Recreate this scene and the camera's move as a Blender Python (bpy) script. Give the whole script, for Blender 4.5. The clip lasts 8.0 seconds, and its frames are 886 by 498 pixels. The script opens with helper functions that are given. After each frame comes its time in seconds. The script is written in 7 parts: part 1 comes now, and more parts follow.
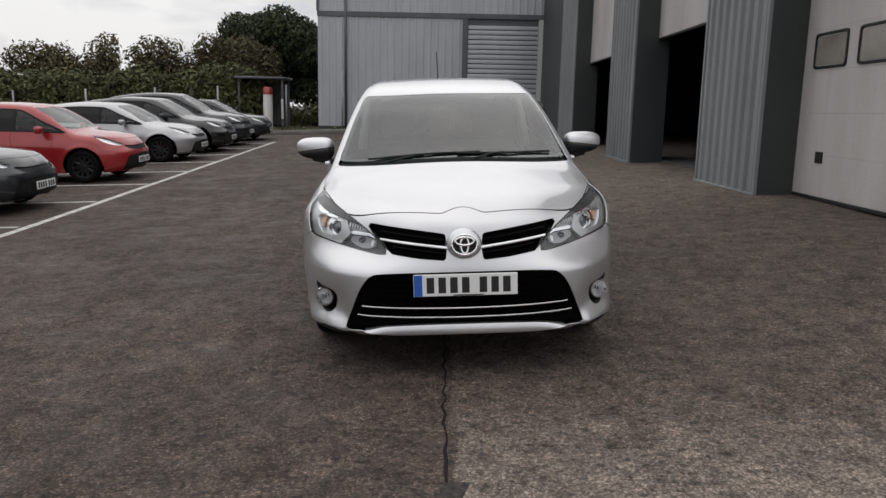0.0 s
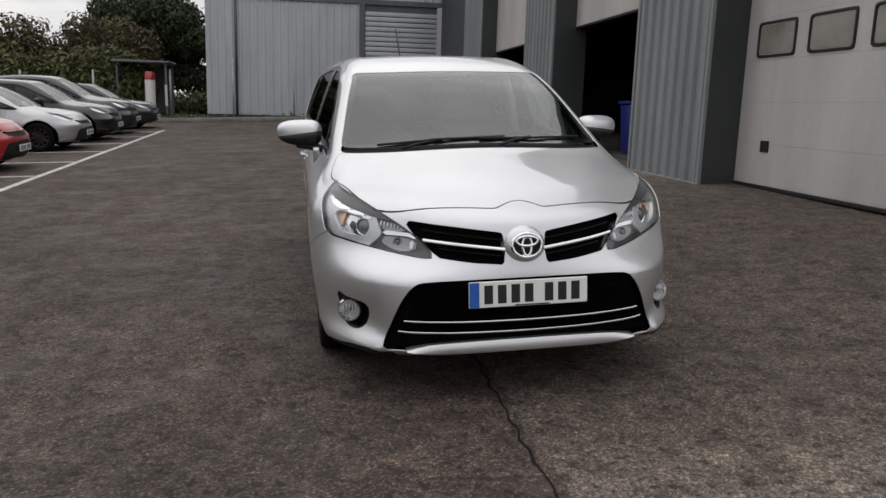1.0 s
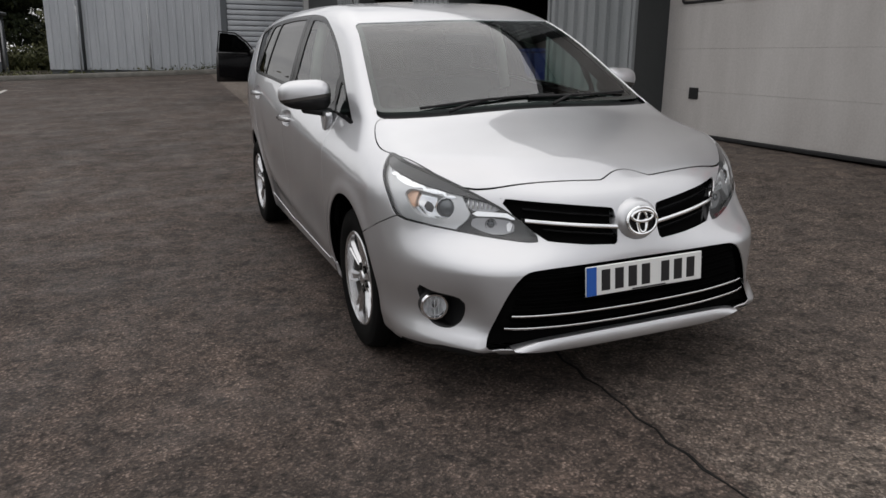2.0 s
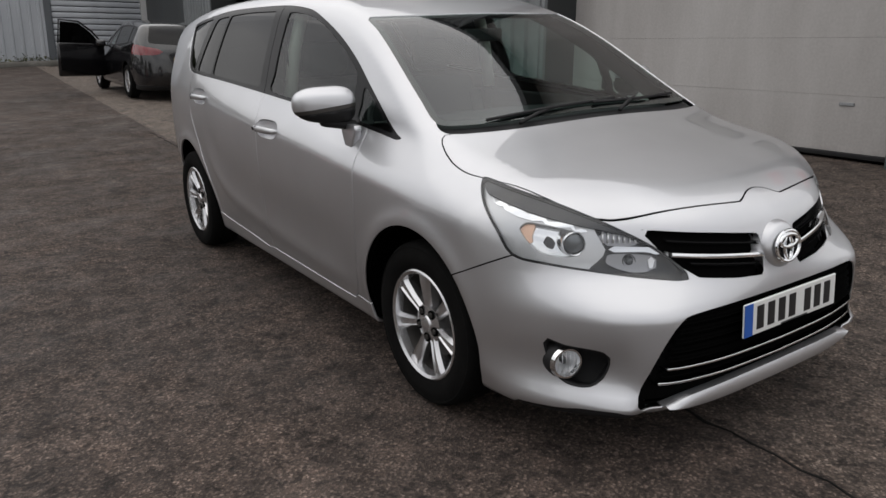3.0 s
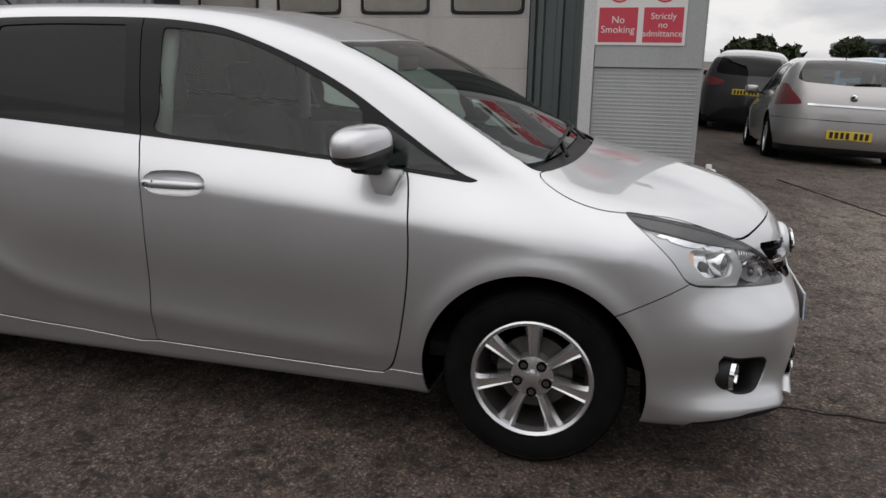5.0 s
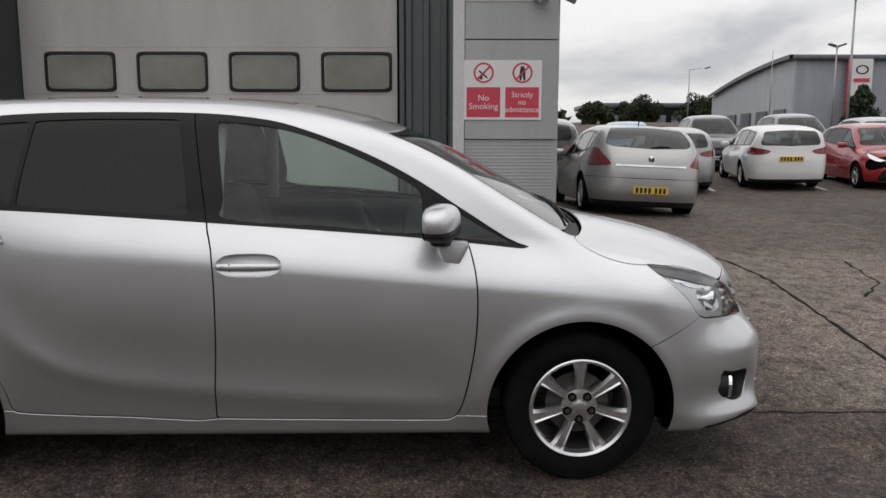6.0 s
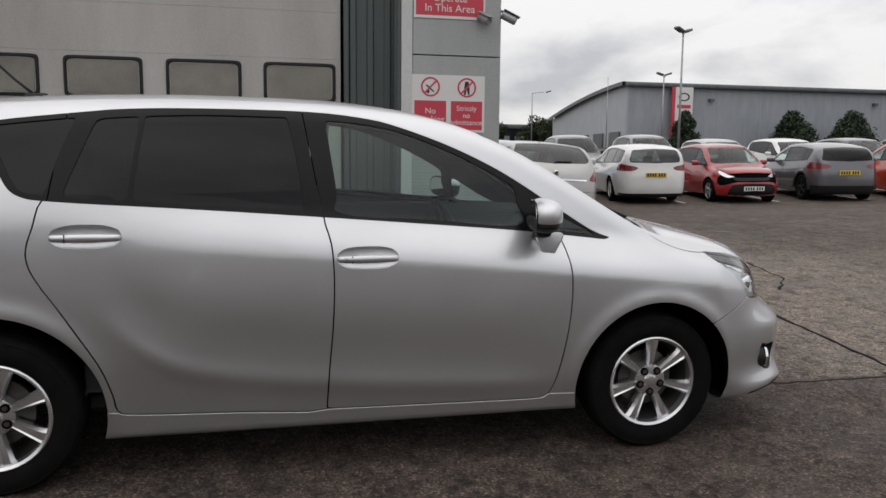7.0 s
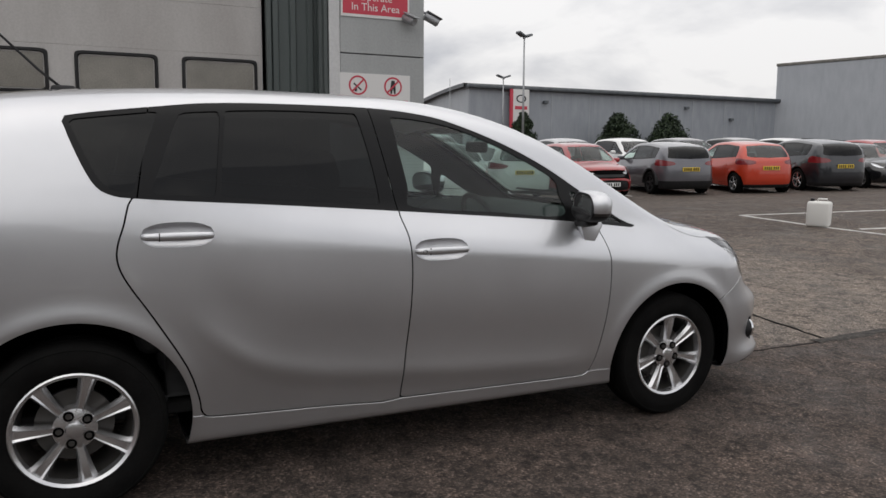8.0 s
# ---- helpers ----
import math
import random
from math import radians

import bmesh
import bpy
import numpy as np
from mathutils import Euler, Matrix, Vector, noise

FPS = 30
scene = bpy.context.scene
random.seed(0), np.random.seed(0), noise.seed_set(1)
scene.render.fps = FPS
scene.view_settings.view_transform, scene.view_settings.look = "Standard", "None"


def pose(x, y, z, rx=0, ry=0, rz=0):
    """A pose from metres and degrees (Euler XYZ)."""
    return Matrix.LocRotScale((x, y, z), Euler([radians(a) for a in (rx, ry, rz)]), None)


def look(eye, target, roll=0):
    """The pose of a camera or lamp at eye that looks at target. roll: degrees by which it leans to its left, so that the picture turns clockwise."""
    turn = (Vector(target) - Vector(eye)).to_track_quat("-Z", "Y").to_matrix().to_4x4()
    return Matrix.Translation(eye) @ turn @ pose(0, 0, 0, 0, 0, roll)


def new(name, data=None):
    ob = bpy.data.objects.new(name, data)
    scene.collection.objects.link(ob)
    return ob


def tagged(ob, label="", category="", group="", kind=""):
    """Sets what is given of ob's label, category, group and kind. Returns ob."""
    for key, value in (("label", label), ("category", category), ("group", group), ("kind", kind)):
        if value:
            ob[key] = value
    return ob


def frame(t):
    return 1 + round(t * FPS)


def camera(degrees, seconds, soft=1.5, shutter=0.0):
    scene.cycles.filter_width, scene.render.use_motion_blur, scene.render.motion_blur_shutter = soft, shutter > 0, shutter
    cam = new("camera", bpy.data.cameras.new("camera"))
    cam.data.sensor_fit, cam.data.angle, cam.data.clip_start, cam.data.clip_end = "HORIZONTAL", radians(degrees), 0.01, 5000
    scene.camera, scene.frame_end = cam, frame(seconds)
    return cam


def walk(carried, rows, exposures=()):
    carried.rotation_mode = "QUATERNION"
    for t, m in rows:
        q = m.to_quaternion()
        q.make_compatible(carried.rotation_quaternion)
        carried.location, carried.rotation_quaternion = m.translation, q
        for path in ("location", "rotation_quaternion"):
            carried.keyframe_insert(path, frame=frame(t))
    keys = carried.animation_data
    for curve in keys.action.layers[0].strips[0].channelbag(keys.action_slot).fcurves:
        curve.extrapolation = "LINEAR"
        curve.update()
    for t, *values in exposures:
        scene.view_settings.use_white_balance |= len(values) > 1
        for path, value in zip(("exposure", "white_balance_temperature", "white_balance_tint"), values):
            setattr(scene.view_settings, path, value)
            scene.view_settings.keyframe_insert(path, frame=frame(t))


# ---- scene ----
cam = camera(60.79, 8.0)
PATH = [
    (0, (-0.074, -3.632, 1.326), (-0.069, -1.664, 0.969), 1.14),
    (0.5, (-0.382, -3.336, 1.299), (-0.184, -1.378, 0.940), 1.55),
    (1, (-0.807, -2.963, 1.245), (-0.493, -1.023, 0.872), 1.73),
    (1.2, (-0.990, -2.846, 1.242), (-0.595, -0.927, 0.839), 1.70),
    (2.3, (-1.799, -2.004, 1.262), (-1.012, -0.239, 0.748), 0.54),
    (2.5, (-1.932, -1.833, 1.269), (-1.050, -0.114, 0.752), 0.47),
    (3, (-2.196, -1.350, 1.301), (-1.164, 0.283, 0.782), 0.43),
    (3.5, (-2.432, -0.895, 1.309), (-1.228, 0.615, 0.790), 0.16),
    (4, (-2.615, -0.394, 1.258), (-1.194, 0.933, 0.790), 1.15),
    (4.2, (-2.739, -0.223, 1.220), (-1.192, 0.967, 0.785), 1.54),
    (5.3, (-3.474, 0.841, 1.337), (-1.552, 1.199, 0.913), 1.06),
    (5.5, (-3.607, 1.025, 1.352), (-1.658, 1.262, 0.972), 0.76),
    (6, (-3.855, 1.526, 1.376), (-1.874, 1.534, 1.099), 0.12),
    (6.5, (-4.067, 2.090, 1.334), (-2.094, 1.848, 1.111), 0.46),
    (7, (-4.000, 2.615, 1.287), (-2.053, 2.219, 1.061), 0.55),
    (7.5, (-4.005, 3.125, 1.273), (-2.111, 2.522, 1.051), 0.47),
    (8, (-3.862, 3.587, 1.260), (-2.042, 2.788, 1.036), 0.26),
]
walk(cam, [(t, look(eye, target, roll)) for t, eye, target, roll in PATH])
# the yard falls gently: SLOPE turns the yard's own frame into the upright world
SLOPE_X, SLOPE_Y = 0.0408, 0.0079
SLOPE = Vector((SLOPE_X, SLOPE_Y, 1)).rotation_difference(Vector((0, 0, 1))).to_matrix().to_4x4()


# ---- light: an overcast sky, a wide pale sun behind the clouds ----
SUN = Vector((-0.12, 0.18, 0.95)).normalized()   # towards the brightest part of the sky
world = bpy.data.worlds.new("overcast_sky")
scene.world = world
world.use_nodes = True
wn, wl = world.node_tree.nodes, world.node_tree.links
wn.clear()


def wnode(kind, **inputs):
    n = wn.new(kind)
    for key, value in inputs.items():
        n.inputs[key].default_value = value
    return n


sky = wnode("ShaderNodeTexSky")
sky.sky_type, sky.sun_disc = "NISHITA", False
sky.sun_elevation = math.asin(SUN.z)
sky.sun_rotation = math.atan2(SUN.x, SUN.y)
sky.air_density, sky.dust_density, sky.ozone_density = 1.0, 4.0, 1.0
coord = wnode("ShaderNodeTexCoord")
sep = wnode("ShaderNodeSeparateXYZ")
wl.new(coord.outputs["Generated"], sep.inputs[0])
# clouds lie on a plane overhead: x / z, y / z
lift = wnode("ShaderNodeMath"); lift.operation = "ADD"; lift.inputs[1].default_value = 0.30
wl.new(sep.outputs["Z"], lift.inputs[0])
safe = wnode("ShaderNodeMath"); safe.operation = "MAXIMUM"; safe.inputs[1].default_value = 0.05
wl.new(lift.outputs[0], safe.inputs[0])
flat = wnode("ShaderNodeCombineXYZ")
for axis in ("X", "Y"):
    over = wnode("ShaderNodeMath"); over.operation = "DIVIDE"
    wl.new(sep.outputs[axis], over.inputs[0]); wl.new(safe.outputs[0], over.inputs[1])
    wl.new(over.outputs[0], flat.inputs[axis])
billow = wnode("ShaderNodeTexNoise", Scale=1.5, Detail=6.0, Roughness=0.52, Distortion=0.3)
wl.new(flat.outputs[0], billow.inputs["Vector"])
ramp = wnode("ShaderNodeValToRGB")
ramp.color_ramp.elements[0].position, ramp.color_ramp.elements[0].color = 0.36, (0.60, 0.605, 0.64, 1)
ramp.color_ramp.elements[1].position, ramp.color_ramp.elements[1].color = 0.56, (1.0, 0.985, 0.98, 1)
wl.new(billow.outputs["Fac"], ramp.inputs[0])
# an overcast sky is brightest overhead
zenith = wnode("ShaderNodeMapRange")
for key, value in (("From Min", 0.0), ("From Max", 0.75), ("To Min", 0.92), ("To Max", 1.36)):
    zenith.inputs[key].default_value = value
wl.new(sep.outputs["Z"], zenith.inputs["Value"])
clouds = wnode("ShaderNodeBackground", Strength=1.0)
wl.new(ramp.outputs[0], clouds.inputs["Color"])
wl.new(zenith.outputs[0], clouds.inputs["Strength"])
blue = wnode("ShaderNodeBackground", Strength=0.08)
wl.new(sky.outputs[0], blue.inputs["Color"])
cover = wnode("ShaderNodeMixShader", Fac=0.88)
wl.new(blue.outputs[0], cover.inputs[1]); wl.new(clouds.outputs[0], cover.inputs[2])
sky_out = wn.new("ShaderNodeOutputWorld")
wl.new(cover.outputs[0], sky_out.inputs[0])

sun = new("sun", bpy.data.lights.new("sun", "SUN"))
sun.data.energy, sun.data.angle, sun.data.color = 0.6, radians(110), (1.0, 0.96, 0.9)
sun.matrix_world = look(SUN * 50, (0, 0, 0))


# ---- materials ----
def material(name, colour, rough=0.5, metal=0.0, coat=0.0, spec=0.5, **extra):
    m = bpy.data.materials.new(name)
    m.use_nodes = True
    p = m.node_tree.nodes["Principled BSDF"]
    p.inputs["Base Color"].default_value = (*colour, 1)
    p.inputs["Roughness"].default_value = rough
    p.inputs["Metallic"].default_value = metal
    p.inputs["Coat Weight"].default_value = coat
    p.inputs["Coat Roughness"].default_value = 0.03
    p.inputs["Specular IOR Level"].default_value = spec
    for key, value in extra.items():
        p.inputs[key.replace("_", " ")].default_value = value
    return m


def nodes_of(m):
    return m.node_tree.nodes, m.node_tree.links, m.node_tree.nodes["Principled BSDF"]


def texture(m, scale, detail=4.0, rough=0.55, stretch=(1, 1, 1), kind="ShaderNodeTexNoise"):
    """A noise texture in the object's own metres; gives back its node."""
    n, l, _ = nodes_of(m)
    c, s, t = n.new("ShaderNodeTexCoord"), n.new("ShaderNodeMapping"), n.new(kind)
    s.inputs["Scale"].default_value = stretch
    l.new(c.outputs["Object"], s.inputs["Vector"]); l.new(s.outputs[0], t.inputs["Vector"])
    t.inputs["Scale"].default_value = scale
    if kind == "ShaderNodeTexNoise":
        t.inputs["Detail"].default_value, t.inputs["Roughness"].default_value = detail, rough
    return t


def steps(m, source, stops):
    """A colour ramp through (position, colour) stops."""
    n, l, _ = nodes_of(m)
    r = n.new("ShaderNodeValToRGB")
    while len(r.color_ramp.elements) < len(stops):
        r.color_ramp.elements.new(0.5)
    for e, (at, col) in zip(r.color_ramp.elements, stops):
        e.position, e.color = at, (*col, 1) if len(col) == 3 else col
    l.new(source, r.inputs[0])
    return r


def blend(m, a, b, fac=0.5, how="MULTIPLY"):
    n, l, _ = nodes_of(m)
    x = n.new("ShaderNodeMix")
    x.data_type, x.blend_type = "RGBA", how
    if isinstance(fac, (int, float)):
        x.inputs[0].default_value = fac
    else:
        l.new(fac, x.inputs[0])
    for k, v in ((6, a), (7, b)):
        if isinstance(v, tuple):
            x.inputs[k].default_value = (*v, 1)
        else:
            l.new(v, x.inputs[k])
    return x.outputs[2]


def relief(m, height, strength=0.3, distance=0.01):
    n, l, p = nodes_of(m)
    b = n.new("ShaderNodeBump")
    b.inputs["Strength"].default_value, b.inputs["Distance"].default_value = strength, distance
    l.new(height, b.inputs["Height"])
    l.new(b.outputs[0], p.inputs["Normal"])
    return b


def mottled(m, dark, light, scale=3.0, fine=60.0, bump=0.15, depth=0.004):
    """Two scales of noise between two colours, with a little relief."""
    n, l, p = nodes_of(m)
    big, small = texture(m, scale), texture(m, fine, 3)
    one = steps(m, big.outputs[0], ((0.3, dark), (0.7, light)))
    two = steps(m, small.outputs[0], ((0.3, (0.82, 0.82, 0.82)), (0.7, (1.1, 1.1, 1.1))))
    l.new(blend(m, one.outputs[0], two.outputs[0], 1.0), p.inputs["Base Color"])
    relief(m, small.outputs[0], bump, depth)
    return m


def pane(name, tint, gloss=0.0, rough=0.0):
    """Thin glass: clear by its tint, mirrored by its angle."""
    m = bpy.data.materials.new(name)
    m.use_nodes = True
    n, l = m.node_tree.nodes, m.node_tree.links
    n.clear()
    out, mix, see, shine, angle = (n.new("ShaderNode" + k) for k in ("OutputMaterial", "MixShader", "BsdfTransparent", "BsdfGlossy", "LayerWeight"))
    see.inputs[0].default_value = (*tint, 1)
    shine.inputs["Roughness"].default_value = rough
    angle.inputs["Blend"].default_value = 0.5
    power = n.new("ShaderNodeMath"); power.operation = "POWER"; power.inputs[1].default_value = 4.2
    add = n.new("ShaderNodeMath"); add.operation = "MULTIPLY_ADD"
    add.inputs[1].default_value, add.inputs[2].default_value = 0.9, 0.06 + gloss
    add.use_clamp = True
    l.new(angle.outputs["Facing"], power.inputs[0]); l.new(power.outputs[0], add.inputs[0]); l.new(add.outputs[0], mix.inputs[0])
    l.new(see.outputs[0], mix.inputs[1]); l.new(shine.outputs[0], mix.inputs[2]); l.new(mix.outputs[0], out.inputs[0])
    return m


def paint(name, colour, metal=0.0, rough=0.35):
    """Car paint under lacquer, with fine flake and a film of road dust."""
    m = material(name, colour, rough, metal, coat=1.0)
    n, l, p = nodes_of(m)
    p.inputs["Coat Roughness"].default_value = 0.025
    dust, flake = texture(m, 2.5), texture(m, 900, 2)
    a = steps(m, dust.outputs[0], ((0.35, tuple(c * 0.97 for c in colour)), (0.7, tuple(min(1, c * 1.03) for c in colour))))
    l.new(a.outputs[0], p.inputs["Base Color"])
    if metal:
        relief(m, flake.outputs[0], 0.02, 0.0005)
    r = steps(m, dust.outputs[0], ((0.3, (rough,) * 3), (0.75, (rough + 0.015,) * 3)))
    l.new(r.outputs[0], p.inputs["Roughness"])
    return m


SILVER = paint("silver_paint", (0.610, 0.616, 0.636), 0.92, 0.43)
SILVER.node_tree.nodes["Principled BSDF"].inputs["Coat IOR"].default_value = 1.7
TRIM = mottled(material("black_trim", (0.012, 0.012, 0.013), 0.55, spec=0.3), (0.011, 0.011, 0.012), (0.016, 0.016, 0.017), 8, 300, 0.1, 0.001)
GLOSS_BLACK = material("gloss_black_trim", (0.006, 0.006, 0.0065), 0.25, spec=0.2)
CHROME = material("chrome", (0.86, 0.87, 0.88), 0.08, 1.0)
ALLOY = material("alloy_rim", (0.66, 0.66, 0.67), 0.25, 0.9, coat=0.5)
RUBBER = mottled(material("tyre_rubber", (0.012, 0.012, 0.012), 0.85, spec=0.05), (0.006, 0.006, 0.006), (0.010, 0.0098, 0.0095), 9, 120, 0.3, 0.002)
DARK = material("black_cavity", (0.004, 0.004, 0.004), 0.95, spec=0.02)
CABIN = mottled(material("cabin_fabric", (0.03, 0.03, 0.03), 0.9, spec=0.2), (0.026, 0.026, 0.027), (0.04, 0.04, 0.041), 10, 400, 0.3, 0.002)
LINING = material("headlining", (0.42, 0.40, 0.37), 0.9, spec=0.2)
GLASS = pane("clear_glass", (0.74, 0.85, 0.81), -0.012)
SCREEN = pane("windscreen_glass", (0.66, 0.79, 0.75), 0.065)
REAR_GLASS = pane("smoked_rear_glass", (0.20, 0.23, 0.23), 0.02)
TINTED = pane("privacy_glass", (0.02, 0.022, 0.024), -0.030)
LENS = pane("lamp_lens", (0.95, 0.96, 0.97))
LAMP_GREY = material("smoked_lamp_plastic", (0.035, 0.035, 0.037), 0.3)
AMBER = material("amber_reflector", (0.80, 0.52, 0.37), 0.3, 0.75, coat=0.6)
RED_LENS = material("red_lamp_lens", (0.17, 0.010, 0.014), 0.12, coat=0.8)
REFLECTOR = material("lamp_reflector", (0.88, 0.88, 0.89), 0.34, 0.8)
LAMP_SILVER = material("lamp_bezel_silver", (0.58, 0.585, 0.59), 0.36, 0.75)
DULL_REFLECTOR = material("grey_lamp_reflector", (0.34, 0.34, 0.35), 0.3, 0.7)
BULB = material("projector_lens", (0.10, 0.11, 0.12), 0.04, 0.3, coat=1.0)
WHITE_PLATE = material("white_number_plate", (0.74, 0.75, 0.74), 0.35, coat=0.3)
YELLOW_PLATE = material("yellow_number_plate", (0.72, 0.50, 0.04), 0.35, coat=0.3)
INK = material("black_character", (0.012, 0.012, 0.014), 0.45)
PLATE_BLUE = material("blue_plate_band", (0.02, 0.10, 0.42), 0.35)
BLACK_ALLOY = material("black_alloy", (0.03, 0.03, 0.032), 0.3, 0.5, coat=0.5)
DISC = material("brake_disc", (0.10, 0.095, 0.09), 0.5, 0.8)


# ---- mesh tools ----
def part(name, bm, mat, parent=None, label="", m=None):
    """Links a bmesh as one mesh object, under a thing or a part."""
    me = bpy.data.meshes.new(name)
    bm.to_mesh(me)
    bm.free()
    me.materials.append(mat)
    ob = new(name, me)
    if parent is not None:
        ob.parent = parent
    if m is not None:
        ob.matrix_local = m
    return tagged(ob, label)


def thing(name, label, category, m=None, group="", kind=""):
    ob = new(name)
    ob.empty_display_size = 0.1
    if m is not None:
        ob.matrix_world = m
    return tagged(ob, label, category, group, kind)


def smooth(bm, angle=35):
    for f in bm.faces:
        f.smooth = True
    for e in bm.edges:
        if len(e.link_faces) == 2 and e.calc_face_angle(0) > radians(angle):
            e.smooth = False
    return bm


def box(x0, x1, y0, y1, z0, z1, bevel=0.0, seg=2, bm=None):
    b = bmesh.new()
    bmesh.ops.create_cube(b, size=1)
    for v in b.verts:
        v.co = Vector(((x0 + x1) / 2 + v.co.x * (x1 - x0), (y0 + y1) / 2 + v.co.y * (y1 - y0), (z0 + z1) / 2 + v.co.z * (z1 - z0)))
    if bevel:
        bmesh.ops.bevel(b, geom=b.edges[:], offset=bevel, segments=seg, affect="EDGES", profile=0.5)
        smooth(b, 50 if bevel > 0.012 else 20)
    return joined(bm, b)


def joined(bm, b):
    """Adds b to bm (or gives b back where there is no bm)."""
    if bm is None:
        return b
    me = bpy.data.meshes.new("tmp")
    b.to_mesh(me)
    b.free()
    bm.from_mesh(me)
    bpy.data.meshes.remove(me)
    return bm


def moved(bm, m):
    bm.transform(m)
    return bm


def lathe(profile, n=32, bm=None, closed=False):
    """Turns (radius, x) points round the x axis."""
    b = bmesh.new()
    rings = []
    for k in range(n):
        a = 2 * math.pi * k / n
        rings.append([b.verts.new((x, r * math.sin(a), r * math.cos(a))) for r, x in profile])
    last = len(profile) if closed else len(profile) - 1
    for k in range(n):
        p, q = rings[k], rings[(k + 1) % n]
        for i in range(last):
            j = (i + 1) % len(profile)
            b.faces.new((p[i], p[j], q[j], q[i]))
    bmesh.ops.remove_doubles(b, verts=b.verts[:], dist=1e-5)
    bmesh.ops.recalc_face_normals(b, faces=b.faces[:])
    smooth(b)
    return joined(bm, b)


def tube(points, radius, n=8, bm=None, taper=None):
    """A round bar along points; taper: the radius at its end."""
    b = bmesh.new()
    pts = [Vector(p) for p in points]
    rings = []
    for i, p in enumerate(pts):
        d = (pts[min(i + 1, len(pts) - 1)] - pts[max(i - 1, 0)]).normalized()
        side = d.cross(Vector((0, 0, 1)) if abs(d.z) < 0.9 else Vector((1, 0, 0))).normalized()
        up = side.cross(d)
        r = radius if taper is None else radius + (taper - radius) * i / (len(pts) - 1)
        rings.append([b.verts.new(p + r * (math.cos(2 * math.pi * k / n) * side + math.sin(2 * math.pi * k / n) * up)) for k in range(n)])
    for p, q in zip(rings, rings[1:]):
        for k in range(n):
            b.faces.new((p[k], p[(k + 1) % n], q[(k + 1) % n], q[k]))
    b.faces.new(rings[0][::-1]); b.faces.new(rings[-1])
    smooth(b, 50)
    return joined(bm, b)


def slab(outline, thick, m=None, bm=None, bevel=0.0):
    """A flat outline of (x, y) points, thick along z from 0."""
    b = bmesh.new()
    f = b.faces.new([b.verts.new((x, y, 0)) for x, y in outline])
    if f.normal.z < 0 or sum((outline[i - 1][0] - p[0]) * (outline[i - 1][1] + p[1]) for i, p in enumerate(outline)) > 0:
        pass
    top = bmesh.ops.extrude_face_region(b, geom=[f])["geom"]
    for v in top:
        if isinstance(v, bmesh.types.BMVert):
            v.co.z += thick
    bmesh.ops.recalc_face_normals(b, faces=b.faces[:])
    if bevel:
        bmesh.ops.bevel(b, geom=b.edges[:], offset=bevel, segments=2, affect="EDGES", profile=0.5)
        smooth(b, 40)
    if m is not None:
        b.transform(m)
    return joined(bm, b)


def rounded(pts, n=5):
    """A closed outline through pts with softened corners (Catmull-Rom)."""
    p = np.array(pts, float)
    out = []
    for i in range(len(p)):
        a, b, c, d = p[i - 1], p[i], p[(i + 1) % len(p)], p[(i + 2) % len(p)]
        for k in range(n):
            t = k / n
            out.append(0.5 * (2 * b + (c - a) * t + (2 * a - 5 * b + 4 * c - d) * t * t + (3 * b - a - 3 * c + d) * t ** 3))
    return np.array(out)


def curve(*pts, soft=0.03):
    """A smooth function through (x, y) points; flat-tangent cubic pieces, then softened."""
    x, y = np.array(pts, float).T
    d = np.diff(y) / np.diff(x)
    m = np.concatenate(([d[0]], np.where(d[:-1] * d[1:] > 0, 2 * d[:-1] * d[1:] / (d[:-1] + d[1:] + 1e-12), 0), [d[-1]]))
    lo, hi = x[0] - 0.3, x[-1] + 0.3
    g = np.linspace(lo, hi, 3000)
    i = np.clip(np.searchsorted(x, g) - 1, 0, len(x) - 2)
    h = x[i + 1] - x[i]
    t = (g - x[i]) / h
    v = (2 * t ** 3 - 3 * t ** 2 + 1) * y[i] + (t ** 3 - 2 * t ** 2 + t) * h * m[i] + (3 * t ** 2 - 2 * t ** 3) * y[i + 1] + (t ** 3 - t ** 2) * h * m[i + 1]
    v = np.where(g < x[0], y[0] + (g - x[0]) * m[0], np.where(g > x[-1], y[-1] + (g - x[-1]) * m[-1], v))
    if soft:
        s = soft / (g[1] - g[0])
        k = np.exp(-0.5 * (np.arange(-int(3 * s) - 1, int(3 * s) + 2) / s) ** 2)
        pad = len(k) // 2
        v = np.convolve(np.concatenate((v[0] + (v[1] - v[0]) * np.arange(-pad, 0), v, v[-1] + (v[-1] - v[-2]) * np.arange(1, pad + 1))), k / k.sum(), "valid")
    return lambda q: np.interp(q, g, v)


def smax(a, b, k):
    h = np.maximum(k - np.abs(a - b), 0) / k
    return np.maximum(a, b) + h * h * k / 4


def ease(q, a, b):
    t = np.clip((q - a) / (b - a), 0, 1)
    return t * t * (3 - 2 * t)


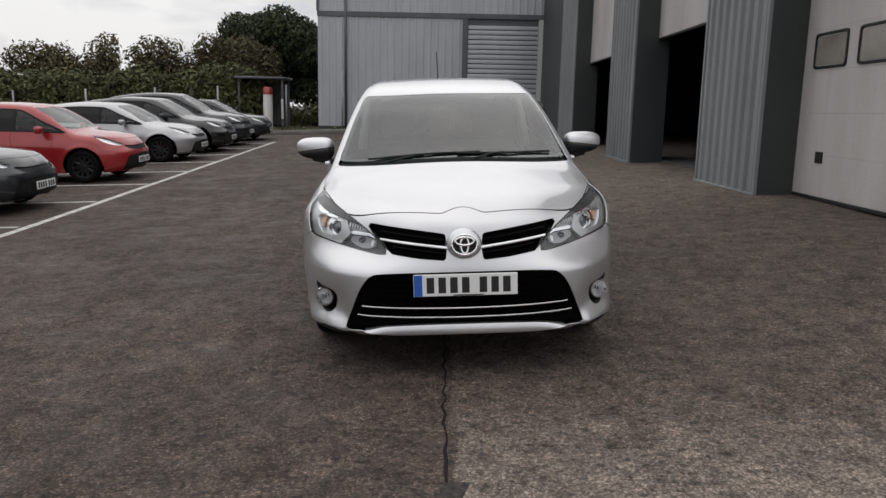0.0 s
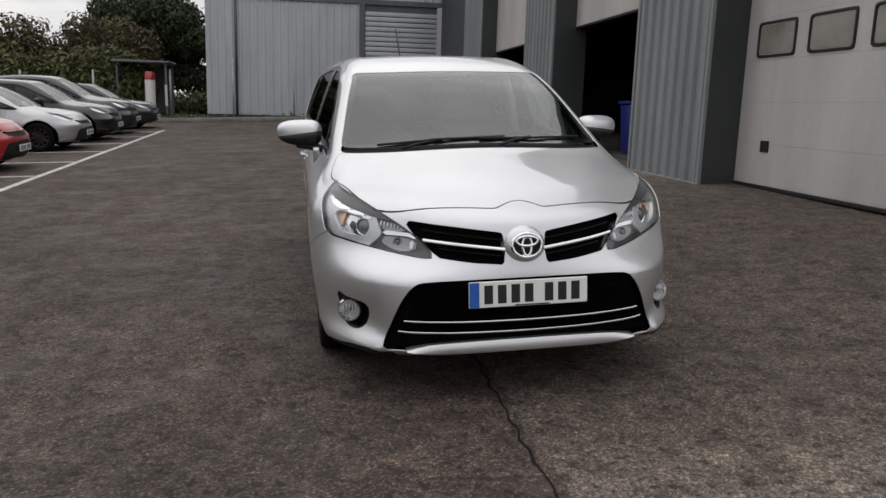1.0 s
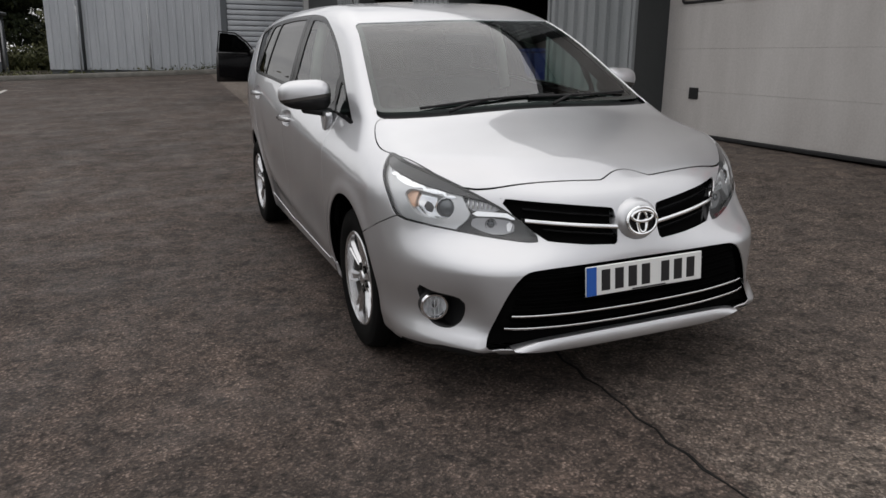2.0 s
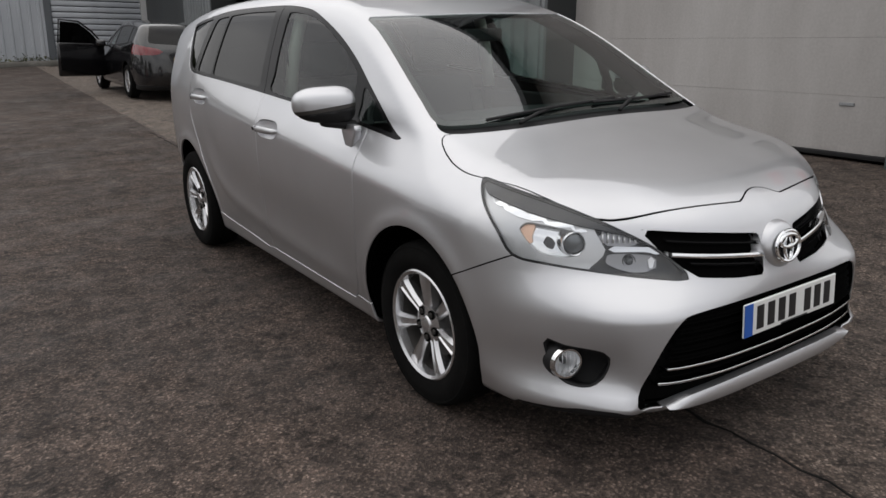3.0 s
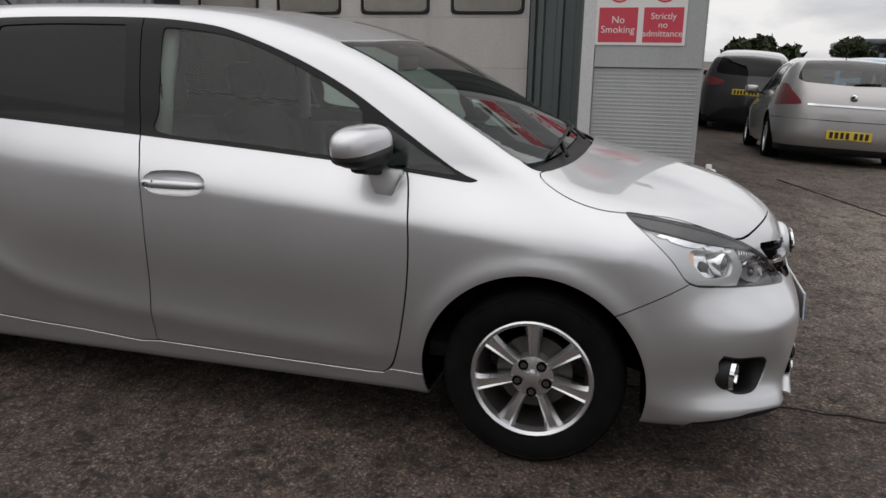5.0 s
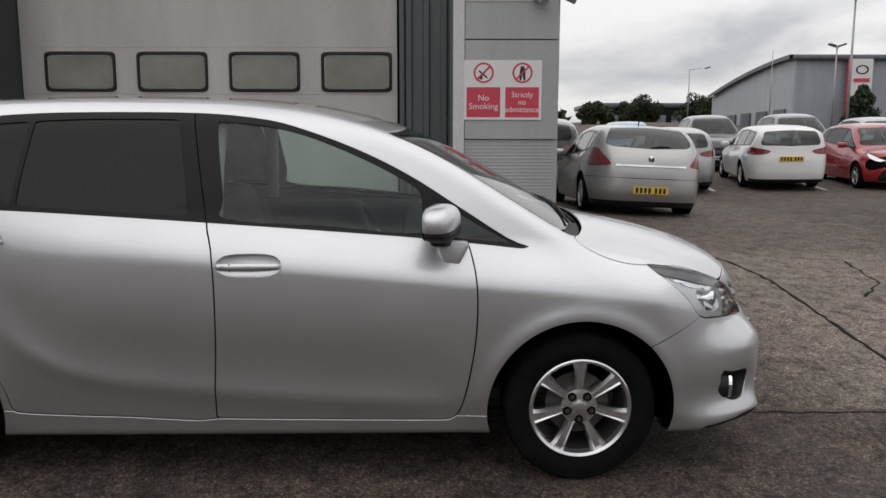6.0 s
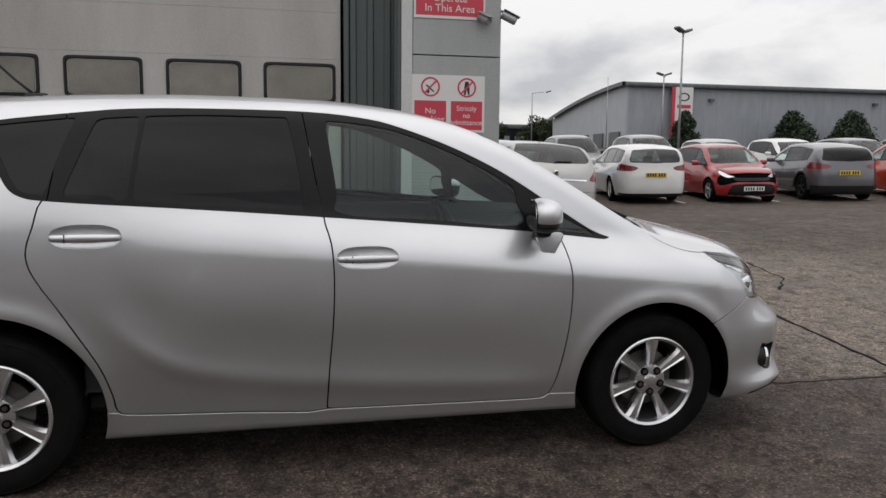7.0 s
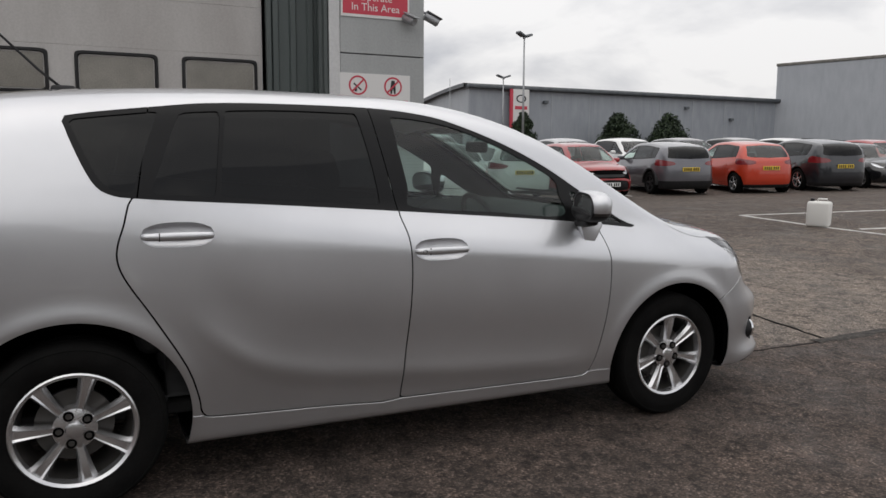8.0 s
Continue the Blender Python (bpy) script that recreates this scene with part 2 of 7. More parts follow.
def within(p, poly):
    """Signed distance of 2D points to a closed outline, negative inside."""
    a, b = poly, np.roll(poly, -1, 0)
    best = np.full(len(p), 1e9)
    inside = np.zeros(len(p), bool)
    for (ax, ay), (bx, by) in zip(a, b):
        ex, ey = bx - ax, by - ay
        wx, wy = p[:, 0] - ax, p[:, 1] - ay
        t = np.clip((wx * ex + wy * ey) / (ex * ex + ey * ey + 1e-12), 0, 1)
        best = np.minimum(best, (wx - t * ex) ** 2 + (wy - t * ey) ** 2)
        if by != ay:
            inside ^= ((ay > p[:, 1]) != (by > p[:, 1])) & (wx < ex * wy / (by - ay + 1e-15))
    d = np.sqrt(best)
    return np.where(inside, -d, d)


class Shell:
    """A skin as arrays: places, normals and faces; it can be cut along the zero line of any function."""

    def __init__(self, v, n, f):
        self.v, self.n, self.f = np.asarray(v, float).reshape(-1, 3), np.asarray(n, float).reshape(-1, 3), f

    def packed(self):
        used = sorted({i for f in self.f for i in f})
        where = {o: k for k, o in enumerate(used)}
        return Shell(self.v[used], self.n[used], [[where[i] for i in f] for f in self.f])

    def cut(self, g):
        """The part where g < 0, and the rest."""
        q = g(self.v)
        q = np.where(np.abs(q) < 1e-6, 1e-6, q)
        neg = (q < 0).tolist()
        q = q.tolist()
        v, n, made = [], [], {}
        base = len(self.v)

        def edge(i, j):
            key = (i, j) if i < j else (j, i)
            if key not in made:
                i, j = key
                t = q[i] / (q[i] - q[j])
                v.append(self.v[i] + t * (self.v[j] - self.v[i]))
                n.append(self.n[i] + t * (self.n[j] - self.n[i]))
                made[key] = base + len(v) - 1
            return made[key]

        inn, out = [], []
        for f in self.f:
            k = sum(neg[i] for i in f)
            if k == len(f):
                inn.append(f)
            elif k == 0:
                out.append(f)
            else:
                a, b = [], []
                for i, j in zip(f, f[1:] + f[:1]):
                    (a if neg[i] else b).append(i)
                    if neg[i] != neg[j]:
                        e = edge(i, j)
                        a.append(e); b.append(e)
                inn.append(a); out.append(b)
        vv = np.vstack((self.v, v)) if v else self.v
        nn = np.vstack((self.n, n)) if v else self.n
        return Shell(vv, nn, inn).packed(), Shell(vv, nn, out).packed()

    def keep(self, g):
        return self.cut(g)[0]

    def drop(self, g):
        return self.cut(g)[1]

    def mirrored(self):
        return Shell(self.v * (-1, 1, 1), self.n * (-1, 1, 1), [f[::-1] for f in self.f])

    def whole(self):
        """Joined with its own mirror image, welded along x = 0."""
        o, k = self.mirrored(), len(self.v)
        seam = np.abs(self.v[:, 0]) < 1e-4
        to = [i if seam[i] else k + i for i in range(k)]
        return Shell(np.vstack((self.v, o.v)), np.vstack((self.n, o.n)), self.f + [[to[i] for i in f] for f in o.f]).packed()

    def part(self, name, mat, parent, label="", sink=0.0, rim=0.012, flat=False):
        """Links it as one mesh object, with its edge turned in by rim."""
        if not self.f:
            return None
        nn = self.n / (np.linalg.norm(self.n, axis=1, keepdims=True) + 1e-9)
        v, n, f = (self.v - nn * sink), nn, list(self.f)
        if rim:
            count = {}
            for face in f:
                for i, j in zip(face, face[1:] + face[:1]):
                    count[(i, j)] = 1
            ends = [(i, j) for (i, j) in count if (j, i) not in count]
            ids, extra_v, extra_n = {}, [], []
            base = len(v)
            mid = {}
            for i, j in ends:
                d = v[j] - v[i]
                o = np.cross(d, nn[i])
                for k in (i, j):
                    mid[k] = mid.get(k, 0) + o / (np.linalg.norm(o) + 1e-9)
            for k, o in mid.items():
                o = o / (np.linalg.norm(o) + 1e-9)
                ids[k] = base + len(extra_v)
                extra_v += [v[k], v[k] - nn[k] * rim]
                extra_n += [o * 0.8 + nn[k] * 0.6, o]
            f += [[ids[j], ids[i], ids[i] + 1, ids[j] + 1] for i, j in ends]
            if extra_v:
                v, n = np.vstack((v, extra_v)), np.vstack((n, extra_n))
        me = bpy.data.meshes.new(name)
        me.from_pydata(v.tolist(), [], f)
        me.materials.append(mat)
        if not flat:
            me.polygons.foreach_set("use_smooth", [True] * len(me.polygons))
            n = n / (np.linalg.norm(n, axis=1, keepdims=True) + 1e-9)
            me.normals_split_custom_set_from_vertices(n.tolist())
        me.update()
        ob = new(name, me)
        ob.parent = parent
        return tagged(ob, label)


# ---- the ground ----
def past(q, start, k, most=50.0):
    """How far q lies past start, beginning softly over k."""
    v = min(q - start, most)
    return v - k / 2 if v > k else (v * v / (2 * k) if v > 0 else 0.0)


def lie(x, y):
    """How far the yard's sheet lies above its own plane: up to the doors, up to the far end and the car park, a dip where the car park's cars stand."""
    step = lambda q, a, b: float(ease(np.array(q), a, b))
    doors = 0.15 * step(x, 1.2, 4.0) * step(y, -2.5, 1.0) * (1 - 0.6 * step(y, 6, 14))
    back = 0.0187 * past(y, 3.0, 3.0) * (1 - step(x, 0.0, 4.0))
    ahead = 0.030 * past(-y, 0.0, 2.0, 22.0)
    dip = 0.33 * step(x, 6.0, 13.5) * (1 - step(y, 2.0, 10.0))
    return doors + back + ahead - dip - 0.013


def yard(x, y, turn=0.0, z=0.0):
    """A pose on the sloping yard."""
    e = 0.5
    gx, gy = (lie(x + e, y) - lie(x - e, y)) / (2 * e), (lie(x, y + e) - lie(x, y - e)) / (2 * e)
    tilt = Vector((0, 0, 1)).rotation_difference(Vector((-gx, -gy, 1))).to_matrix().to_4x4()
    return SLOPE @ Matrix.Translation((x, y, lie(x, y) + z)) @ tilt @ pose(0, 0, 0, 0, 0, turn)


def level(x, y):
    """The upright world's height of the yard over the world's x, y."""
    p = SLOPE.inverted() @ Vector((x, y, SLOPE_X * x + SLOPE_Y * y))
    return (SLOPE @ Vector((p.x, p.y, lie(p.x, p.y)))).z


ASPHALT = material("yard_surface", (0.05, 0.05, 0.05), 0.85, spec=0.35)


def dress_ground(m):
    n, l, p = nodes_of(m)
    c = n.new("ShaderNodeTexCoord")
    sep_xy = n.new("ShaderNodeSeparateXYZ")
    l.new(c.outputs["Object"], sep_xy.inputs[0])
    stones = texture(m, 120, kind="ShaderNodeTexVoronoi")
    grit, blotch, broad, wet = texture(m, 240, 3), texture(m, 6.0, 7, 0.7), texture(m, 0.55, 5, 0.6), texture(m, 1.7, 7, 0.7)
    # dark asphalt: binder with paler chippings
    chips = steps(m, stones.outputs["Color"], ((0.2, (0.038, 0.031, 0.028)), (0.66, (0.059, 0.048, 0.043)), (0.95, (0.155, 0.131, 0.119))))
    worn = steps(m, blotch.outputs[0], ((0.36, (0.55, 0.52, 0.50)), (0.5, (0.95, 0.92, 0.90)), (0.66, (1.5, 1.42, 1.36))))
    tar = blend(m, chips.outputs[0], worn.outputs[0], 1.0)
    drift = steps(m, broad.outputs[0], ((0.3, (0.78, 0.77, 0.76)), (0.7, (1.34, 1.30, 1.26))))
    tar = blend(m, tar, drift.outputs[0], 1.0)
    # small pits where stones have come out
    pits = texture(m, 26, 2, 0.5)
    hole = steps(m, pits.outputs[0], ((0.34, (0.34, 0.33, 0.32)), (0.45, (1.0, 0.99, 0.98)), (0.62, (1.10, 1.08, 1.06))))
    tar = blend(m, tar, hole.outputs[0], 0.9)
    # coarse aggregate standing out of the worn binder
    rubble = texture(m, 64, 5, 0.65)
    coarse = steps(m, rubble.outputs[0], ((0.36, (0.52, 0.51, 0.50)), (0.5, (0.96, 0.95, 0.94)), (0.66, (1.75, 1.68, 1.62))))
    tar = blend(m, tar, coarse.outputs[0], 0.9)
    # worn concrete apron: paler, stony, stained
    lime = steps(m, stones.outputs["Color"], ((0.2, (0.112, 0.096, 0.086)), (0.55, (0.186, 0.162, 0.145)), (0.93, (0.38, 0.338, 0.304))))
    scab = steps(m, blotch.outputs[0], ((0.34, (0.42, 0.40, 0.38)), (0.47, (0.92, 0.9, 0.87)), (0.7, (1.35, 1.3, 1.22))))
    oil = steps(m, wet.outputs[0], ((0.38, (0.40, 0.39, 0.38)), (0.56, (1.0, 1.0, 1.0))))
    slabs = blend(m, blend(m, lime.outputs[0], scab.outputs[0], 1.0), oil.outputs[0], 0.5)
    slabs = blend(m, blend(m, slabs, hole.outputs[0], 0.8), coarse.outputs[0], 0.75)
    # the ragged joint between the two at x = -0.05
    shift = n.new("ShaderNodeMath"); shift.operation = "MULTIPLY_ADD"
    l.new(wet.outputs[0], shift.inputs[0]); shift.inputs[1].default_value = 0.16
    l.new(sep_xy.outputs["X"], shift.inputs[2])
    side = steps(m, shift.outputs[0], ((0.068, (0, 0, 0)), (0.085, (1, 1, 1))))
    side.color_ramp.interpolation = "LINEAR"
    # the apron stops where the car park's asphalt begins
    edge = n.new("ShaderNodeMath"); edge.operation = "MULTIPLY_ADD"
    l.new(sep_xy.outputs["Y"], edge.inputs[0]); edge.inputs[1].default_value = 0.5; edge.inputs[2].default_value = 2.0
    hem = steps(m, edge.outputs[0], ((0.0, (0.5, 0.5, 0.5)), (0.35, (1, 1, 1))))
    # old oil and tyre marks spread over the apron in front of the doors
    worn_y = n.new("ShaderNodeMath"); worn_y.operation = "MULTIPLY_ADD"
    l.new(wet.outputs[0], worn_y.inputs[0]); worn_y.inputs[1].default_value = 1.6
    l.new(sep_xy.outputs["Y"], worn_y.inputs[2])
    span = n.new("ShaderNodeMapRange")
    for key, value in (("From Min", -9.2), ("From Max", 30.8)):
        span.inputs[key].default_value = value
    l.new(worn_y.outputs[0], span.inputs["Value"])
    reach = steps(m, span.outputs[0], ((0.224, (1, 1, 1)), (0.243, (0.20, 0.20, 0.20)), (0.37, (0.18, 0.18, 0.18)), (0.46, (0.7, 0.7, 0.7))))
    both = blend(m, blend(m, side.outputs[0], hem.outputs[0], 1.0), reach.outputs[0], 1.0)
    wide = n.new("ShaderNodeMapRange")
    for key, value in (("From Min", 4.2), ("From Max", 4.7), ("To Min", 1.0), ("To Max", 0.45)):
        wide.inputs[key].default_value = value
    l.new(shift.outputs[0], wide.inputs["Value"])
    both = blend(m, both, wide.outputs[0], 1.0)
    l.new(blend(m, tar, slabs, both, "MIX"), p.inputs["Base Color"])
    rough = steps(m, wet.outputs[0], ((0.35, (0.62,) * 3), (0.6, (0.92,) * 3)))
    l.new(rough.outputs[0], p.inputs["Roughness"])
    add = n.new("ShaderNodeMath"); add.operation = "MULTIPLY_ADD"
    l.new(stones.outputs["Distance"], add.inputs[0]); add.inputs[1].default_value = 0.7
    l.new(grit.outputs[0], add.inputs[2])
    deep = n.new("ShaderNodeMath"); deep.operation = "MULTIPLY_ADD"
    l.new(pits.outputs[0], deep.inputs[0]); deep.inputs[1].default_value = 2.2
    l.new(add.outputs[0], deep.inputs[2])
    relief(m, deep.outputs[0], 0.6, 0.008)


dress_ground(ASPHALT)
SEAL = mottled(material("tar_seal", (0.012, 0.012, 0.012), 0.85, spec=0.1), (0.010, 0.010, 0.010), (0.022, 0.021, 0.02), 6, 90, 0.4, 0.003)
CRUMBS = mottled(material("crumbled_edge", (0.03, 0.027, 0.024), 0.9), (0.010, 0.009, 0.008), (0.075, 0.065, 0.057), 30, 110, 0.9, 0.012)
LINE_PAINT = mottled(material("road_line_paint", (0.55, 0.54, 0.52), 0.7), (0.30, 0.29, 0.28), (0.66, 0.65, 0.62), 7, 60, 0.2, 0.003)
KERB = mottled(material("kerb_concrete", (0.2, 0.19, 0.17), 0.85), (0.13, 0.125, 0.11), (0.24, 0.23, 0.21), 3, 60)
VERGE = mottled(material("verge_soil", (0.05, 0.04, 0.03), 0.95), (0.028, 0.026, 0.014), (0.085, 0.07, 0.045), 4, 30, 0.8, 0.03)


def ground():
    b = bmesh.new()
    near = np.concatenate((np.linspace(-90, -20, 15), np.linspace(-18, 24, 64), np.linspace(28, 110, 18)))
    far = np.concatenate(([-1500, -700, -300, -150], near, [180, 350, 800, 1500]))
    rows = []
    for y in far:
        row = []
        for x in far:
            k = min(1.0, 130 / max(1e-6, math.hypot(x, y)))
            p = SLOPE @ Vector((x * k, y * k, lie(x * k, y * k) + 0.006 * noise.noise((x * 0.35, y * 0.35, 0))))
            q = SLOPE @ Vector((x, y, 0))
            row.append(b.verts.new(SLOPE.inverted() @ Vector((q.x, q.y, p.z))))
        rows.append(row)
    for p, q in zip(rows, rows[1:]):
        for i in range(len(p) - 1):
            b.faces.new((p[i], p[i + 1], q[i + 1], q[i]))
    for f in b.faces:
        f.smooth = True
    g = part("ground", b, ASPHALT)
    g.matrix_world = SLOPE
    return tagged(g, "worn dark asphalt yard with a paler concrete apron", "ground", kind="structure")


ground()


def ribbon(name, pts, width, mat, label, rise=0.006, wobble=0.0, seed=1):
    """A flat strip along yard points, a few millimetres proud."""
    rnd = random.Random(seed)
    b = bmesh.new()
    rows = []
    dense = []
    for (x0, y0), (x1, y1) in zip(pts, pts[1:]):
        k = max(2, int(math.hypot(x1 - x0, y1 - y0) / (0.09 if wobble else 0.6)))
        dense += [(x0 + (x1 - x0) * i / k, y0 + (y1 - y0) * i / k) for i in range(k)]
    dense.append(pts[-1])
    for i, (x, y) in enumerate(dense):
        a, c = dense[max(0, i - 1)], dense[min(len(dense) - 1, i + 1)]
        d = Vector((c[0] - a[0], c[1] - a[1])).normalized()
        s = wobble * rnd.uniform(-1, 1)
        w = width * (1 + (rnd.uniform(-0.5, 0.6) if wobble else 0)) / 2
        p = [(x - d.y * (s + k * w), y + d.x * (s + k * w)) for k in (1.15, 0.8, -0.8, -1.15)]
        rows.append([b.verts.new((q[0], q[1], lie(*q) + 0.006 * noise.noise((q[0] * 0.35, q[1] * 0.35, 0)) + h)) for q, h in zip(p, (0.001, rise, rise, 0.001))])
    for p, q in zip(rows, rows[1:]):
        for i in range(3):
            b.faces.new((p[i], q[i], q[i + 1], p[i + 1]))
    bmesh.ops.recalc_face_normals(b, faces=b.faces[:])
    ob = part(name, b, mat)
    ob.matrix_world = SLOPE
    return tagged(ob, label, "road marking" if mat is LINE_PAINT else "joint", kind="structure")


ribbon("joint", [(0.03, -1.19), (0.76, -1.27), (1.8, -1.36), (2.9, -1.45), (3.80, -1.38), (4.64, -0.98), (5.55, -0.52)], 0.022, SEAL, "black tar-sealed crack across the concrete apron", 0.007, 0.012, 3)
ribbon("joint", [(-0.07, 9.5), (-0.04, 4.0), (-0.045, 0.15), (-0.05, -0.5), (-0.03, -1.06)], 0.010, SEAL, "dark ragged joint between asphalt and concrete", 0.004, 0.012, 4)
# crumbled edge, its dark strip widened to include the edge's soft shadow
ribbon("joint", [(-0.02, -1.065), (0.005, -1.6), (0.015, -2.2), (0.05, -4.5)], 0.075, CRUMBS, "crumbled edge of the concrete apron with its shadow in the dark strip", 0.007, 0.016, 6)
ribbon("joint", [(2.4, -2.0), (2.9, -2.4), (3.9, -2.6)], 0.018, SEAL, "fine black crack in the apron", 0.005, 0.015, 5)
ribbon("road_line", [(-5.02, -6.0), (-5.12, 5.1), (-5.30, 11.0), (-5.62, 21.5)], 0.10, LINE_PAINT, "long white parking bay line", 0.004)
for k in range(9):
    y = 3.3 + 2.2 * k
    ribbon("road_line", [(-5.2 - 0.02 * (y - 3), y), (-9.75, y + 0.08)], 0.085, LINE_PAINT, "white line between parking bays", 0.004)
for pts in ([(6.41, -6.75), (5.95, -10.0), (5.53, -12.9)], [(6.41, -6.75), (4.73, -6.69), (2.13, -6.96)], [(4.23, -6.99), (3.84, -9.3), (3.53, -11.1)], [(3.05, -6.88), (2.63, -10.6)]):
    ribbon("road_line", pts, 0.09, LINE_PAINT, "white painted bay line in the car park", 0.004)
for k in range(8):
    y = -2.2 - 2.5 * k
    ribbon("road_line", [(13.6 + 0.2 * (y + 6) * 0.4, y), (18.4, y - 0.6)], 0.09, LINE_PAINT, "white line between car park bays", 0.004)


# ---- cars: a skin made of side, top, front and rear surfaces that melt into one another ----
def car_field(c, p):
    """Below zero inside the car whose curves are c."""
    x, y, z = np.abs(p[:, 0]), p[:, 1], p[:, 2]
    u = z - c["belt"](y)
    w = c["plan"](y) - c["inset"](u) - c["waist"](y) * ease(u, *c.get("shoulder", (-0.3, 0.0)))
    for hub_y, hub_z, r in c["arches"]:
        d = np.hypot(y - hub_y, z - hub_z)
        w = w + c["flare"] * np.exp(-((d - r - 0.012) / 0.045) ** 2) * ease(z, 0.1, 0.4)
    if "crease" in c:
        lo, hi = c["crease_span"]
        span = ease(y, lo - 0.25, lo + 0.2) * (1 - ease(y, hi - 0.15, hi + 0.1))
        v = z - c["crease"](y)
        w = w + span * (0.007 * np.exp(-(v / 0.05) ** 2) - 0.009 * np.exp(-((v - 0.15) / 0.12) ** 2))
    top = c["top"](y) - c["crown"](y) * x * x
    low = 1 - ease(z, 0.52, 0.68)
    front = c["nose"](z) + c["bow_low"](x) * low + c["bow_up"](x) * (1 - low)
    if "lip" in c:
        front = front - c["lip"] * np.exp(-((z - 0.24) / 0.055) ** 2) * ease(x, 0.54, 0.66) * (1 - ease(x, 0.82, 0.94))
        front = front + c["hollow"] * np.exp(-((z - 0.37) / 0.075) ** 2) * ease(x, 0.58, 0.68)
    rear = c["tail"](z) - c["tail_bow"](x)
    f = smax(x - w, z - top, c["round"](y))
    f = smax(f, front - y, 0.07)
    f = smax(f, y - rear, 0.10)
    return smax(f, c["bottom"] - z, 0.03)


def skin_x(c, y, z):
    """Where the flank lies at lengths and heights."""
    y, z = np.atleast_1d(y).astype(float), np.atleast_1d(z).astype(float)
    lo, hi = np.zeros(len(y)), np.full(len(y), 1.2)
    for _ in range(22):
        mid = (lo + hi) / 2
        out = car_field(c, np.stack((mid, y, z), 1)) > 0
        lo, hi = np.where(out, lo, mid), np.where(out, mid, hi)
    return lo


def skin_y(c, x, z):
    """Where the nose lies at widths and heights."""
    x, z = np.atleast_1d(x).astype(float), np.atleast_1d(z).astype(float)
    lo, hi = np.full(len(x), -0.2), np.full(len(x), 1.2)
    for _ in range(22):
        mid = (lo + hi) / 2
        out = car_field(c, np.stack((x, mid, z), 1)) > 0
        lo, hi = np.where(out, mid, lo), np.where(out, hi, mid)
    return hi


def across(c, x0, x1, height, half, out, deep, n=33, taper=0.0, lean=0.0):
    """A bar across the nose from x0 to x1 at height(x), following its bow."""
    b = bmesh.new()
    x = np.linspace(x0, x1, n)
    half = half * (1 - taper * (2 * (x - x0) / (x1 - x0) - 1) ** 6)
    columns = []
    for k, d in ((-1, deep), (-1, -0.35 * out), (-0.55, -out), (0.55, -out), (1, -0.35 * out), (1, deep)):
        z = height(x) + k * half
        columns.append([b.verts.new(q) for q in np.stack((x, skin_y(c, x, z) + d - lean * (1 - k) / 2, z), 1).tolist()])
    rows = [list(r) for r in zip(*columns)]
    for p, q in zip(rows, rows[1:]):
        for i in range(5):
            b.faces.new((p[i], p[i + 1], q[i + 1], q[i]))
    b.faces.new(rows[0]); b.faces.new(rows[-1][::-1])
    bmesh.ops.recalc_face_normals(b, faces=b.faces[:])
    return smooth(b, 50)


def car_skin(c, fine=1.0):
    """Half of a car's skin (x > 0), nose at y = 0, from its curves."""
    field = lambda p: car_field(c, p)
    y0, y1, zc = c["core"]
    na, nf, nr = int(150 * fine), int(84 * fine), int(46 * fine)
    ny = int(134 * fine)
    theta = np.linspace(-math.pi / 2, math.pi / 2, na)
    rows = [(y0, a) for a in np.linspace(math.pi / 2, 0, nf)[:-1]] + [(y, 0.0) for y in np.linspace(y0, y1, ny)] + [(y1, -a) for a in np.linspace(0, math.pi / 2, nr)[1:]]
    org = np.array([[(0, y, zc)] * na for y, a in rows]).reshape(-1, 3)
    way = np.array([[(math.cos(t) * math.cos(a), -math.cos(t) * math.sin(a), math.sin(t)) for t in theta] for y, a in rows]).reshape(-1, 3)
    lo, hi = np.zeros(len(org)), np.full(len(org), 2.4)
    for _ in range(24):
        mid = (lo + hi) / 2
        out = field(org + way * mid[:, None]) > 0
        hi, lo = np.where(out, mid, hi), np.where(out, lo, mid)
    v = org + way * ((lo + hi) / 2)[:, None]
    e = 0.004
    n = np.stack([field(v + np.eye(3)[k] * e) - field(v - np.eye(3)[k] * e) for k in range(3)], 1)
    mids = np.abs(v[:, 0]) < 2e-3
    v[mids, 0] = 0
    n[mids, 0] = 0
    n /= np.linalg.norm(n, axis=1, keepdims=True) + 1e-9
    f = []
    for i in range(len(rows) - 1):
        for k in range(na - 1):
            a, b = i * na + k, (i + 1) * na + k
            f.append([a, b, b + 1, a + 1])
    return Shell(v, n, f)


def side_of(poly, n=5, least=0.3):
    """Inside an outline seen from the side, for what lies beyond x = least."""
    o = rounded(poly, n) if n > 1 else np.array(poly, float)
    return lambda v: np.maximum(within(v[:, 1:], o), (least - v[:, 0]) * 0.5)


def front_of(poly, n=5, deepest=0.9):
    o = rounded(poly, n) if n > 1 else np.array(poly, float)
    return lambda v: np.maximum(within(v[:, [0, 2]], o), (v[:, 1] - deepest) * 0.5)


def corner_of(poly, n=5, deepest=0.95):
    """Inside an outline seen from the front corner: x + y across, z up."""
    o = rounded(poly, n) if n > 1 else np.array(poly, float)
    return lambda v: np.maximum(within(np.stack((v[:, 0] + v[:, 1], v[:, 2]), 1), o), (v[:, 1] - deepest) * 0.5)


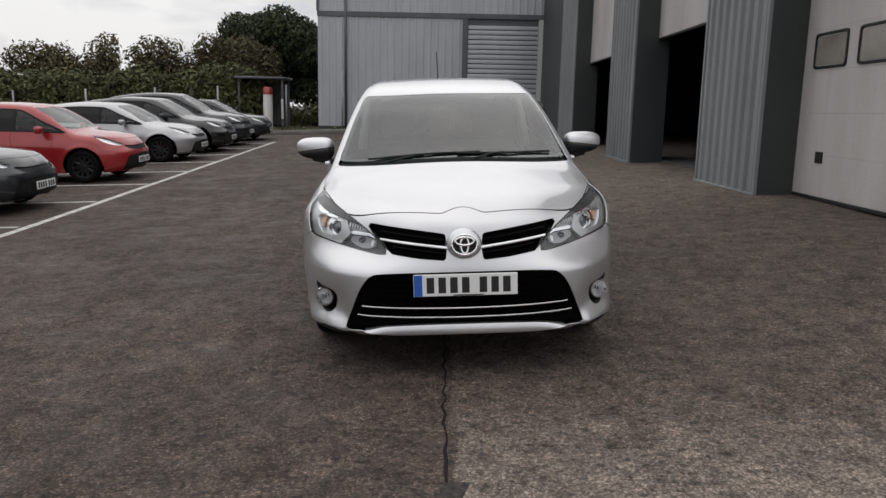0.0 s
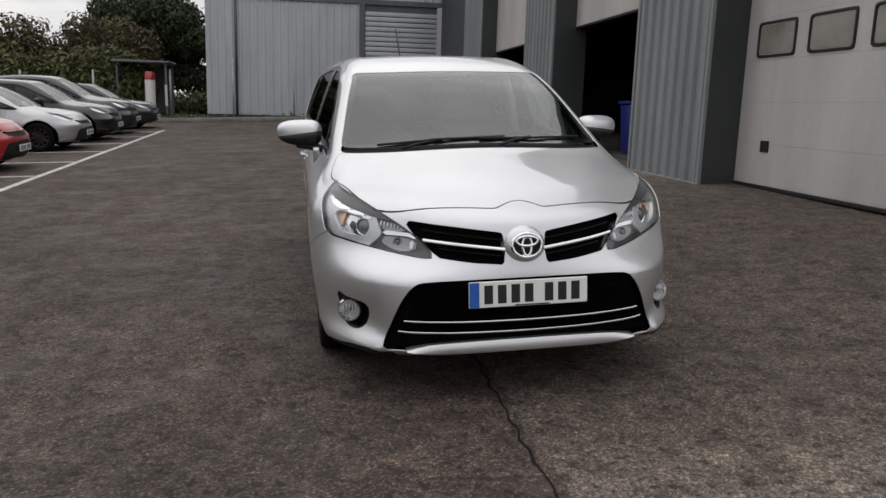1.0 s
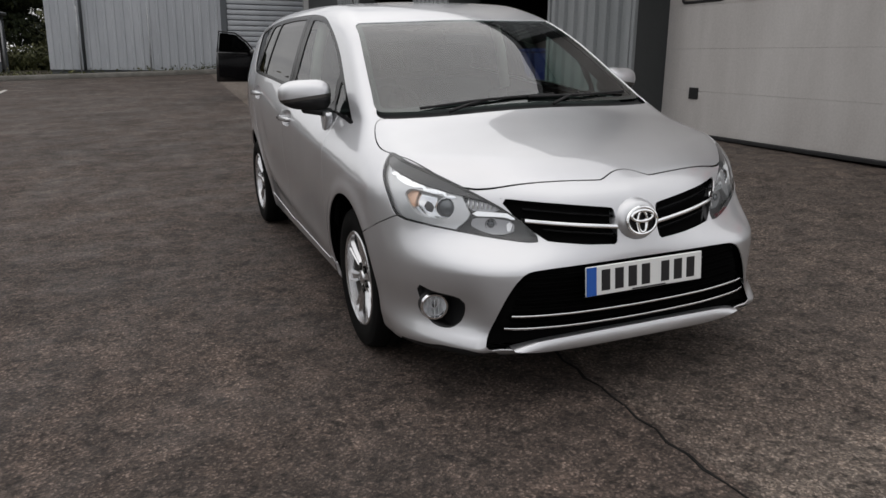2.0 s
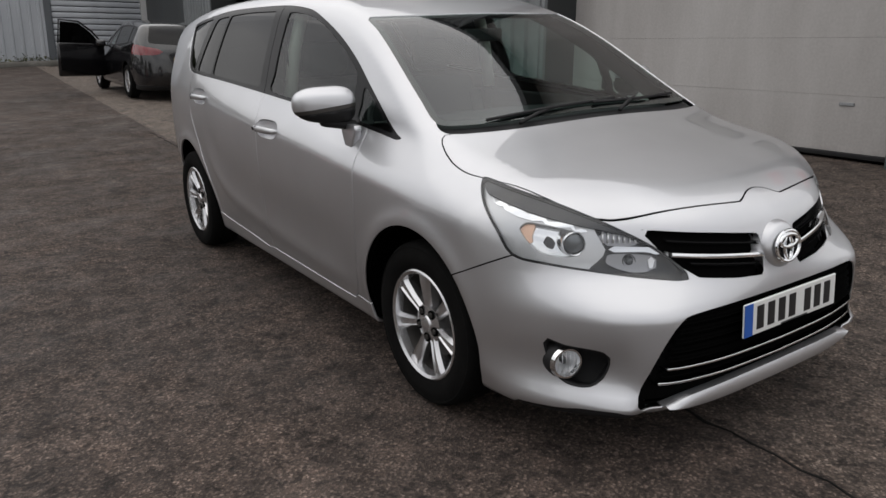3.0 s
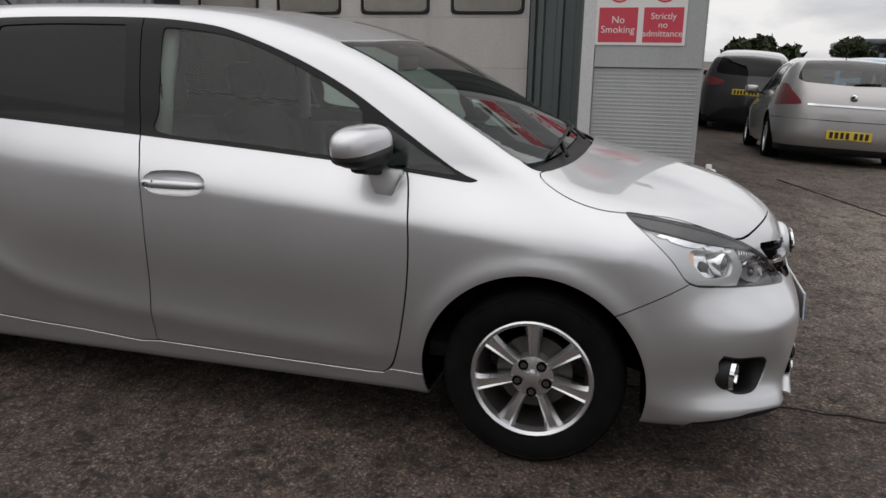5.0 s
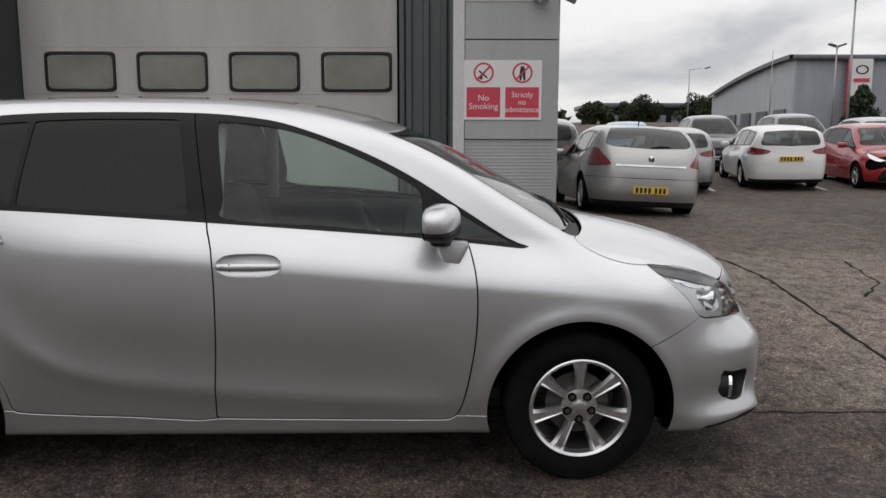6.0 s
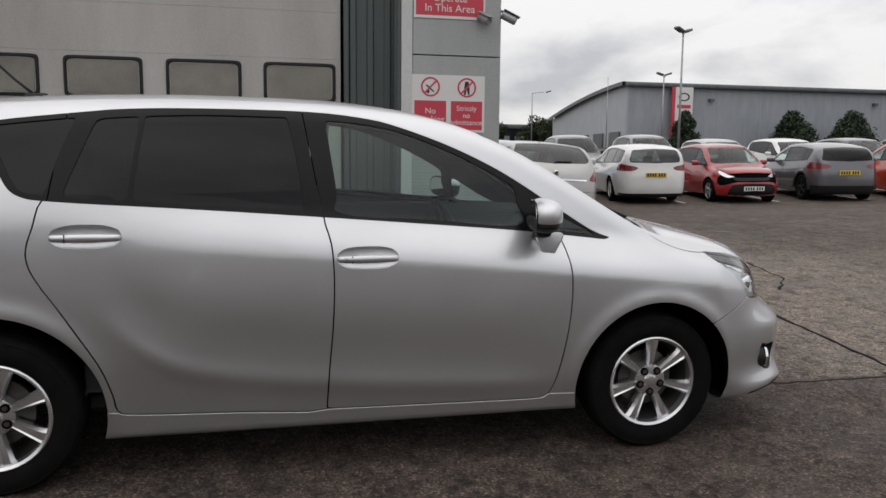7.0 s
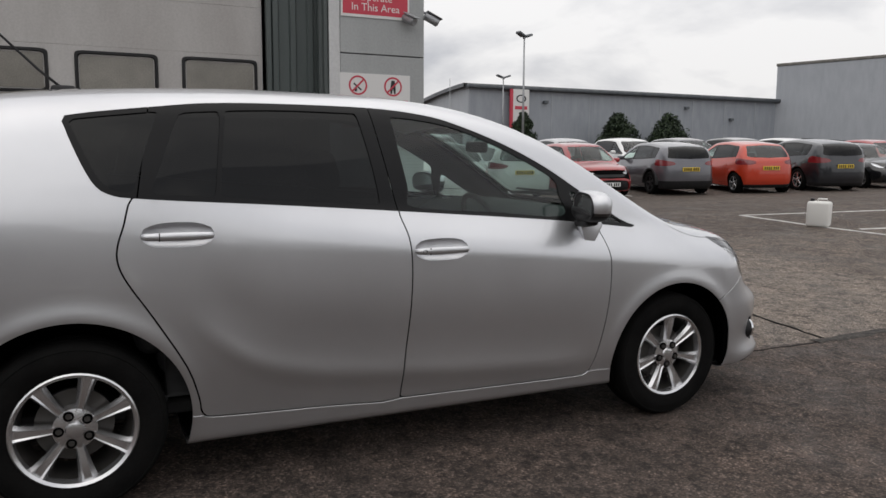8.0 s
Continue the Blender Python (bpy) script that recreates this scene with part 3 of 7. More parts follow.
def top_of(poly, n=5, lowest=0.5):
    o = rounded(poly, n) if n > 1 else np.array(poly, float)
    return lambda v: np.maximum(within(v[:, :2], o), (lowest - v[:, 2]) * 0.5)


def less(g, by):
    return lambda v: g(v) + by


def wheel(parent, m, width=0.205, r=0.322, rim=0.212, spokes=7, alloy=ALLOY, n=48, label=""):
    """A wheel turned round x; its outer face looks to +x. Parts: tyre, rim with spokes, nuts, cap, brake disc."""
    h = width / 2
    w = part("wheel", lathe([(rim, -h * 0.8), (r * 0.8, -h), (r * 0.93, -h * 0.98), (r * 0.985, -h * 0.78), (r, -h * 0.5), (r, -h * 0.30), (r - 0.008, -h * 0.28), (r - 0.008, -h * 0.22), (r, -h * 0.2),
                              (r, h * 0.2), (r - 0.008, h * 0.22), (r - 0.008, h * 0.28), (r, h * 0.30), (r, h * 0.5), (r * 0.985, h * 0.78), (r * 0.95, h * 0.93), (r * 0.935, h * 0.955), (r * 0.925, h * 0.94), (r * 0.86, h), (r * 0.80, h * 1.0), (rim + 0.012, h * 0.93), (rim + 0.004, h * 0.86), (rim - 0.004, h * 0.8)], n), RUBBER, parent, label or "black rubber tyre on an alloy wheel", m)
    barrel = lathe([(rim - 0.018, h * 0.54), (rim - 0.03, 0.0), (rim - 0.035, -h * 0.7), (rim, -h * 0.8)], n)
    rim_ob = part("rim", lathe([(rim - 0.008, h * 0.80), (rim + 0.004, h * 0.90), (rim - 0.002, h * 0.94), (rim - 0.013, h * 0.87), (rim - 0.018, h * 0.55)], n), alloy, w, "silver alloy rim")
    # dark grey instead of alloy: the shade behind the spokes is in its colour
    part("barrel", barrel, DISC, rim_ob, "barrel in dark grey for the shade behind the spokes")
    face = h * 0.72
    hub = lathe([(0.0, face + 0.004), (0.030, face + 0.004), (0.034, face - 0.002), (0.055, face - 0.004), (0.076, face - 0.010), (0.08, face - 0.06), (0.0, face - 0.06)], 24)
    part("hub", hub, alloy, rim_ob)
    for k in range(spokes):
        a = 2 * math.pi * k / spokes
        b = bmesh.new()
        rows = []
        for s, (rr, ww, lift) in enumerate(((0.040, 0.024, -0.012), (0.080, 0.018, -0.004), (0.13, 0.023, 0.006), (0.180, 0.031, 0.012), (rim - 0.006, 0.040, 0.010))):
            x = face + lift * 0.8
            rows.append([b.verts.new(q) for q in ((x - 0.05, -ww * 0.75, rr), (x - 0.016, -ww, rr), (x, -ww * 0.62, rr), (x - 0.006, -ww * 0.40, rr), (x - 0.006, ww * 0.40, rr), (x, ww * 0.62, rr), (x - 0.016, ww, rr), (x - 0.05, ww * 0.75, rr))])
        for p, q in zip(rows, rows[1:]):
            for i in range(8):
                b.faces.new((p[i], p[(i + 1) % 8], q[(i + 1) % 8], q[i]))
        bmesh.ops.recalc_face_normals(b, faces=b.faces[:])
        smooth(b, 30)
        b.transform(Matrix.Rotation(a, 4, "X"))
        part("spoke", b, alloy, rim_ob)
    for k in range(5):
        a = 2 * math.pi * (k + 0.5) / 5
        b = lathe([(0.0, 0.008), (0.009, 0.008), (0.011, 0.002), (0.011, -0.006)], 6)
        b.transform(Matrix.Translation((face - 0.004, 0.054 * math.sin(a), 0.054 * math.cos(a))))
        nut = part("wheel_nut", b, DISC, rim_ob)
        ring = lathe([(0.011, 0.0), (0.018, 0.002), (0.019, -0.012)], 14)
        ring.transform(Matrix.Translation((face - 0.002, 0.054 * math.sin(a), 0.054 * math.cos(a))))
        # the black ring stands in for the shade in the nut's recess
        part("nut_recess", ring, DARK, nut)
    part("centre_cap", lathe([(0.0, face + 0.010), (0.022, face + 0.009), (0.029, face + 0.006), (0.031, face)], 24), ALLOY, rim_ob, "round centre cap")
    part("brake_disc", lathe([(0.05, 0.01), (0.135, 0.01), (0.135, -0.012), (0.05, -0.012)], 32), DISC, w)
    return w


def plate(parent, mat, m, bars=7, band=True, label="number plate with a row of plain bars"):
    """A number plate that faces -y, 0.52 x 0.111 m, its characters as plain bars."""
    p = part("number_plate", box(-0.26, 0.26, -0.004, 0.004, -0.0555, 0.0555, 0.003, 1), mat, parent, label, m)
    x0 = -0.205 if band else -0.235
    step = (0.235 - x0) / (bars + 0.5)
    x = x0
    for k in range(bars):
        if k == 4:
            x += step * 0.5
        part("character_bar", box(x + step * 0.18, x + step * 0.82, -0.0055, -0.003, -0.0395, 0.0395, 0.0008, 1), INK, p)
        x += step
    part("maker_bar", box(-0.06, 0.09, -0.0055, -0.003, -0.0525, -0.0475), INK, p)
    if band:
        part("blue_band", box(-0.258, -0.216, -0.0055, -0.003, -0.0535, 0.0535), PLATE_BLUE, p, "blue national band")
    return p


def seat(parent, x, y, z=0.42, mat=CABIN, lean=16, h=0.62):
    s = part("seat", box(-0.25, 0.25, -0.25, 0.27, 0.0, 0.16, 0.06, 3), mat, parent, "dark grey cloth car seat", pose(x, y, z))
    part("backrest", box(-0.25, 0.25, -0.065, 0.065, 0.0, h, 0.055, 3), mat, s, "", pose(0, 0.27, 0.10, -lean))
    part("bolster", box(-0.27, -0.19, -0.10, 0.05, 0.02, h - 0.1, 0.035, 2), mat, s, "", pose(0, 0.27, 0.10, -lean))
    part("bolster", box(0.19, 0.27, -0.10, 0.05, 0.02, h - 0.1, 0.035, 2), mat, s, "", pose(0, 0.27, 0.10, -lean))
    part("headrest", box(-0.13, 0.13, -0.05, 0.05, h + 0.05, h + 0.23, 0.045, 3), mat, s, "", pose(0, 0.27, 0.10, -lean))
    return s


# the people carrier: its own curves
MPV = dict(
    belt=curve((0, 0.86), (0.65, 0.93), (1.15, 0.985), (2.45, 1.10), (3.0, 1.14), (3.49, 1.175), (4.4, 1.22), soft=0.08),
    plan=curve((0, 0.845), (0.5, 0.880), (0.93, 0.888), (1.4, 0.886), (2.4, 0.886), (3.4, 0.880), (3.9, 0.858), (4.46, 0.80), soft=0.12),
    inset=curve((-1.0, 0.085), (-0.85, 0.062), (-0.75, 0.045), (-0.6, 0.018), (-0.45, 0.004), (-0.3, 0.0), (-0.2, 0.002), (-0.14, 0.006), (-0.08, 0.018), (0, 0.045), (0.12, 0.085), (0.25, 0.137), (0.38, 0.197), (0.45, 0.235), (0.6, 0.33), soft=0.03),
    waist=curve((0.2, 0.035), (0.66, 0.05), (1.15, 0.073), (1.8, 0.06), (2.45, 0.04), (3.0, 0.015), (3.48, -0.013), (4.3, 0.0), soft=0.1),
    top=curve((-0.1, 0.76), (0.0, 0.80), (0.15, 0.862), (0.4, 0.94), (0.65, 0.995), (0.85, 1.04), (1.0, 1.112), (1.2, 1.228), (1.5, 1.39), (1.7, 1.472), (1.9, 1.53), (2.15, 1.574), (2.5, 1.60), (3.0, 1.607), (3.4, 1.597), (3.8, 1.57), (4.2, 1.51), (4.5, 1.42), soft=0.05),
    crown=curve((0, 0.10), (0.8, 0.12), (1.2, 0.15), (1.7, 0.11), (2.4, 0.06), (4.4, 0.08), soft=0.1),
    nose=curve((0.1, 0.16), (0.18, 0.075), (0.23, 0.030), (0.30, 0.016), (0.42, 0.010), (0.54, 0.014), (0.62, 0.035), (0.70, 0.055), (0.78, 0.085), (0.86, 0.15), (0.95, 0.26), (1.3, 0.7), soft=0.02),
    bow_low=curve((0, 0), (0.25, 0.004), (0.49, 0.032), (0.62, 0.10), (0.69, 0.165), (0.76, 0.265), (0.84, 0.41), (0.92, 0.62), (1.2, 1.5), soft=0.03),
    bow_up=curve((0, 0), (0.1, 0.006), (0.27, 0.030), (0.40, 0.075), (0.51, 0.14), (0.62, 0.205), (0.74, 0.30), (0.84, 0.42), (0.92, 0.60), (1.2, 1.4), soft=0.03),
    tail=curve((0.15, 4.28), (0.3, 4.40), (0.6, 4.45), (0.9, 4.44), (1.1, 4.40), (1.3, 4.32), (1.5, 4.22), (1.7, 4.10), soft=0.05),
    tail_bow=curve((0, 0), (0.5, 0.03), (0.7, 0.09), (0.8, 0.18), (0.9, 0.35), (1.2, 1.2), soft=0.03),
    round=curve((0, 0.13), (0.7, 0.12), (1.0, 0.07), (1.6, 0.06), (2.2, 0.10), (4.4, 0.14), soft=0.1),
    shoulder=(-0.17, 0.05),
    arches=((0.945, 0.32, 0.39), (3.722, 0.335, 0.408)), flare=0.010, bottom=0.205, lip=0.058, hollow=0.024,
    crease=curve((1.4, 0.345), (2.0, 0.375), (2.44, 0.41), (2.8, 0.45), (3.03, 0.50), (3.24, 0.64), (3.4, 0.80), soft=0.06), crease_span=(1.55, 3.25),
    core=(0.95, 3.6, 0.62),
)


def people_carrier():
    car = thing("people_carrier", "clean silver people carrier parked on the asphalt, privacy glass behind", "car", SLOPE @ pose(0.071, 0.053, -0.014, 0, 0, 2.15) @ pose(0, 0.94, 0, -0.4) @ pose(0, -0.94, 0))
    skin = car_skin(MPV)
    f_arch, r_arch = MPV["arches"]
    for y, z, r in (f_arch, r_arch):
        skin = skin.drop(lambda v, y=y, z=z, r=r: np.maximum(np.hypot(v[:, 1] - y, v[:, 2] - z) - r, 0.35 - v[:, 0]))
    # outlines in metres: from the side (y, z), from above (x, y), from the front (x, z), from the front corner (x + y, z)
    day = side_of([(1.14, 0.985), (1.35, 1.005), (1.69, 1.04), (2.45, 1.10), (3.0, 1.14), (3.45, 1.170), (3.58, 1.19), (3.64, 1.25), (3.71, 1.43), (3.69, 1.465), (3.37, 1.508), (3.2, 1.525), (2.94, 1.533), (2.53, 1.531), (2.28, 1.51), (2.12, 1.475), (1.88, 1.39), (1.66, 1.285), (1.45, 1.155), (1.25, 1.03)], 4)
    screen = top_of([(0, 0.912), (0.259, 0.918), (0.466, 0.943), (0.642, 0.99), (0.699, 1.035), (0.683, 1.15), (0.642, 1.38), (0.595, 1.62), (0.574, 1.74), (0.517, 1.735), (0.31, 1.69), (0, 1.672), (-0.31, 1.69), (-0.517, 1.735), (-0.621, 1.4), (-0.517, 0.97), (-0.259, 0.918)], 3, 0.9)
    bonnet = top_of([(0, 0.165), (0.045, 0.158), (0.09, 0.14), (0.13, 0.137), (0.309, 0.172), (0.464, 0.225), (0.603, 0.302), (0.68, 0.41), (0.736, 0.55), (0.764, 0.67), (0.775, 0.76), (0.762, 0.87), (0.721, 0.965), (0.639, 0.935), (0.464, 0.885), (0.258, 0.858), (0, 0.85), (-0.258, 0.858), (-0.515, 0.88), (-0.618, 0.5), (-0.309, 0.172), (-0.13, 0.137), (-0.09, 0.14), (-0.045, 0.158)], 3, 0.7)
    lamp = corner_of([(0.49, 0.628), (0.56, 0.685), (0.66, 0.735), (0.76, 0.772), (0.884, 0.812), (1.06, 0.858), (1.25, 0.895), (1.41, 0.918), (1.435, 0.905), (1.41, 0.85), (1.34, 0.775), (1.265, 0.703), (1.1, 0.680), (0.9, 0.660), (0.7, 0.640)], 3)
    slot = front_of([(0.50, 0.782), (0.28, 0.757), (0.095, 0.732), (0.085, 0.668), (0.095, 0.600), (0.22, 0.610), (0.362, 0.630), (0.44, 0.69)], 1, 0.5)
    mouth = front_of([(-0.468, 0.535), (-0.2, 0.545), (0.2, 0.545), (0.416, 0.54), (0.484, 0.523), (0.536, 0.455), (0.577, 0.36), (0.614, 0.262), (0.593, 0.243), (0.541, 0.238), (0.2, 0.226), (-0.2, 0.226), (-0.52, 0.24)], 3, 0.5)
    fog = corner_of([(0.825, 0.414), (0.88, 0.436), (1.02, 0.444), (1.115, 0.460), (1.11, 0.41), (1.085, 0.36), (1.04, 0.322), (0.97, 0.308), (0.89, 0.316), (0.838, 0.355)], 3)
    door_f = side_of([(1.45, 1.06), (1.40, 0.95), (1.383, 0.80), (1.39, 0.62), (1.418, 0.44), (1.447, 0.33), (1.475, 0.293), (1.53, 0.281), (2.0, 0.285), (2.41, 0.291), (2.442, 0.2925), (2.447, 0.297), (2.446, 0.33), (2.44, 0.45), (2.425, 0.65), (2.42, 0.85), (2.43, 1.0), (2.455, 1.11), (2.4, 1.2), (1.6, 1.15)], 3)
    door_r = side_of([(2.443, 1.12), (2.416, 1.0), (2.406, 0.85), (2.411, 0.65), (2.426, 0.45), (2.433, 0.292), (2.8, 0.300), (3.2, 0.316), (3.272, 0.335), (3.285, 0.40), (3.33, 0.54), (3.44, 0.735), (3.535, 0.89), (3.558, 0.98), (3.53, 1.08), (3.485, 1.19), (3.3, 1.25), (2.6, 1.2)], 3)
    sill = side_of([(1.30, 0.10), (1.30, 0.295), (1.45, 0.295), (2.0, 0.295), (2.45, 0.300), (3.2, 0.322), (3.36, 0.33), (3.40, 0.10)], 1, 0.45)
    wing_line = np.array([(0.44, 0.712), (0.46, 0.703), (0.56, 0.655), (0.665, 0.605), (1.0, 0.45), (1.0, -0.2), (-0.5, -0.2), (-0.5, 1.4), (0.2, 1.4), (0.44, 0.9)])
    bumper = lambda v: within(v[:, 1:], wing_line)
    wing = side_of([(0.40, 1.3), (0.44, 0.712), (0.46, 0.703), (0.56, 0.655), (0.665, 0.605), (0.9, 0.3), (1.33, 0.15), (1.36, 0.28), (1.50, 0.285), (1.46, 0.44), (1.43, 0.62), (1.43, 0.80), (1.44, 0.95), (1.455, 1.06), (1.23, 1.08), (1.10, 1.22), (0.9, 1.25)], 1, 0.35)

    glazed, skin = skin.cut(day)
    glass_f, skin = skin.cut(screen)
    lens, skin = skin.cut(lamp)
    slots, skin = skin.cut(slot)
    grille, skin = skin.cut(mouth)
    foghole, skin = skin.cut(fog)
    valance, skin = skin.cut(corner_of([(0.66, -0.1), (0.66, 0.232), (0.80, 0.248), (0.95, 0.248), (1.05, 0.238), (1.25, 0.230), (1.25, -0.1)], 1))
    valance.whole().part("valance", TRIM, car, "black plastic valance under the bumper corner", 0.003, 0.008)
    under = skin
    hood, skin = skin.cut(bonnet)
    hood = hood.keep(less(bonnet, 0.005))
    cowl, skin = skin.cut(top_of([(0, 0.84), (0.25, 0.85), (0.45, 0.878), (0.62, 0.928), (0.70, 0.965), (0.695, 1.04), (0.60, 1.02), (0.4, 0.975), (0, 0.95), (-0.4, 0.95), (-0.4, 0.85)], 3, 0.9))
    front, skin = skin.cut(bumper)
    df, skin = skin.cut(door_f)
    dr, skin = skin.cut(door_r)
    def gap(q, *doors):
        for a in doors:
            q = q.drop(lambda v: a(v) - 0.0065)
        return q

    dr, skin = gap(dr, door_f), gap(skin, door_f, door_r)
    rocker, skin = skin.cut(sill)
    fender, skin = skin.cut(wing)
    rocker, fender = gap(rocker, door_f, door_r), gap(fender, door_f)
    hatch, skin = skin.cut(lambda v: 4.13 - v[:, 1] + 0.0 * v[:, 0])
    tail_lamp, hatch = hatch.cut(side_of([(4.08, 0.98), (4.2, 1.22), (4.5, 1.20), (4.6, 0.95), (4.4, 0.90)], 3, 0.4))
    rear_glass, hatch = hatch.cut(lambda v: np.maximum(within(v[:, [0, 2]], rounded([(-0.5, 1.13), (0.5, 1.13), (0.62, 1.17), (0.55, 1.45), (-0.5, 1.47)], 3)), (4.1 - v[:, 1])))

    under.whole().part("inner_shell", DARK, car, "", 0.028, 0)
    skin.whole().part("body_shell", SILVER, car)
    hood.whole().part("bonnet", SILVER, car, "", 0, 0.005)
    front_ob = front.keep(less(bumper, 0.005)).whole().part("bumper", SILVER, car, "", 0, 0.005)
    cowl.whole().part("cowl", TRIM, car, "black plastic cowl", 0.02)
    hatch.whole().part("tailgate", SILVER, car, "", 0.0)
    rear_glass.whole().part("rear_window", TINTED, car, "", 0.004, 0.004)
    glass_ob = glass_f.whole().part("windscreen", SCREEN, car, "clear windscreen", 0.004, 0.004)
    edge = glass_f.drop(lambda v: np.maximum(screen(v) + 0.028, screen(v - np.array([0, 0.03, 0])))).whole()
    edge.part("screen_band", GLOSS_BLACK, glass_ob, "", 0.006, 0)
    panes = {
        "front_quarter_glass": (GLASS, [(1.235, 1.012), (1.35, 1.022), (1.515, 1.04), (1.525, 1.10), (1.53, 1.17), (1.46, 1.135), (1.34, 1.065)]),
        "front_door_glass": (GLASS, [(1.60, 1.055), (2.0, 1.085), (2.385, 1.115), (2.40, 1.2), (2.435, 1.47), (2.43, 1.495), (2.25, 1.48), (2.09, 1.445), (1.87, 1.36), (1.68, 1.265), (1.61, 1.215), (1.60, 1.15)]),
        "rear_door_glass": (TINTED, [(2.545, 1.132), (2.57, 1.131), (2.85, 1.148), (3.165, 1.171), (3.185, 1.174), (3.188, 1.190), (3.182, 1.25), (3.150, 1.47), (3.145, 1.495), (3.12, 1.500), (2.9, 1.508), (2.62, 1.506), (2.598, 1.503), (2.590, 1.485), (2.556, 1.3), (2.538, 1.15)]),
        "rear_fixed_glass": (TINTED, [(3.212, 1.176), (3.23, 1.174), (3.41, 1.188), (3.428, 1.190), (3.430, 1.205), (3.41, 1.26), (3.335, 1.45), (3.318, 1.478), (3.29, 1.487), (3.19, 1.495), (3.168, 1.494), (3.168, 1.475), (3.195, 1.28), (3.208, 1.19)]),
        "rear_quarter_glass": (TINTED, [(3.498, 1.196), (3.515, 1.196), (3.565, 1.205), (3.595, 1.228), (3.625, 1.28), (3.688, 1.425), (3.690, 1.445), (3.672, 1.453), (3.43, 1.484), (3.402, 1.486), (3.402, 1.468), (3.44, 1.37), (3.49, 1.215)]),
    }
    for name, (mat, poly) in panes.items():
        cutter = side_of(poly, 4)
        g, glazed = glazed.cut(cutter)
        for s in (g, g.mirrored()):
            s.part(name, mat, car, "clear side glass" if mat is GLASS else "dark privacy glass", 0.007, 0.003)
    # the black frames, split where the doors meet
    for name, lo, hi in (("front_window_frame", 0.9, 2.492), ("rear_window_frame", 2.497, 3.46), ("quarter_window_frame", 3.465, 4.0)):
        s = glazed.keep(lambda v, lo=lo, hi=hi: np.maximum(lo - (v[:, 1] + (v[:, 2] - 1.3) * (0.18 if lo > 3.4 else -0.17)), (v[:, 1] + (v[:, 2] - 1.3) * (0.18 if hi > 3.0 and hi < 3.9 else -0.17)) - hi))
        for q in (s, s.mirrored()):
            q.part(name, GLOSS_BLACK, car, "gloss black window frame", 0.002, 0.006)
    for name, s in (("front_door", df), ("rear_door", dr)):
        hy, hz = (2.285, 0.940) if name == "front_door" else (3.352, 1.040)
        s = s.drop(lambda v: ((np.abs(v[:, 1] - hy) / HANDLE[0]) ** 3.0 + (np.abs(v[:, 2] - hz) / HANDLE[1]) ** 2.5) * 0.05 - 0.05)
        obs = [q.part(name, SILVER, car, "", 0, 0.005) for q in (s, s.mirrored())]
        for side, ob in zip((1, -1), obs):
            door_handle(ob, s, side, hy, hz)
    for q in (rocker, rocker.mirrored()):
        q.part("sill", SILVER, car, "", -0.002, 0.012)
    for q in (fender, fender.mirrored()):
        q.part("front_wing", SILVER, car, "", 0, 0.005)
    for q in (tail_lamp, tail_lamp.mirrored()):
        q.part("rear_lamp", RED_LENS, car, "red rear lamp")
    for side in (1, -1):
        headlamp(car, lens if side > 0 else lens.mirrored(), side, lamp)
    grilles(car, slots, grille, front_ob)
    for side in (1, -1):
        fog_lamp(car, foghole if side > 0 else foghole.mirrored(), side, fog)
    plate(car, WHITE_PLATE, pose(0, -0.012, 0.486, -3), label="white front number plate with a blue band and plain bars")
    for side in (1, -1):
        for y, z, r in (f_arch, r_arch):
            wheel_well(car, side, y, z, r, MPV)
    for side in (1, -1):
        for y in (0.943, 3.722):
            wheel(car, pose(side * 0.757, y, 0.320 + 0.007 * (y - 0.943), (0 if y < 2 else 15) * side, 0, 0 if side > 0 else 180), label="black tyre on a seven-spoke silver alloy wheel")
        door_mirror(car, side)
    cabin(car)
    wipers(car)
    part("aerial", tube([(0, 3.70, 1.575), (0, 3.80, 1.66), (0, 3.92, 1.78), (0, 4.06, 1.92)], 0.007, 6, taper=0.005), TRIM, car, "thin black roof aerial")
    part("aerial_foot", box(-0.025, 0.025, 3.66, 3.76, 1.56, 1.60, 0.014, 2), TRIM, car)
    return car


HANDLE = (0.128, 0.047)    # half the length and height of a handle's hollow


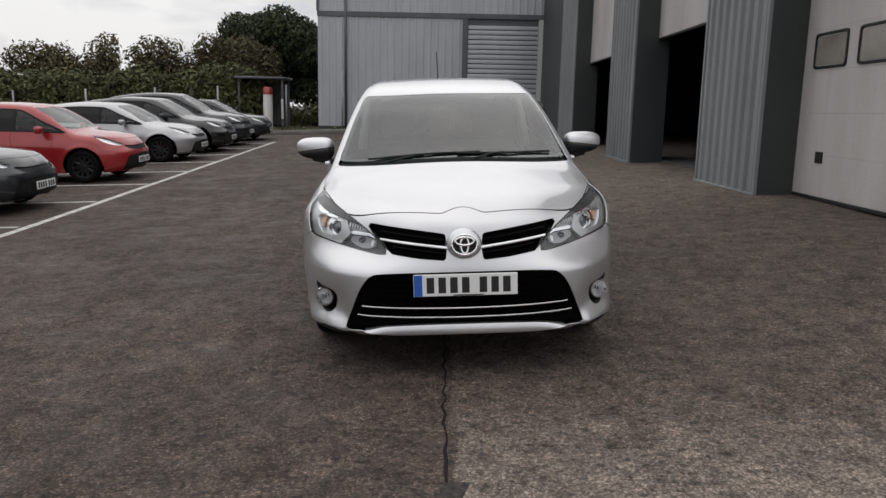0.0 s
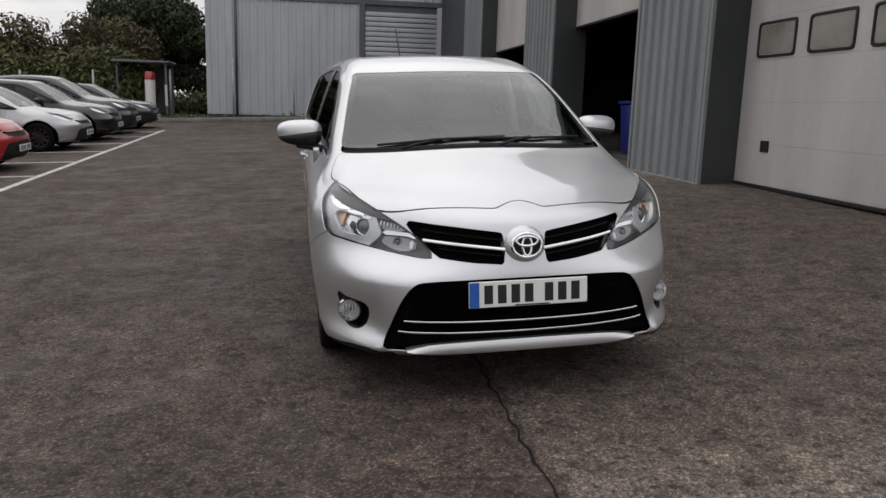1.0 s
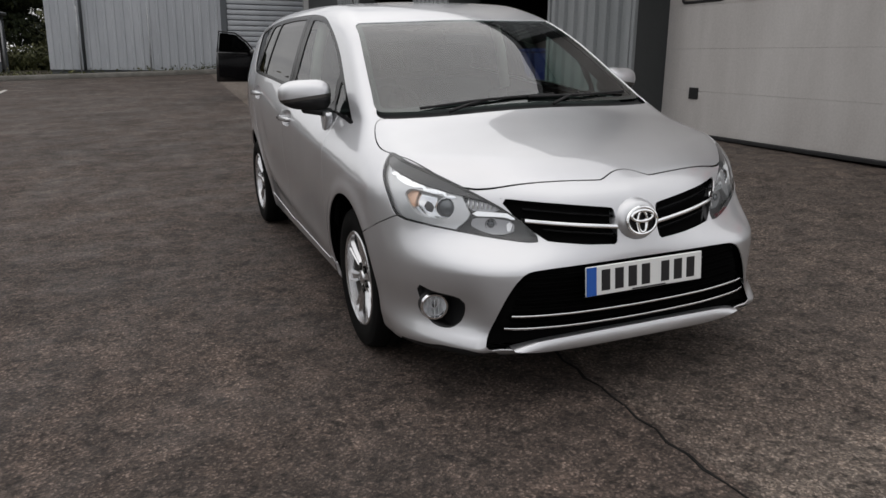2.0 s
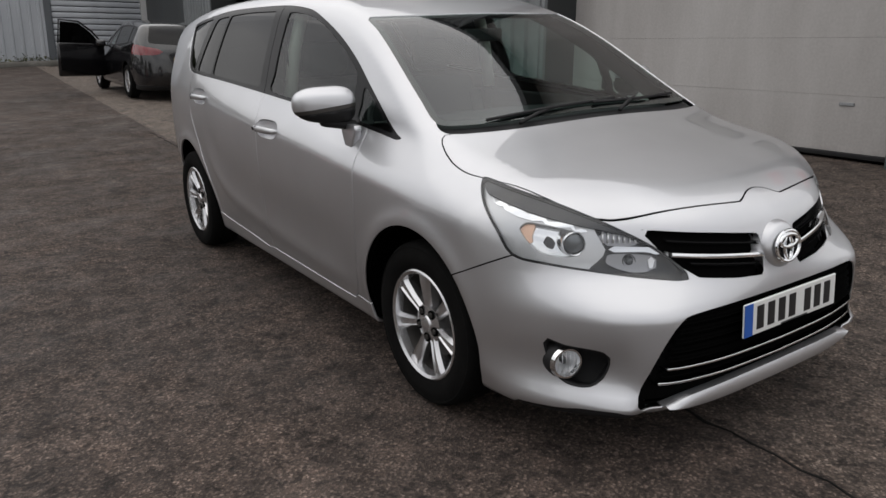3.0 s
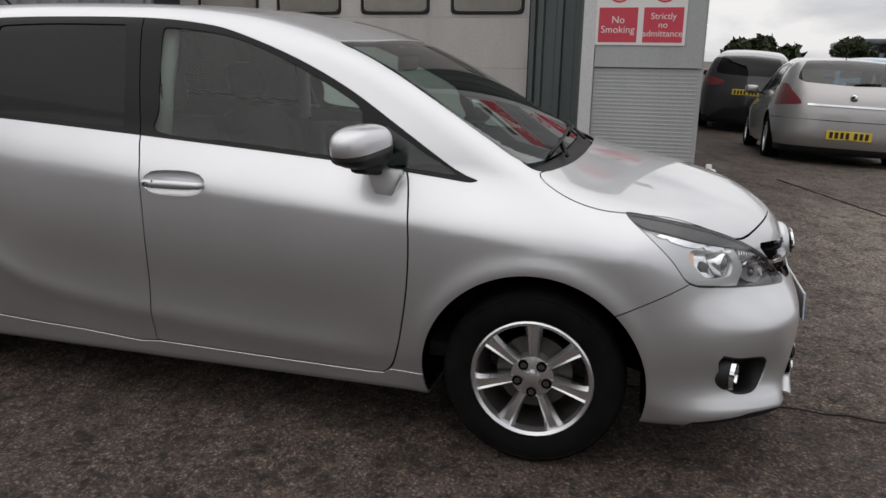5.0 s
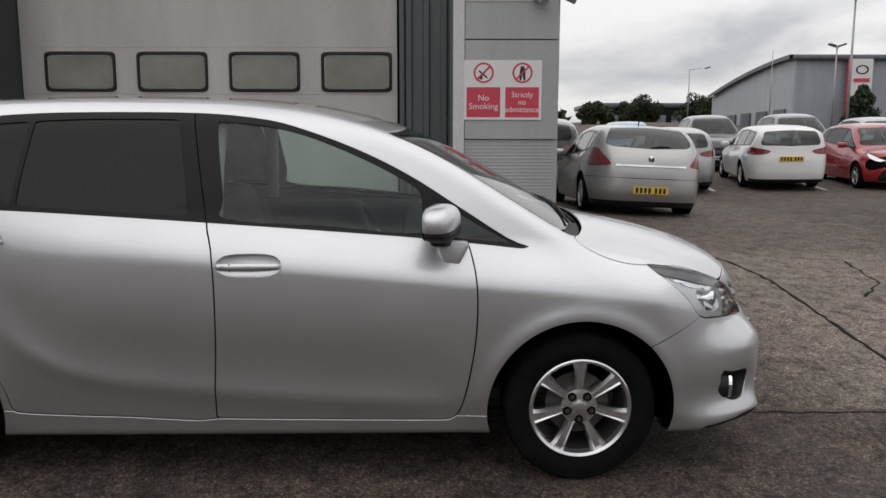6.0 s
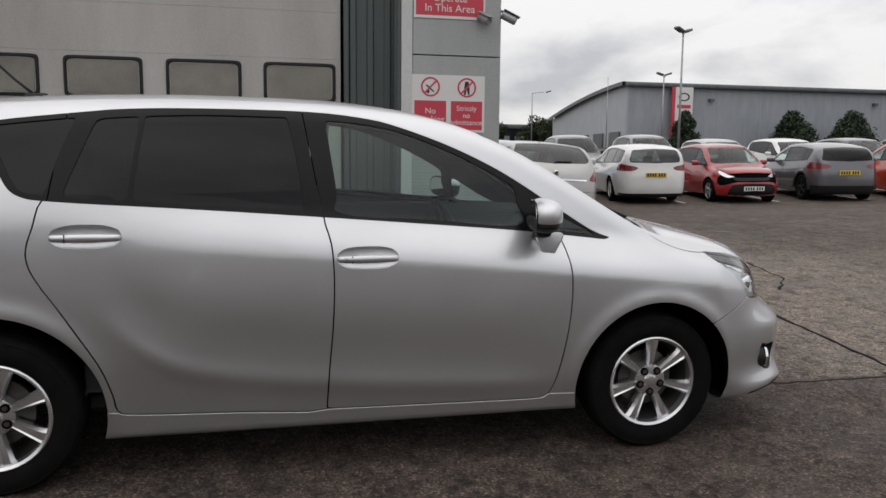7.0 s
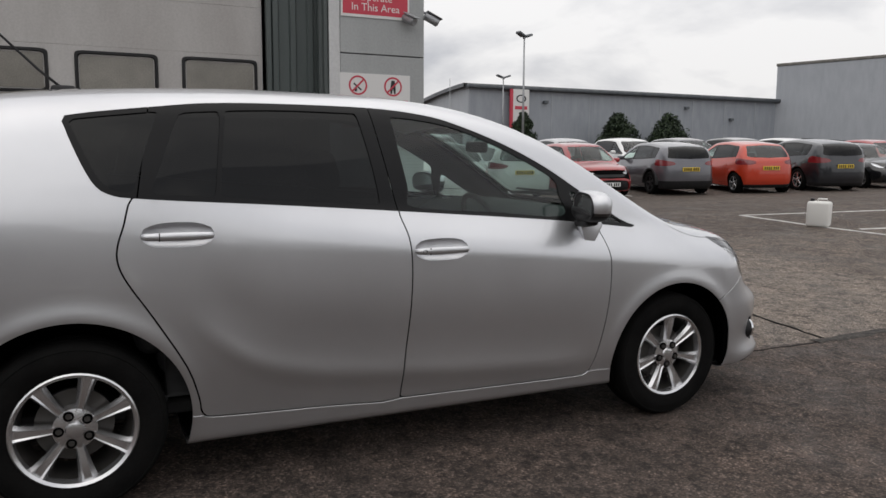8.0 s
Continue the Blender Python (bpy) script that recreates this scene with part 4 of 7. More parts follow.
def door_handle(door, s, side, y, z):
    """A hollow pressed into the door, with a grip across it."""
    cup = bmesh.new()
    rings = []
    n = 36
    for t, lift in ((1.0, 0.0), (0.985, -0.003), (0.95, -0.007), (0.8, -0.017), (0.55, -0.024), (0.25, -0.025)):
        a = np.linspace(0, 2 * math.pi, n + 1)[:-1]
        yy, zz = y + HANDLE[0] * t * np.sign(np.cos(a)) * np.abs(np.cos(a)) ** 0.66, z + HANDLE[1] * t * np.sign(np.sin(a)) * np.abs(np.sin(a)) ** 0.8
        rings.append([cup.verts.new(q) for q in np.stack((side * (skin_x(MPV, yy, zz) + lift), yy, zz), 1).tolist()])
    for p, q in zip(rings, rings[1:]):
        for k in range(n):
            cup.faces.new((p[k], p[(k + 1) % n], q[(k + 1) % n], q[k]))
    cup.faces.new(rings[-1])
    bmesh.ops.recalc_face_normals(cup, faces=cup.faces[:])
    if sum(f.normal.x for f in cup.faces) * side < 0:
        bmesh.ops.reverse_faces(cup, faces=cup.faces[:])
    part("handle_cup", smooth(cup, 60), SILVER, door)
    grip = bmesh.new()
    rows = []
    for k in np.linspace(-1, 1, 25):
        yy = y + k * 0.127
        x = float(skin_x(MPV, yy, z - 0.002)[0]) + 0.012 + 0.010 * (1 - k ** 4) - (0.012 if abs(k) > 0.97 else 0)
        hz = 0.0165 - 0.004 * k * k - (0.005 if abs(k) > 0.97 else 0)
        rows.append([grip.verts.new((side * (x + 0.011 * math.cos(a)), yy, z - 0.002 + hz * math.sin(a))) for a in np.linspace(0, 2 * math.pi, 15)[:-1]])
    for p, q in zip(rows, rows[1:]):
        for k in range(14):
            grip.faces.new((p[k], p[(k + 1) % 14], q[(k + 1) % 14], q[k]))
    grip.faces.new(rows[0]); grip.faces.new(rows[-1])
    bmesh.ops.recalc_face_normals(grip, faces=grip.faces[:])
    h = part("door_handle", smooth(grip, 55), SILVER, door, "silver pull handle")
    x = float(skin_x(MPV, y, z)[0]) + 0.0335
    part("handle_seam", box(side * (x - 0.006), side * (x - 0.0012), y + 0.066, y + 0.069, z - 0.017, z + 0.013), DARK, h)
    if z < 1.0:
        part("lock_barrel", lathe([(0, 0.002), (0.008, 0.002), (0.009, -0.006)], 14), DISC, h, "", pose(side * (x - 0.003), y + 0.094, z - 0.002))
    return h


def headlamp(car, s, side, outline):
    h = s.part("headlamp", LENS, car, "clear swept-back headlamp", 0.002, 0.004)
    flat = lambda v: np.stack((np.abs(v[:, 0]) + v[:, 1], v[:, 2]), 1)
    shape = lambda pts, n=3: (lambda v: within(flat(v), rounded(pts, n) if n > 1 else np.array(pts)))
    s.part("lamp_bowl", LAMP_GREY, h, "smoky grey lamp bowl", 0.066, 0.0)
    inside = lambda v: outline(np.abs(v) * (1, 0, 0) + v * (0, 1, 1))
    s.drop(less(inside, 0.007)).part("lamp_gasket", TRIM, h, "black lamp edge", 0.004, 0.01)
    brow = shape([(0.700, 0.742), (0.780, 0.772), (0.893, 0.789), (0.950, 0.796), (1.16, 0.832), (1.40, 0.884), (1.50, 0.96), (1.2, 0.98), (0.8, 0.87), (0.6, 0.76)], 1)
    pod = shape([(1.240, 0.790), (1.205, 0.812), (1.143, 0.808), (1.004, 0.788), (0.950, 0.770), (0.940, 0.738), (0.970, 0.708), (1.080, 0.706), (1.165, 0.724)], 3)
    front = shape([(0.40, 0.58), (0.40, 0.90), (0.75, 0.90), (0.905, 0.790), (0.878, 0.758), (0.846, 0.720), (0.880, 0.692), (0.925, 0.672), (0.95, 0.58)], 1)
    # a silver bezel carries the projector's pod
    s.drop(brow).drop(front).drop(pod).part("lamp_bezel", LAMP_SILVER, h, "silver lamp bezel", 0.018, 0.035)
    s.keep(less(pod, -0.006)).part("pod_reflector", CHROME, h, "bright projector pod", 0.056, 0.0)
    s.keep(shape([(1.250, 0.792), (1.205, 0.822), (1.165, 0.812), (1.185, 0.775), (1.175, 0.745), (1.205, 0.750)], 2)).part("side_marker", AMBER, h, "faint amber side marker", 0.040, 0.012)
    # a dark grey patch paints the shadowed bit of the bright pod
    s.keep(shape([(1.135, 0.745), (1.120, 0.775), (1.085, 0.765), (1.060, 0.735), (1.100, 0.725)], 1)).part("pod_shadow_patch", LAMP_GREY, h, "dark patch standing in for shadow in the pod", 0.050, 0.006)
    s.keep(brow).part("lamp_brow", LAMP_GREY, h, "dark grey lamp brow", 0.008, 0.03)
    s.keep(shape([(0.93, 0.792), (1.16, 0.830), (1.39, 0.880), (1.36, 0.860), (1.26, 0.828), (1.16, 0.812), (0.94, 0.777)], 1)).part("chrome_strip", CHROME, h, "", 0.014, 0.012)
    # the front end: a striped indicator over a chrome bar and the main beam's dark pod
    s.keep(front).drop(brow).part("main_beam_pod", LAMP_GREY, h, "dark main beam pod", 0.040, 0.012)
    lamp = s.keep(shape([(0.905, 0.778), (0.872, 0.783), (0.772, 0.768), (0.670, 0.731), (0.842, 0.738)], 1)).part("indicator", DULL_REFLECTOR, h, "striped clear indicator", 0.026, 0.014)
    s.keep(shape([(0.842, 0.737), (0.640, 0.727), (0.605, 0.704), (0.838, 0.719)], 1)).part("chrome_bar", CHROME, h, "", 0.012, 0.014)
    s.keep(shape([(0.828, 0.712), (0.650, 0.702), (0.622, 0.668), (0.726, 0.660), (0.845, 0.684)], 2)).part("main_beam_reflector", DULL_REFLECTOR, h, "grey main beam reflector", 0.030, 0.006)
    # the glint at the reflector's end is a lighter patch
    s.keep(shape([(0.660, 0.698), (0.636, 0.692), (0.626, 0.672), (0.668, 0.668)], 2)).part("beam_glint_plate", REFLECTOR, h, "bright patch standing in for a glint on the main beam reflector", 0.024, 0.006)
    f = flat(s.v)

    def spot(a, z, back):
        k = int(np.argmin((f[:, 0] - a) ** 2 + (f[:, 1] - z) ** 2))
        return Vector(s.v[k]) - Vector(s.n[k]).normalized() * back

    # clear ribs across the indicator
    low, high = (spot(0.71, 0.742, 0.018), spot(0.86, 0.744, 0.018)), (spot(0.71, 0.752, 0.018), spot(0.87, 0.776, 0.018))
    for k in range(8):
        t = k / 7
        part("indicator_rib", tube([low[0].lerp(low[1], t), high[0].lerp(high[1], t)], 0.0034, 6), REFLECTOR, lamp)
    for name, a, z, r in (("projector", 0.992, 0.746, 0.038), ("main_beam", 0.735, 0.685, 0.020)):
        at = spot(a, z, 0.034)
        m = Matrix.Translation(at) @ pose(0, 0, 0, 0, 0, -90 + side * 26)
        p = part(name, lathe([(0.0, 0.016), (r * 0.45, 0.013), (r * 0.8, 0.002), (r * 0.86, -0.01)], 24), BULB, h, "projector lens", m)
        part("bezel", lathe([(r * 0.86, -0.012), (r * 0.9, 0.004), (r, 0.008), (r * 1.10, 0.002), (r * 1.2, -0.02), (r * 1.25, -0.04)], 24), CHROME if name == "projector" else LAMP_GREY, p)
    return h


def grilles(car, slots, grille, bumper):
    for sx, s in ((1, slots), (-1, slots.mirrored())):
        g = s.part("upper_grille", DARK, car, "black upper grille with a chrome bar", 0.035, 0)
        part("chrome_bar", across(MPV, sx * 0.085, sx * 0.425, lambda x: 0.663 + 0.115 * (abs(x) - 0.09), 0.0065, 0.002, 0.03, 17), CHROME, g, "chrome grille bar")
        for dz in (-0.030, 0.036):
            part("grille_slat", across(MPV, sx * 0.09, sx * (0.36 if dz < 0 else 0.42), lambda x: 0.663 + dz + 0.13 * (abs(x) - 0.09), 0.004, -0.018, 0.03, 13), GLOSS_BLACK, g)
    # the badge: a chrome oval on a silver boss
    boss = part("badge", moved(lathe([(0.0, 0.026), (0.05, 0.026), (0.074, 0.02), (0.088, 0.004), (0.094, -0.02), (0.098, -0.05)], 36), pose(0, 0.055, 0.679, -8, 0, 0) @ pose(0, 0, 0, 0, 0, -90) @ Matrix.Diagonal((1, 1, 0.92, 1))), SILVER, car, "round silver badge boss with a chrome oval")
    part("badge_field", moved(lathe([(0.0, 0.0), (0.062, 0.0)], 30), pose(0, 0.024, 0.682, -8, 0, 0) @ pose(0, 0, 0, 0, 0, -90) @ Matrix.Diagonal((1, 1, 0.84, 1))), GLOSS_BLACK, boss)
    for sx, sz, cz in ((0.064, 0.050, 0.0), (0.020, 0.040, -0.004), (0.046, 0.020, 0.018)):
        ring = bmesh.new()
        n, k = 36, 8
        vs = [[ring.verts.new(((sx + 0.007 * math.cos(b)) * math.cos(a), 0.006 * math.sin(b), (sz + 0.007 * math.cos(b)) * math.sin(a))) for b in np.linspace(0, 2 * math.pi, k + 1)[:-1]] for a in np.linspace(0, 2 * math.pi, n + 1)[:-1]]
        for i in range(n):
            for j in range(k):
                ring.faces.new((vs[i][j], vs[(i + 1) % n][j], vs[(i + 1) % n][(j + 1) % k], vs[i][(j + 1) % k]))
        bmesh.ops.recalc_face_normals(ring, faces=ring.faces[:])
        part("badge_ring", moved(smooth(ring), pose(0, 0.020, 0.682 + cz, -8)), CHROME, boss)
    g = grille.whole().part("lower_grille", DARK, car, "black lower grille", 0.036, 0)
    for z0 in (0.360, 0.312):
        w = 0.525 + (0.36 - z0) * 0.5
        part("chrome_strip", across(MPV, -w, w, lambda x, z0=z0: z0 + 0.05 * x * x, 0.0038, 0.002, 0.03), CHROME, g, "thin chrome grille strip")
    for z0 in (0.505, 0.475, 0.445, 0.415, 0.388, 0.336):
        w = 0.47 + (0.50 - z0) * 0.33
        part("grille_slat", across(MPV, -w, w, lambda x, z0=z0: z0 + 0.05 * x * x, 0.005, -0.024, 0.034, 25), DARK, g)
    part("bumper_lip", across(MPV, -0.515, 0.515, lambda x: 0.250 - 0.03 * x * x, 0.025, 0.004, 0.03, 41, 0.88, 0.024), SILVER, g, "silver lower lip")


def fog_lamp(car, s, side, outline):
    h = s.part("fog_lamp", TRIM, car, "round fog lamp with a chrome ring in a black recess", 0.085, 0)
    inside = lambda v: outline(np.abs(v) * (1, 0, 0) + v * (0, 1, 1))
    s.drop(less(inside, 0.007)).part("recess_wall", TRIM, h, "black recess wall", 0.002, 0.083)
    m = pose(side * 0.733, 0.292, 0.378, 0, 0, -90 + side * 16) @ Matrix.Scale(0.99, 4)
    part("lamp_barrel", lathe([(0.046, 0.018), (0.058, 0.0), (0.062, -0.05)], 28), TRIM, h, "", m)
    part("chrome_ring", lathe([(0.040, 0.012), (0.044, 0.026), (0.050, 0.026), (0.055, 0.012)], 28), CHROME, h, "chrome ring", m)
    part("fog_reflector", lathe([(0.0, -0.03), (0.02, -0.024), (0.042, 0.008)], 24), REFLECTOR, h, "", m)
    part("fog_bulb", lathe([(0.0, 0.008), (0.010, 0.004), (0.013, -0.02)], 14), BULB, h, "", m)
    for k in range(5):
        y = -0.028 + 0.014 * k
        z = math.sqrt(0.038 ** 2 - y * y)
        part("lens_flute", tube([(0.014, y, -z), (0.019, y, 0), (0.014, y, z)], 0.0016, 6), REFLECTOR, h, "", m)
    part("fog_lens", lathe([(0.0, 0.024), (0.02, 0.022), (0.042, 0.014)], 24), LENS, h, "", m)


def wheel_well(car, side, y, z, r, curves=None):
    edge = (lambda p, q: float(skin_x(curves, p, q)[0]) - 0.012) if curves else (lambda p, q: 0.842)
    b = bmesh.new()
    rows = []
    for a in np.linspace(-14, 194, 34):
        c, s = math.cos(radians(a)), math.sin(radians(a))
        rows.append([b.verts.new((side * x, y + rr * c, z + rr * s)) for x, rr in ((min(0.842, edge(y + r * c, z + r * s)), r + 0.002), (min(0.835, edge(y + r * c, z + r * s)), r + 0.016), (0.60, r + 0.02), (0.45, r + 0.02))])
    for p, q in zip(rows, rows[1:]):
        for i in range(3):
            b.faces.new((p[i], p[i + 1], q[i + 1], q[i]))
    c = b.verts.new((side * 0.45, y, z))
    for p, q in zip(rows, rows[1:]):
        b.faces.new((p[3], q[3], c))
    smooth(b, 40)
    part("wheel_arch_liner", b, DARK, car, "black wheel arch liner")


def door_mirror(car, side):
    b = bmesh.new()
    bmesh.ops.create_uvsphere(b, u_segments=32, v_segments=18, radius=1)
    for v in b.verts:
        x, y, z = v.co
        s = lambda q, e: math.copysign(abs(q) ** e, q)
        v.co = Vector((s(x, 0.62) * 0.124, s(y, 0.80) * 0.070 * (1 - 0.15 * x), s(z, 0.72) * 0.070 * (1 - 0.18 * x) + 0.006 * x))
    smooth(b, 60)
    m = Matrix.Diagonal((side, 1, 1, 1)) @ pose(0.912, 1.535, 1.110, 0, 0, 14) @ Matrix.Scale(1.05, 4)
    if side < 0:
        bmesh.ops.reverse_faces(b, faces=b.faces[:])
    low = b.copy()
    bmesh.ops.bisect_plane(b, geom=b.verts[:] + b.edges[:] + b.faces[:], plane_co=(0, 0, -0.006), plane_no=(0.12, 0, 1), clear_inner=True)
    bmesh.ops.bisect_plane(b, geom=b.verts[:] + b.edges[:] + b.faces[:], plane_co=(0, 0.042, 0), plane_no=(0, 1, 0), clear_outer=True)
    cap = part("door_mirror", b, SILVER, car, "silver door mirror on a black foot")
    cap.matrix_local = m
    band = low.copy()
    bmesh.ops.bisect_plane(low, geom=low.verts[:] + low.edges[:] + low.faces[:], plane_co=(0, 0, -0.022), plane_no=(0.12, 0, 1), clear_outer=True)
    low.transform(Matrix.Scale(0.985, 4))
    bmesh.ops.holes_fill(low, edges=[e for e in low.edges if e.is_boundary])
    part("mirror_base", low, TRIM, cap, "black lower half")
    bmesh.ops.bisect_plane(band, geom=band.verts[:] + band.edges[:] + band.faces[:], plane_co=(0, 0, -0.007), plane_no=(0.12, 0, 1), clear_outer=True)
    bmesh.ops.bisect_plane(band, geom=band.verts[:] + band.edges[:] + band.faces[:], plane_co=(0, 0, -0.021), plane_no=(0.12, 0, 1), clear_inner=True)
    bmesh.ops.bisect_plane(band, geom=band.verts[:] + band.edges[:] + band.faces[:], plane_co=(0, 0.034, 0), plane_no=(0, 1, 0), clear_outer=True)
    part("indicator_strip", band, DISC, cap, "grey indicator strip")
    face = [(0.098 * math.copysign(abs(math.cos(a)) ** 0.7, math.cos(a)), 0.052 * math.copysign(abs(math.sin(a)) ** 0.8, math.sin(a))) for a in np.linspace(0, 2 * math.pi, 29)[:-1]]
    part("mirror_glass", slab(face, 0.004, pose(0, 0.046, 0, 90)), CHROME, cap, "mirror glass")
    part("mirror_surround", slab([(x * 1.12, y * 1.16) for x, y in face], 0.012, pose(0, 0.044, 0, 90), bevel=0.003), TRIM, cap)
    # stalk and the silver wedge on the door
    stalk = box(-0.13, 0.02, -0.03, 0.035, -0.085, -0.045, 0.016, 2)
    for v in stalk.verts:
        v.co.z -= max(0, -v.co.x) * 0.18
    part("stalk", stalk, TRIM, cap, "black stalk")
    wedge = slab([(-0.075, 0.028), (0.055, 0.022), (0.062, 0.005), (0.005, -0.105), (-0.015, -0.108), (-0.03, -0.085)], 0.034, bevel=0.005)
    x = 0.806
    w = part("mirror_wedge", wedge, SILVER, car, "thin silver mirror wedge")
    w.matrix_local = Matrix.Diagonal((side, 1, 1, 1)) @ Matrix(((0, 0, 1, x), (-1, 0, 0, 1.475), (0, 1, 0, 1.005), (0, 0, 0, 1))) @ pose(0, 0, 0, 0, 0, 0)


def cabin(car):
    floor = part("cabin_floor", box(-0.70, 0.70, 1.15, 4.1, 0.30, 0.36, 0.01, 1), CABIN, car, "dark cabin floor")
    dash = bmesh.new()
    prof = [(1.02, 0.98), (1.12, 1.03), (1.35, 1.045), (1.60, 1.02), (1.68, 0.98), (1.70, 0.90), (1.62, 0.75), (1.50, 0.60), (1.2, 0.5)]
    rows = [[dash.verts.new((x, y + 0.02 * abs(x), z - 0.02 * abs(x))) for y, z in prof] for x in np.linspace(-0.69, 0.69, 13)]
    for p, q in zip(rows, rows[1:]):
        for i in range(len(prof) - 1):
            dash.faces.new((p[i], p[i + 1], q[i + 1], q[i]))
    bmesh.ops.recalc_face_normals(dash, faces=dash.faces[:])
    part("dashboard", smooth(dash, 40), CABIN, car, "dark plastic dashboard")
    for x in (-0.36, 0.36):
        seat(car, x, 2.18)
    for x in (-0.46, 0.0, 0.46):
        seat(car, x, 3.15, 0.45, h=0.56)
    wheel_m = pose(-0.37, 1.80, 0.965, 62)
    rimw = bmesh.new()
    n, k = 40, 8
    vs = [[rimw.verts.new(((0.18 + 0.014 * math.cos(b)) * math.cos(a), (0.18 + 0.014 * math.cos(b)) * math.sin(a), 0.014 * math.sin(b))) for b in np.linspace(0, 2 * math.pi, k + 1)[:-1]] for a in np.linspace(0, 2 * math.pi, n + 1)[:-1]]
    for i in range(n):
        for j in range(k):
            rimw.faces.new((vs[i][j], vs[(i + 1) % n][j], vs[(i + 1) % n][(j + 1) % k], vs[i][(j + 1) % k]))
    bmesh.ops.recalc_face_normals(rimw, faces=rimw.faces[:])
    sw = part("steering_wheel", smooth(rimw), TRIM, car, "black steering wheel with silver spokes", wheel_m)
    part("wheel_boss", box(-0.075, 0.075, -0.06, 0.05, -0.03, 0.01, 0.02, 2), TRIM, sw)
    for a in (0, 180, 270):
        part("wheel_spoke", moved(box(0.06, 0.175, -0.022, 0.022, -0.012, 0.0, 0.005, 1), pose(0, 0, 0, 0, 0, a)), REFLECTOR, sw, "silver spoke")
    part("room_mirror", box(-0.11, 0.11, -0.015, 0.015, -0.03, 0.03, 0.012, 2), TRIM, car, "inside mirror", pose(0, 1.66, 1.36))
    for side in (-1, 1):
        part("door_trim", box(side * 0.72, side * 0.76, 1.5, 3.4, 0.40, 1.02, 0.015, 1), CABIN, car, "dark door lining")
        part("belt_webbing", box(side * 0.66 - 0.003, side * 0.66 + 0.003, 2.45, 2.50, 0.7, 1.35, 0.001, 1), CABIN, car, "seat belt")
        part("pillar_trim", tube([(side * 0.66, 2.47, 1.05), (side * 0.62, 2.46, 1.3), (side * 0.56, 2.45, 1.50)], 0.035, 8), LINING, car, "pale pillar lining")
    lining = bmesh.new()
    rows = [[lining.verts.new((x, y, float(MPV["top"](np.array(y))) - 0.055 - 0.12 * x * x)) for x in np.linspace(-0.56, 0.56, 9)] for y in np.linspace(1.85, 4.0, 16)]
    for p, q in zip(rows, rows[1:]):
        for i in range(8):
            lining.faces.new((p[i], p[i + 1], q[i + 1], q[i]))
    part("headlining", smooth(lining), LINING, car, "pale cloth headlining")


def wipers(car):
    top = lambda x, y: float(MPV["top"](np.array(y)) - MPV["crown"](np.array(y)) * x * x)
    for root, ends in (((-0.40, 0.905), ((-0.52, 0.957), (-0.2, 0.945), (0.16, 0.958))), ((0.12, 0.885), ((0.02, 0.940), (0.32, 0.957), (0.60, 1.022)))):
        pts = [Vector((x, y, top(x, y) + 0.007)) for x, y in ends]
        mid = pts[0].lerp(pts[2], 0.5)
        arm = part("wiper", tube([Vector((*root, top(*root))), Vector((*root, top(*root) + 0.006)).lerp(mid, 0.5) + Vector((0, 0, 0.006)), mid + Vector((0, 0, 0.006))], 0.008, 8, taper=0.005), TRIM, car, "black wiper arm")
        part("wiper_blade", tube([pts[0], pts[0].lerp(pts[1], 0.5), pts[1], pts[1].lerp(pts[2], 0.5), pts[2]], 0.0065, 8), TRIM, arm)


people_carrier()


# ---- parked cars: the same kind of skin from fewer numbers ----
WHEEL_MESHES = {}


def cheap_wheel(parent, m, r, rim, spokes, mat):
    """A wheel whose meshes are shared by all of its size and make."""
    key = (r, rim, spokes, mat.name)
    if key not in WHEEL_MESHES:
        h = 0.10
        tyre = lathe([(rim, -h * 0.8), (r * 0.85, -h), (r * 0.985, -h * 0.75), (r, -h * 0.4), (r, h * 0.4), (r * 0.985, h * 0.75), (r * 0.86, h), (rim + 0.01, h * 0.92), (rim, h * 0.8)], 28)
        face = lathe([(0.0, h * 0.75), (0.04, h * 0.75), (0.06, h * 0.6), (0.065, h * 0.3)], 16)
        for k in range(spokes):
            s = box(h * 0.35, h * 0.72, -0.026, 0.026, 0.03, rim - 0.01, 0.006, 1)
            s.transform(Matrix.Rotation(2 * math.pi * k / spokes, 4, "X"))
            joined(face, s)
        hoop = lathe([(rim + 0.004, h * 0.86), (rim - 0.016, h * 0.82), (rim - 0.03, -h * 0.6)], 28)
        joined(face, hoop)
        # a flat black disc stands in for the shade behind the spokes
        back = lathe([(0.0, -h * 0.1), (rim, -h * 0.1)], 20)
        meshes = []
        for b, q, name in ((tyre, RUBBER, "wheel"), (face, mat, "rim"), (back, DARK, "hub_shadow")):
            me = bpy.data.meshes.new(name)
            b.to_mesh(me); b.free()
            me.materials.append(q)
            meshes.append(me)
        WHEEL_MESHES[key] = meshes
    w = new("wheel", WHEEL_MESHES[key][0])
    w.parent = parent
    w.matrix_local = m
    tagged(w, "black tyre")
    for name, me in zip(("rim", "hub_shade_disc"), WHEEL_MESHES[key][1:]):
        o = new(name, me)
        o.parent = w
    return w


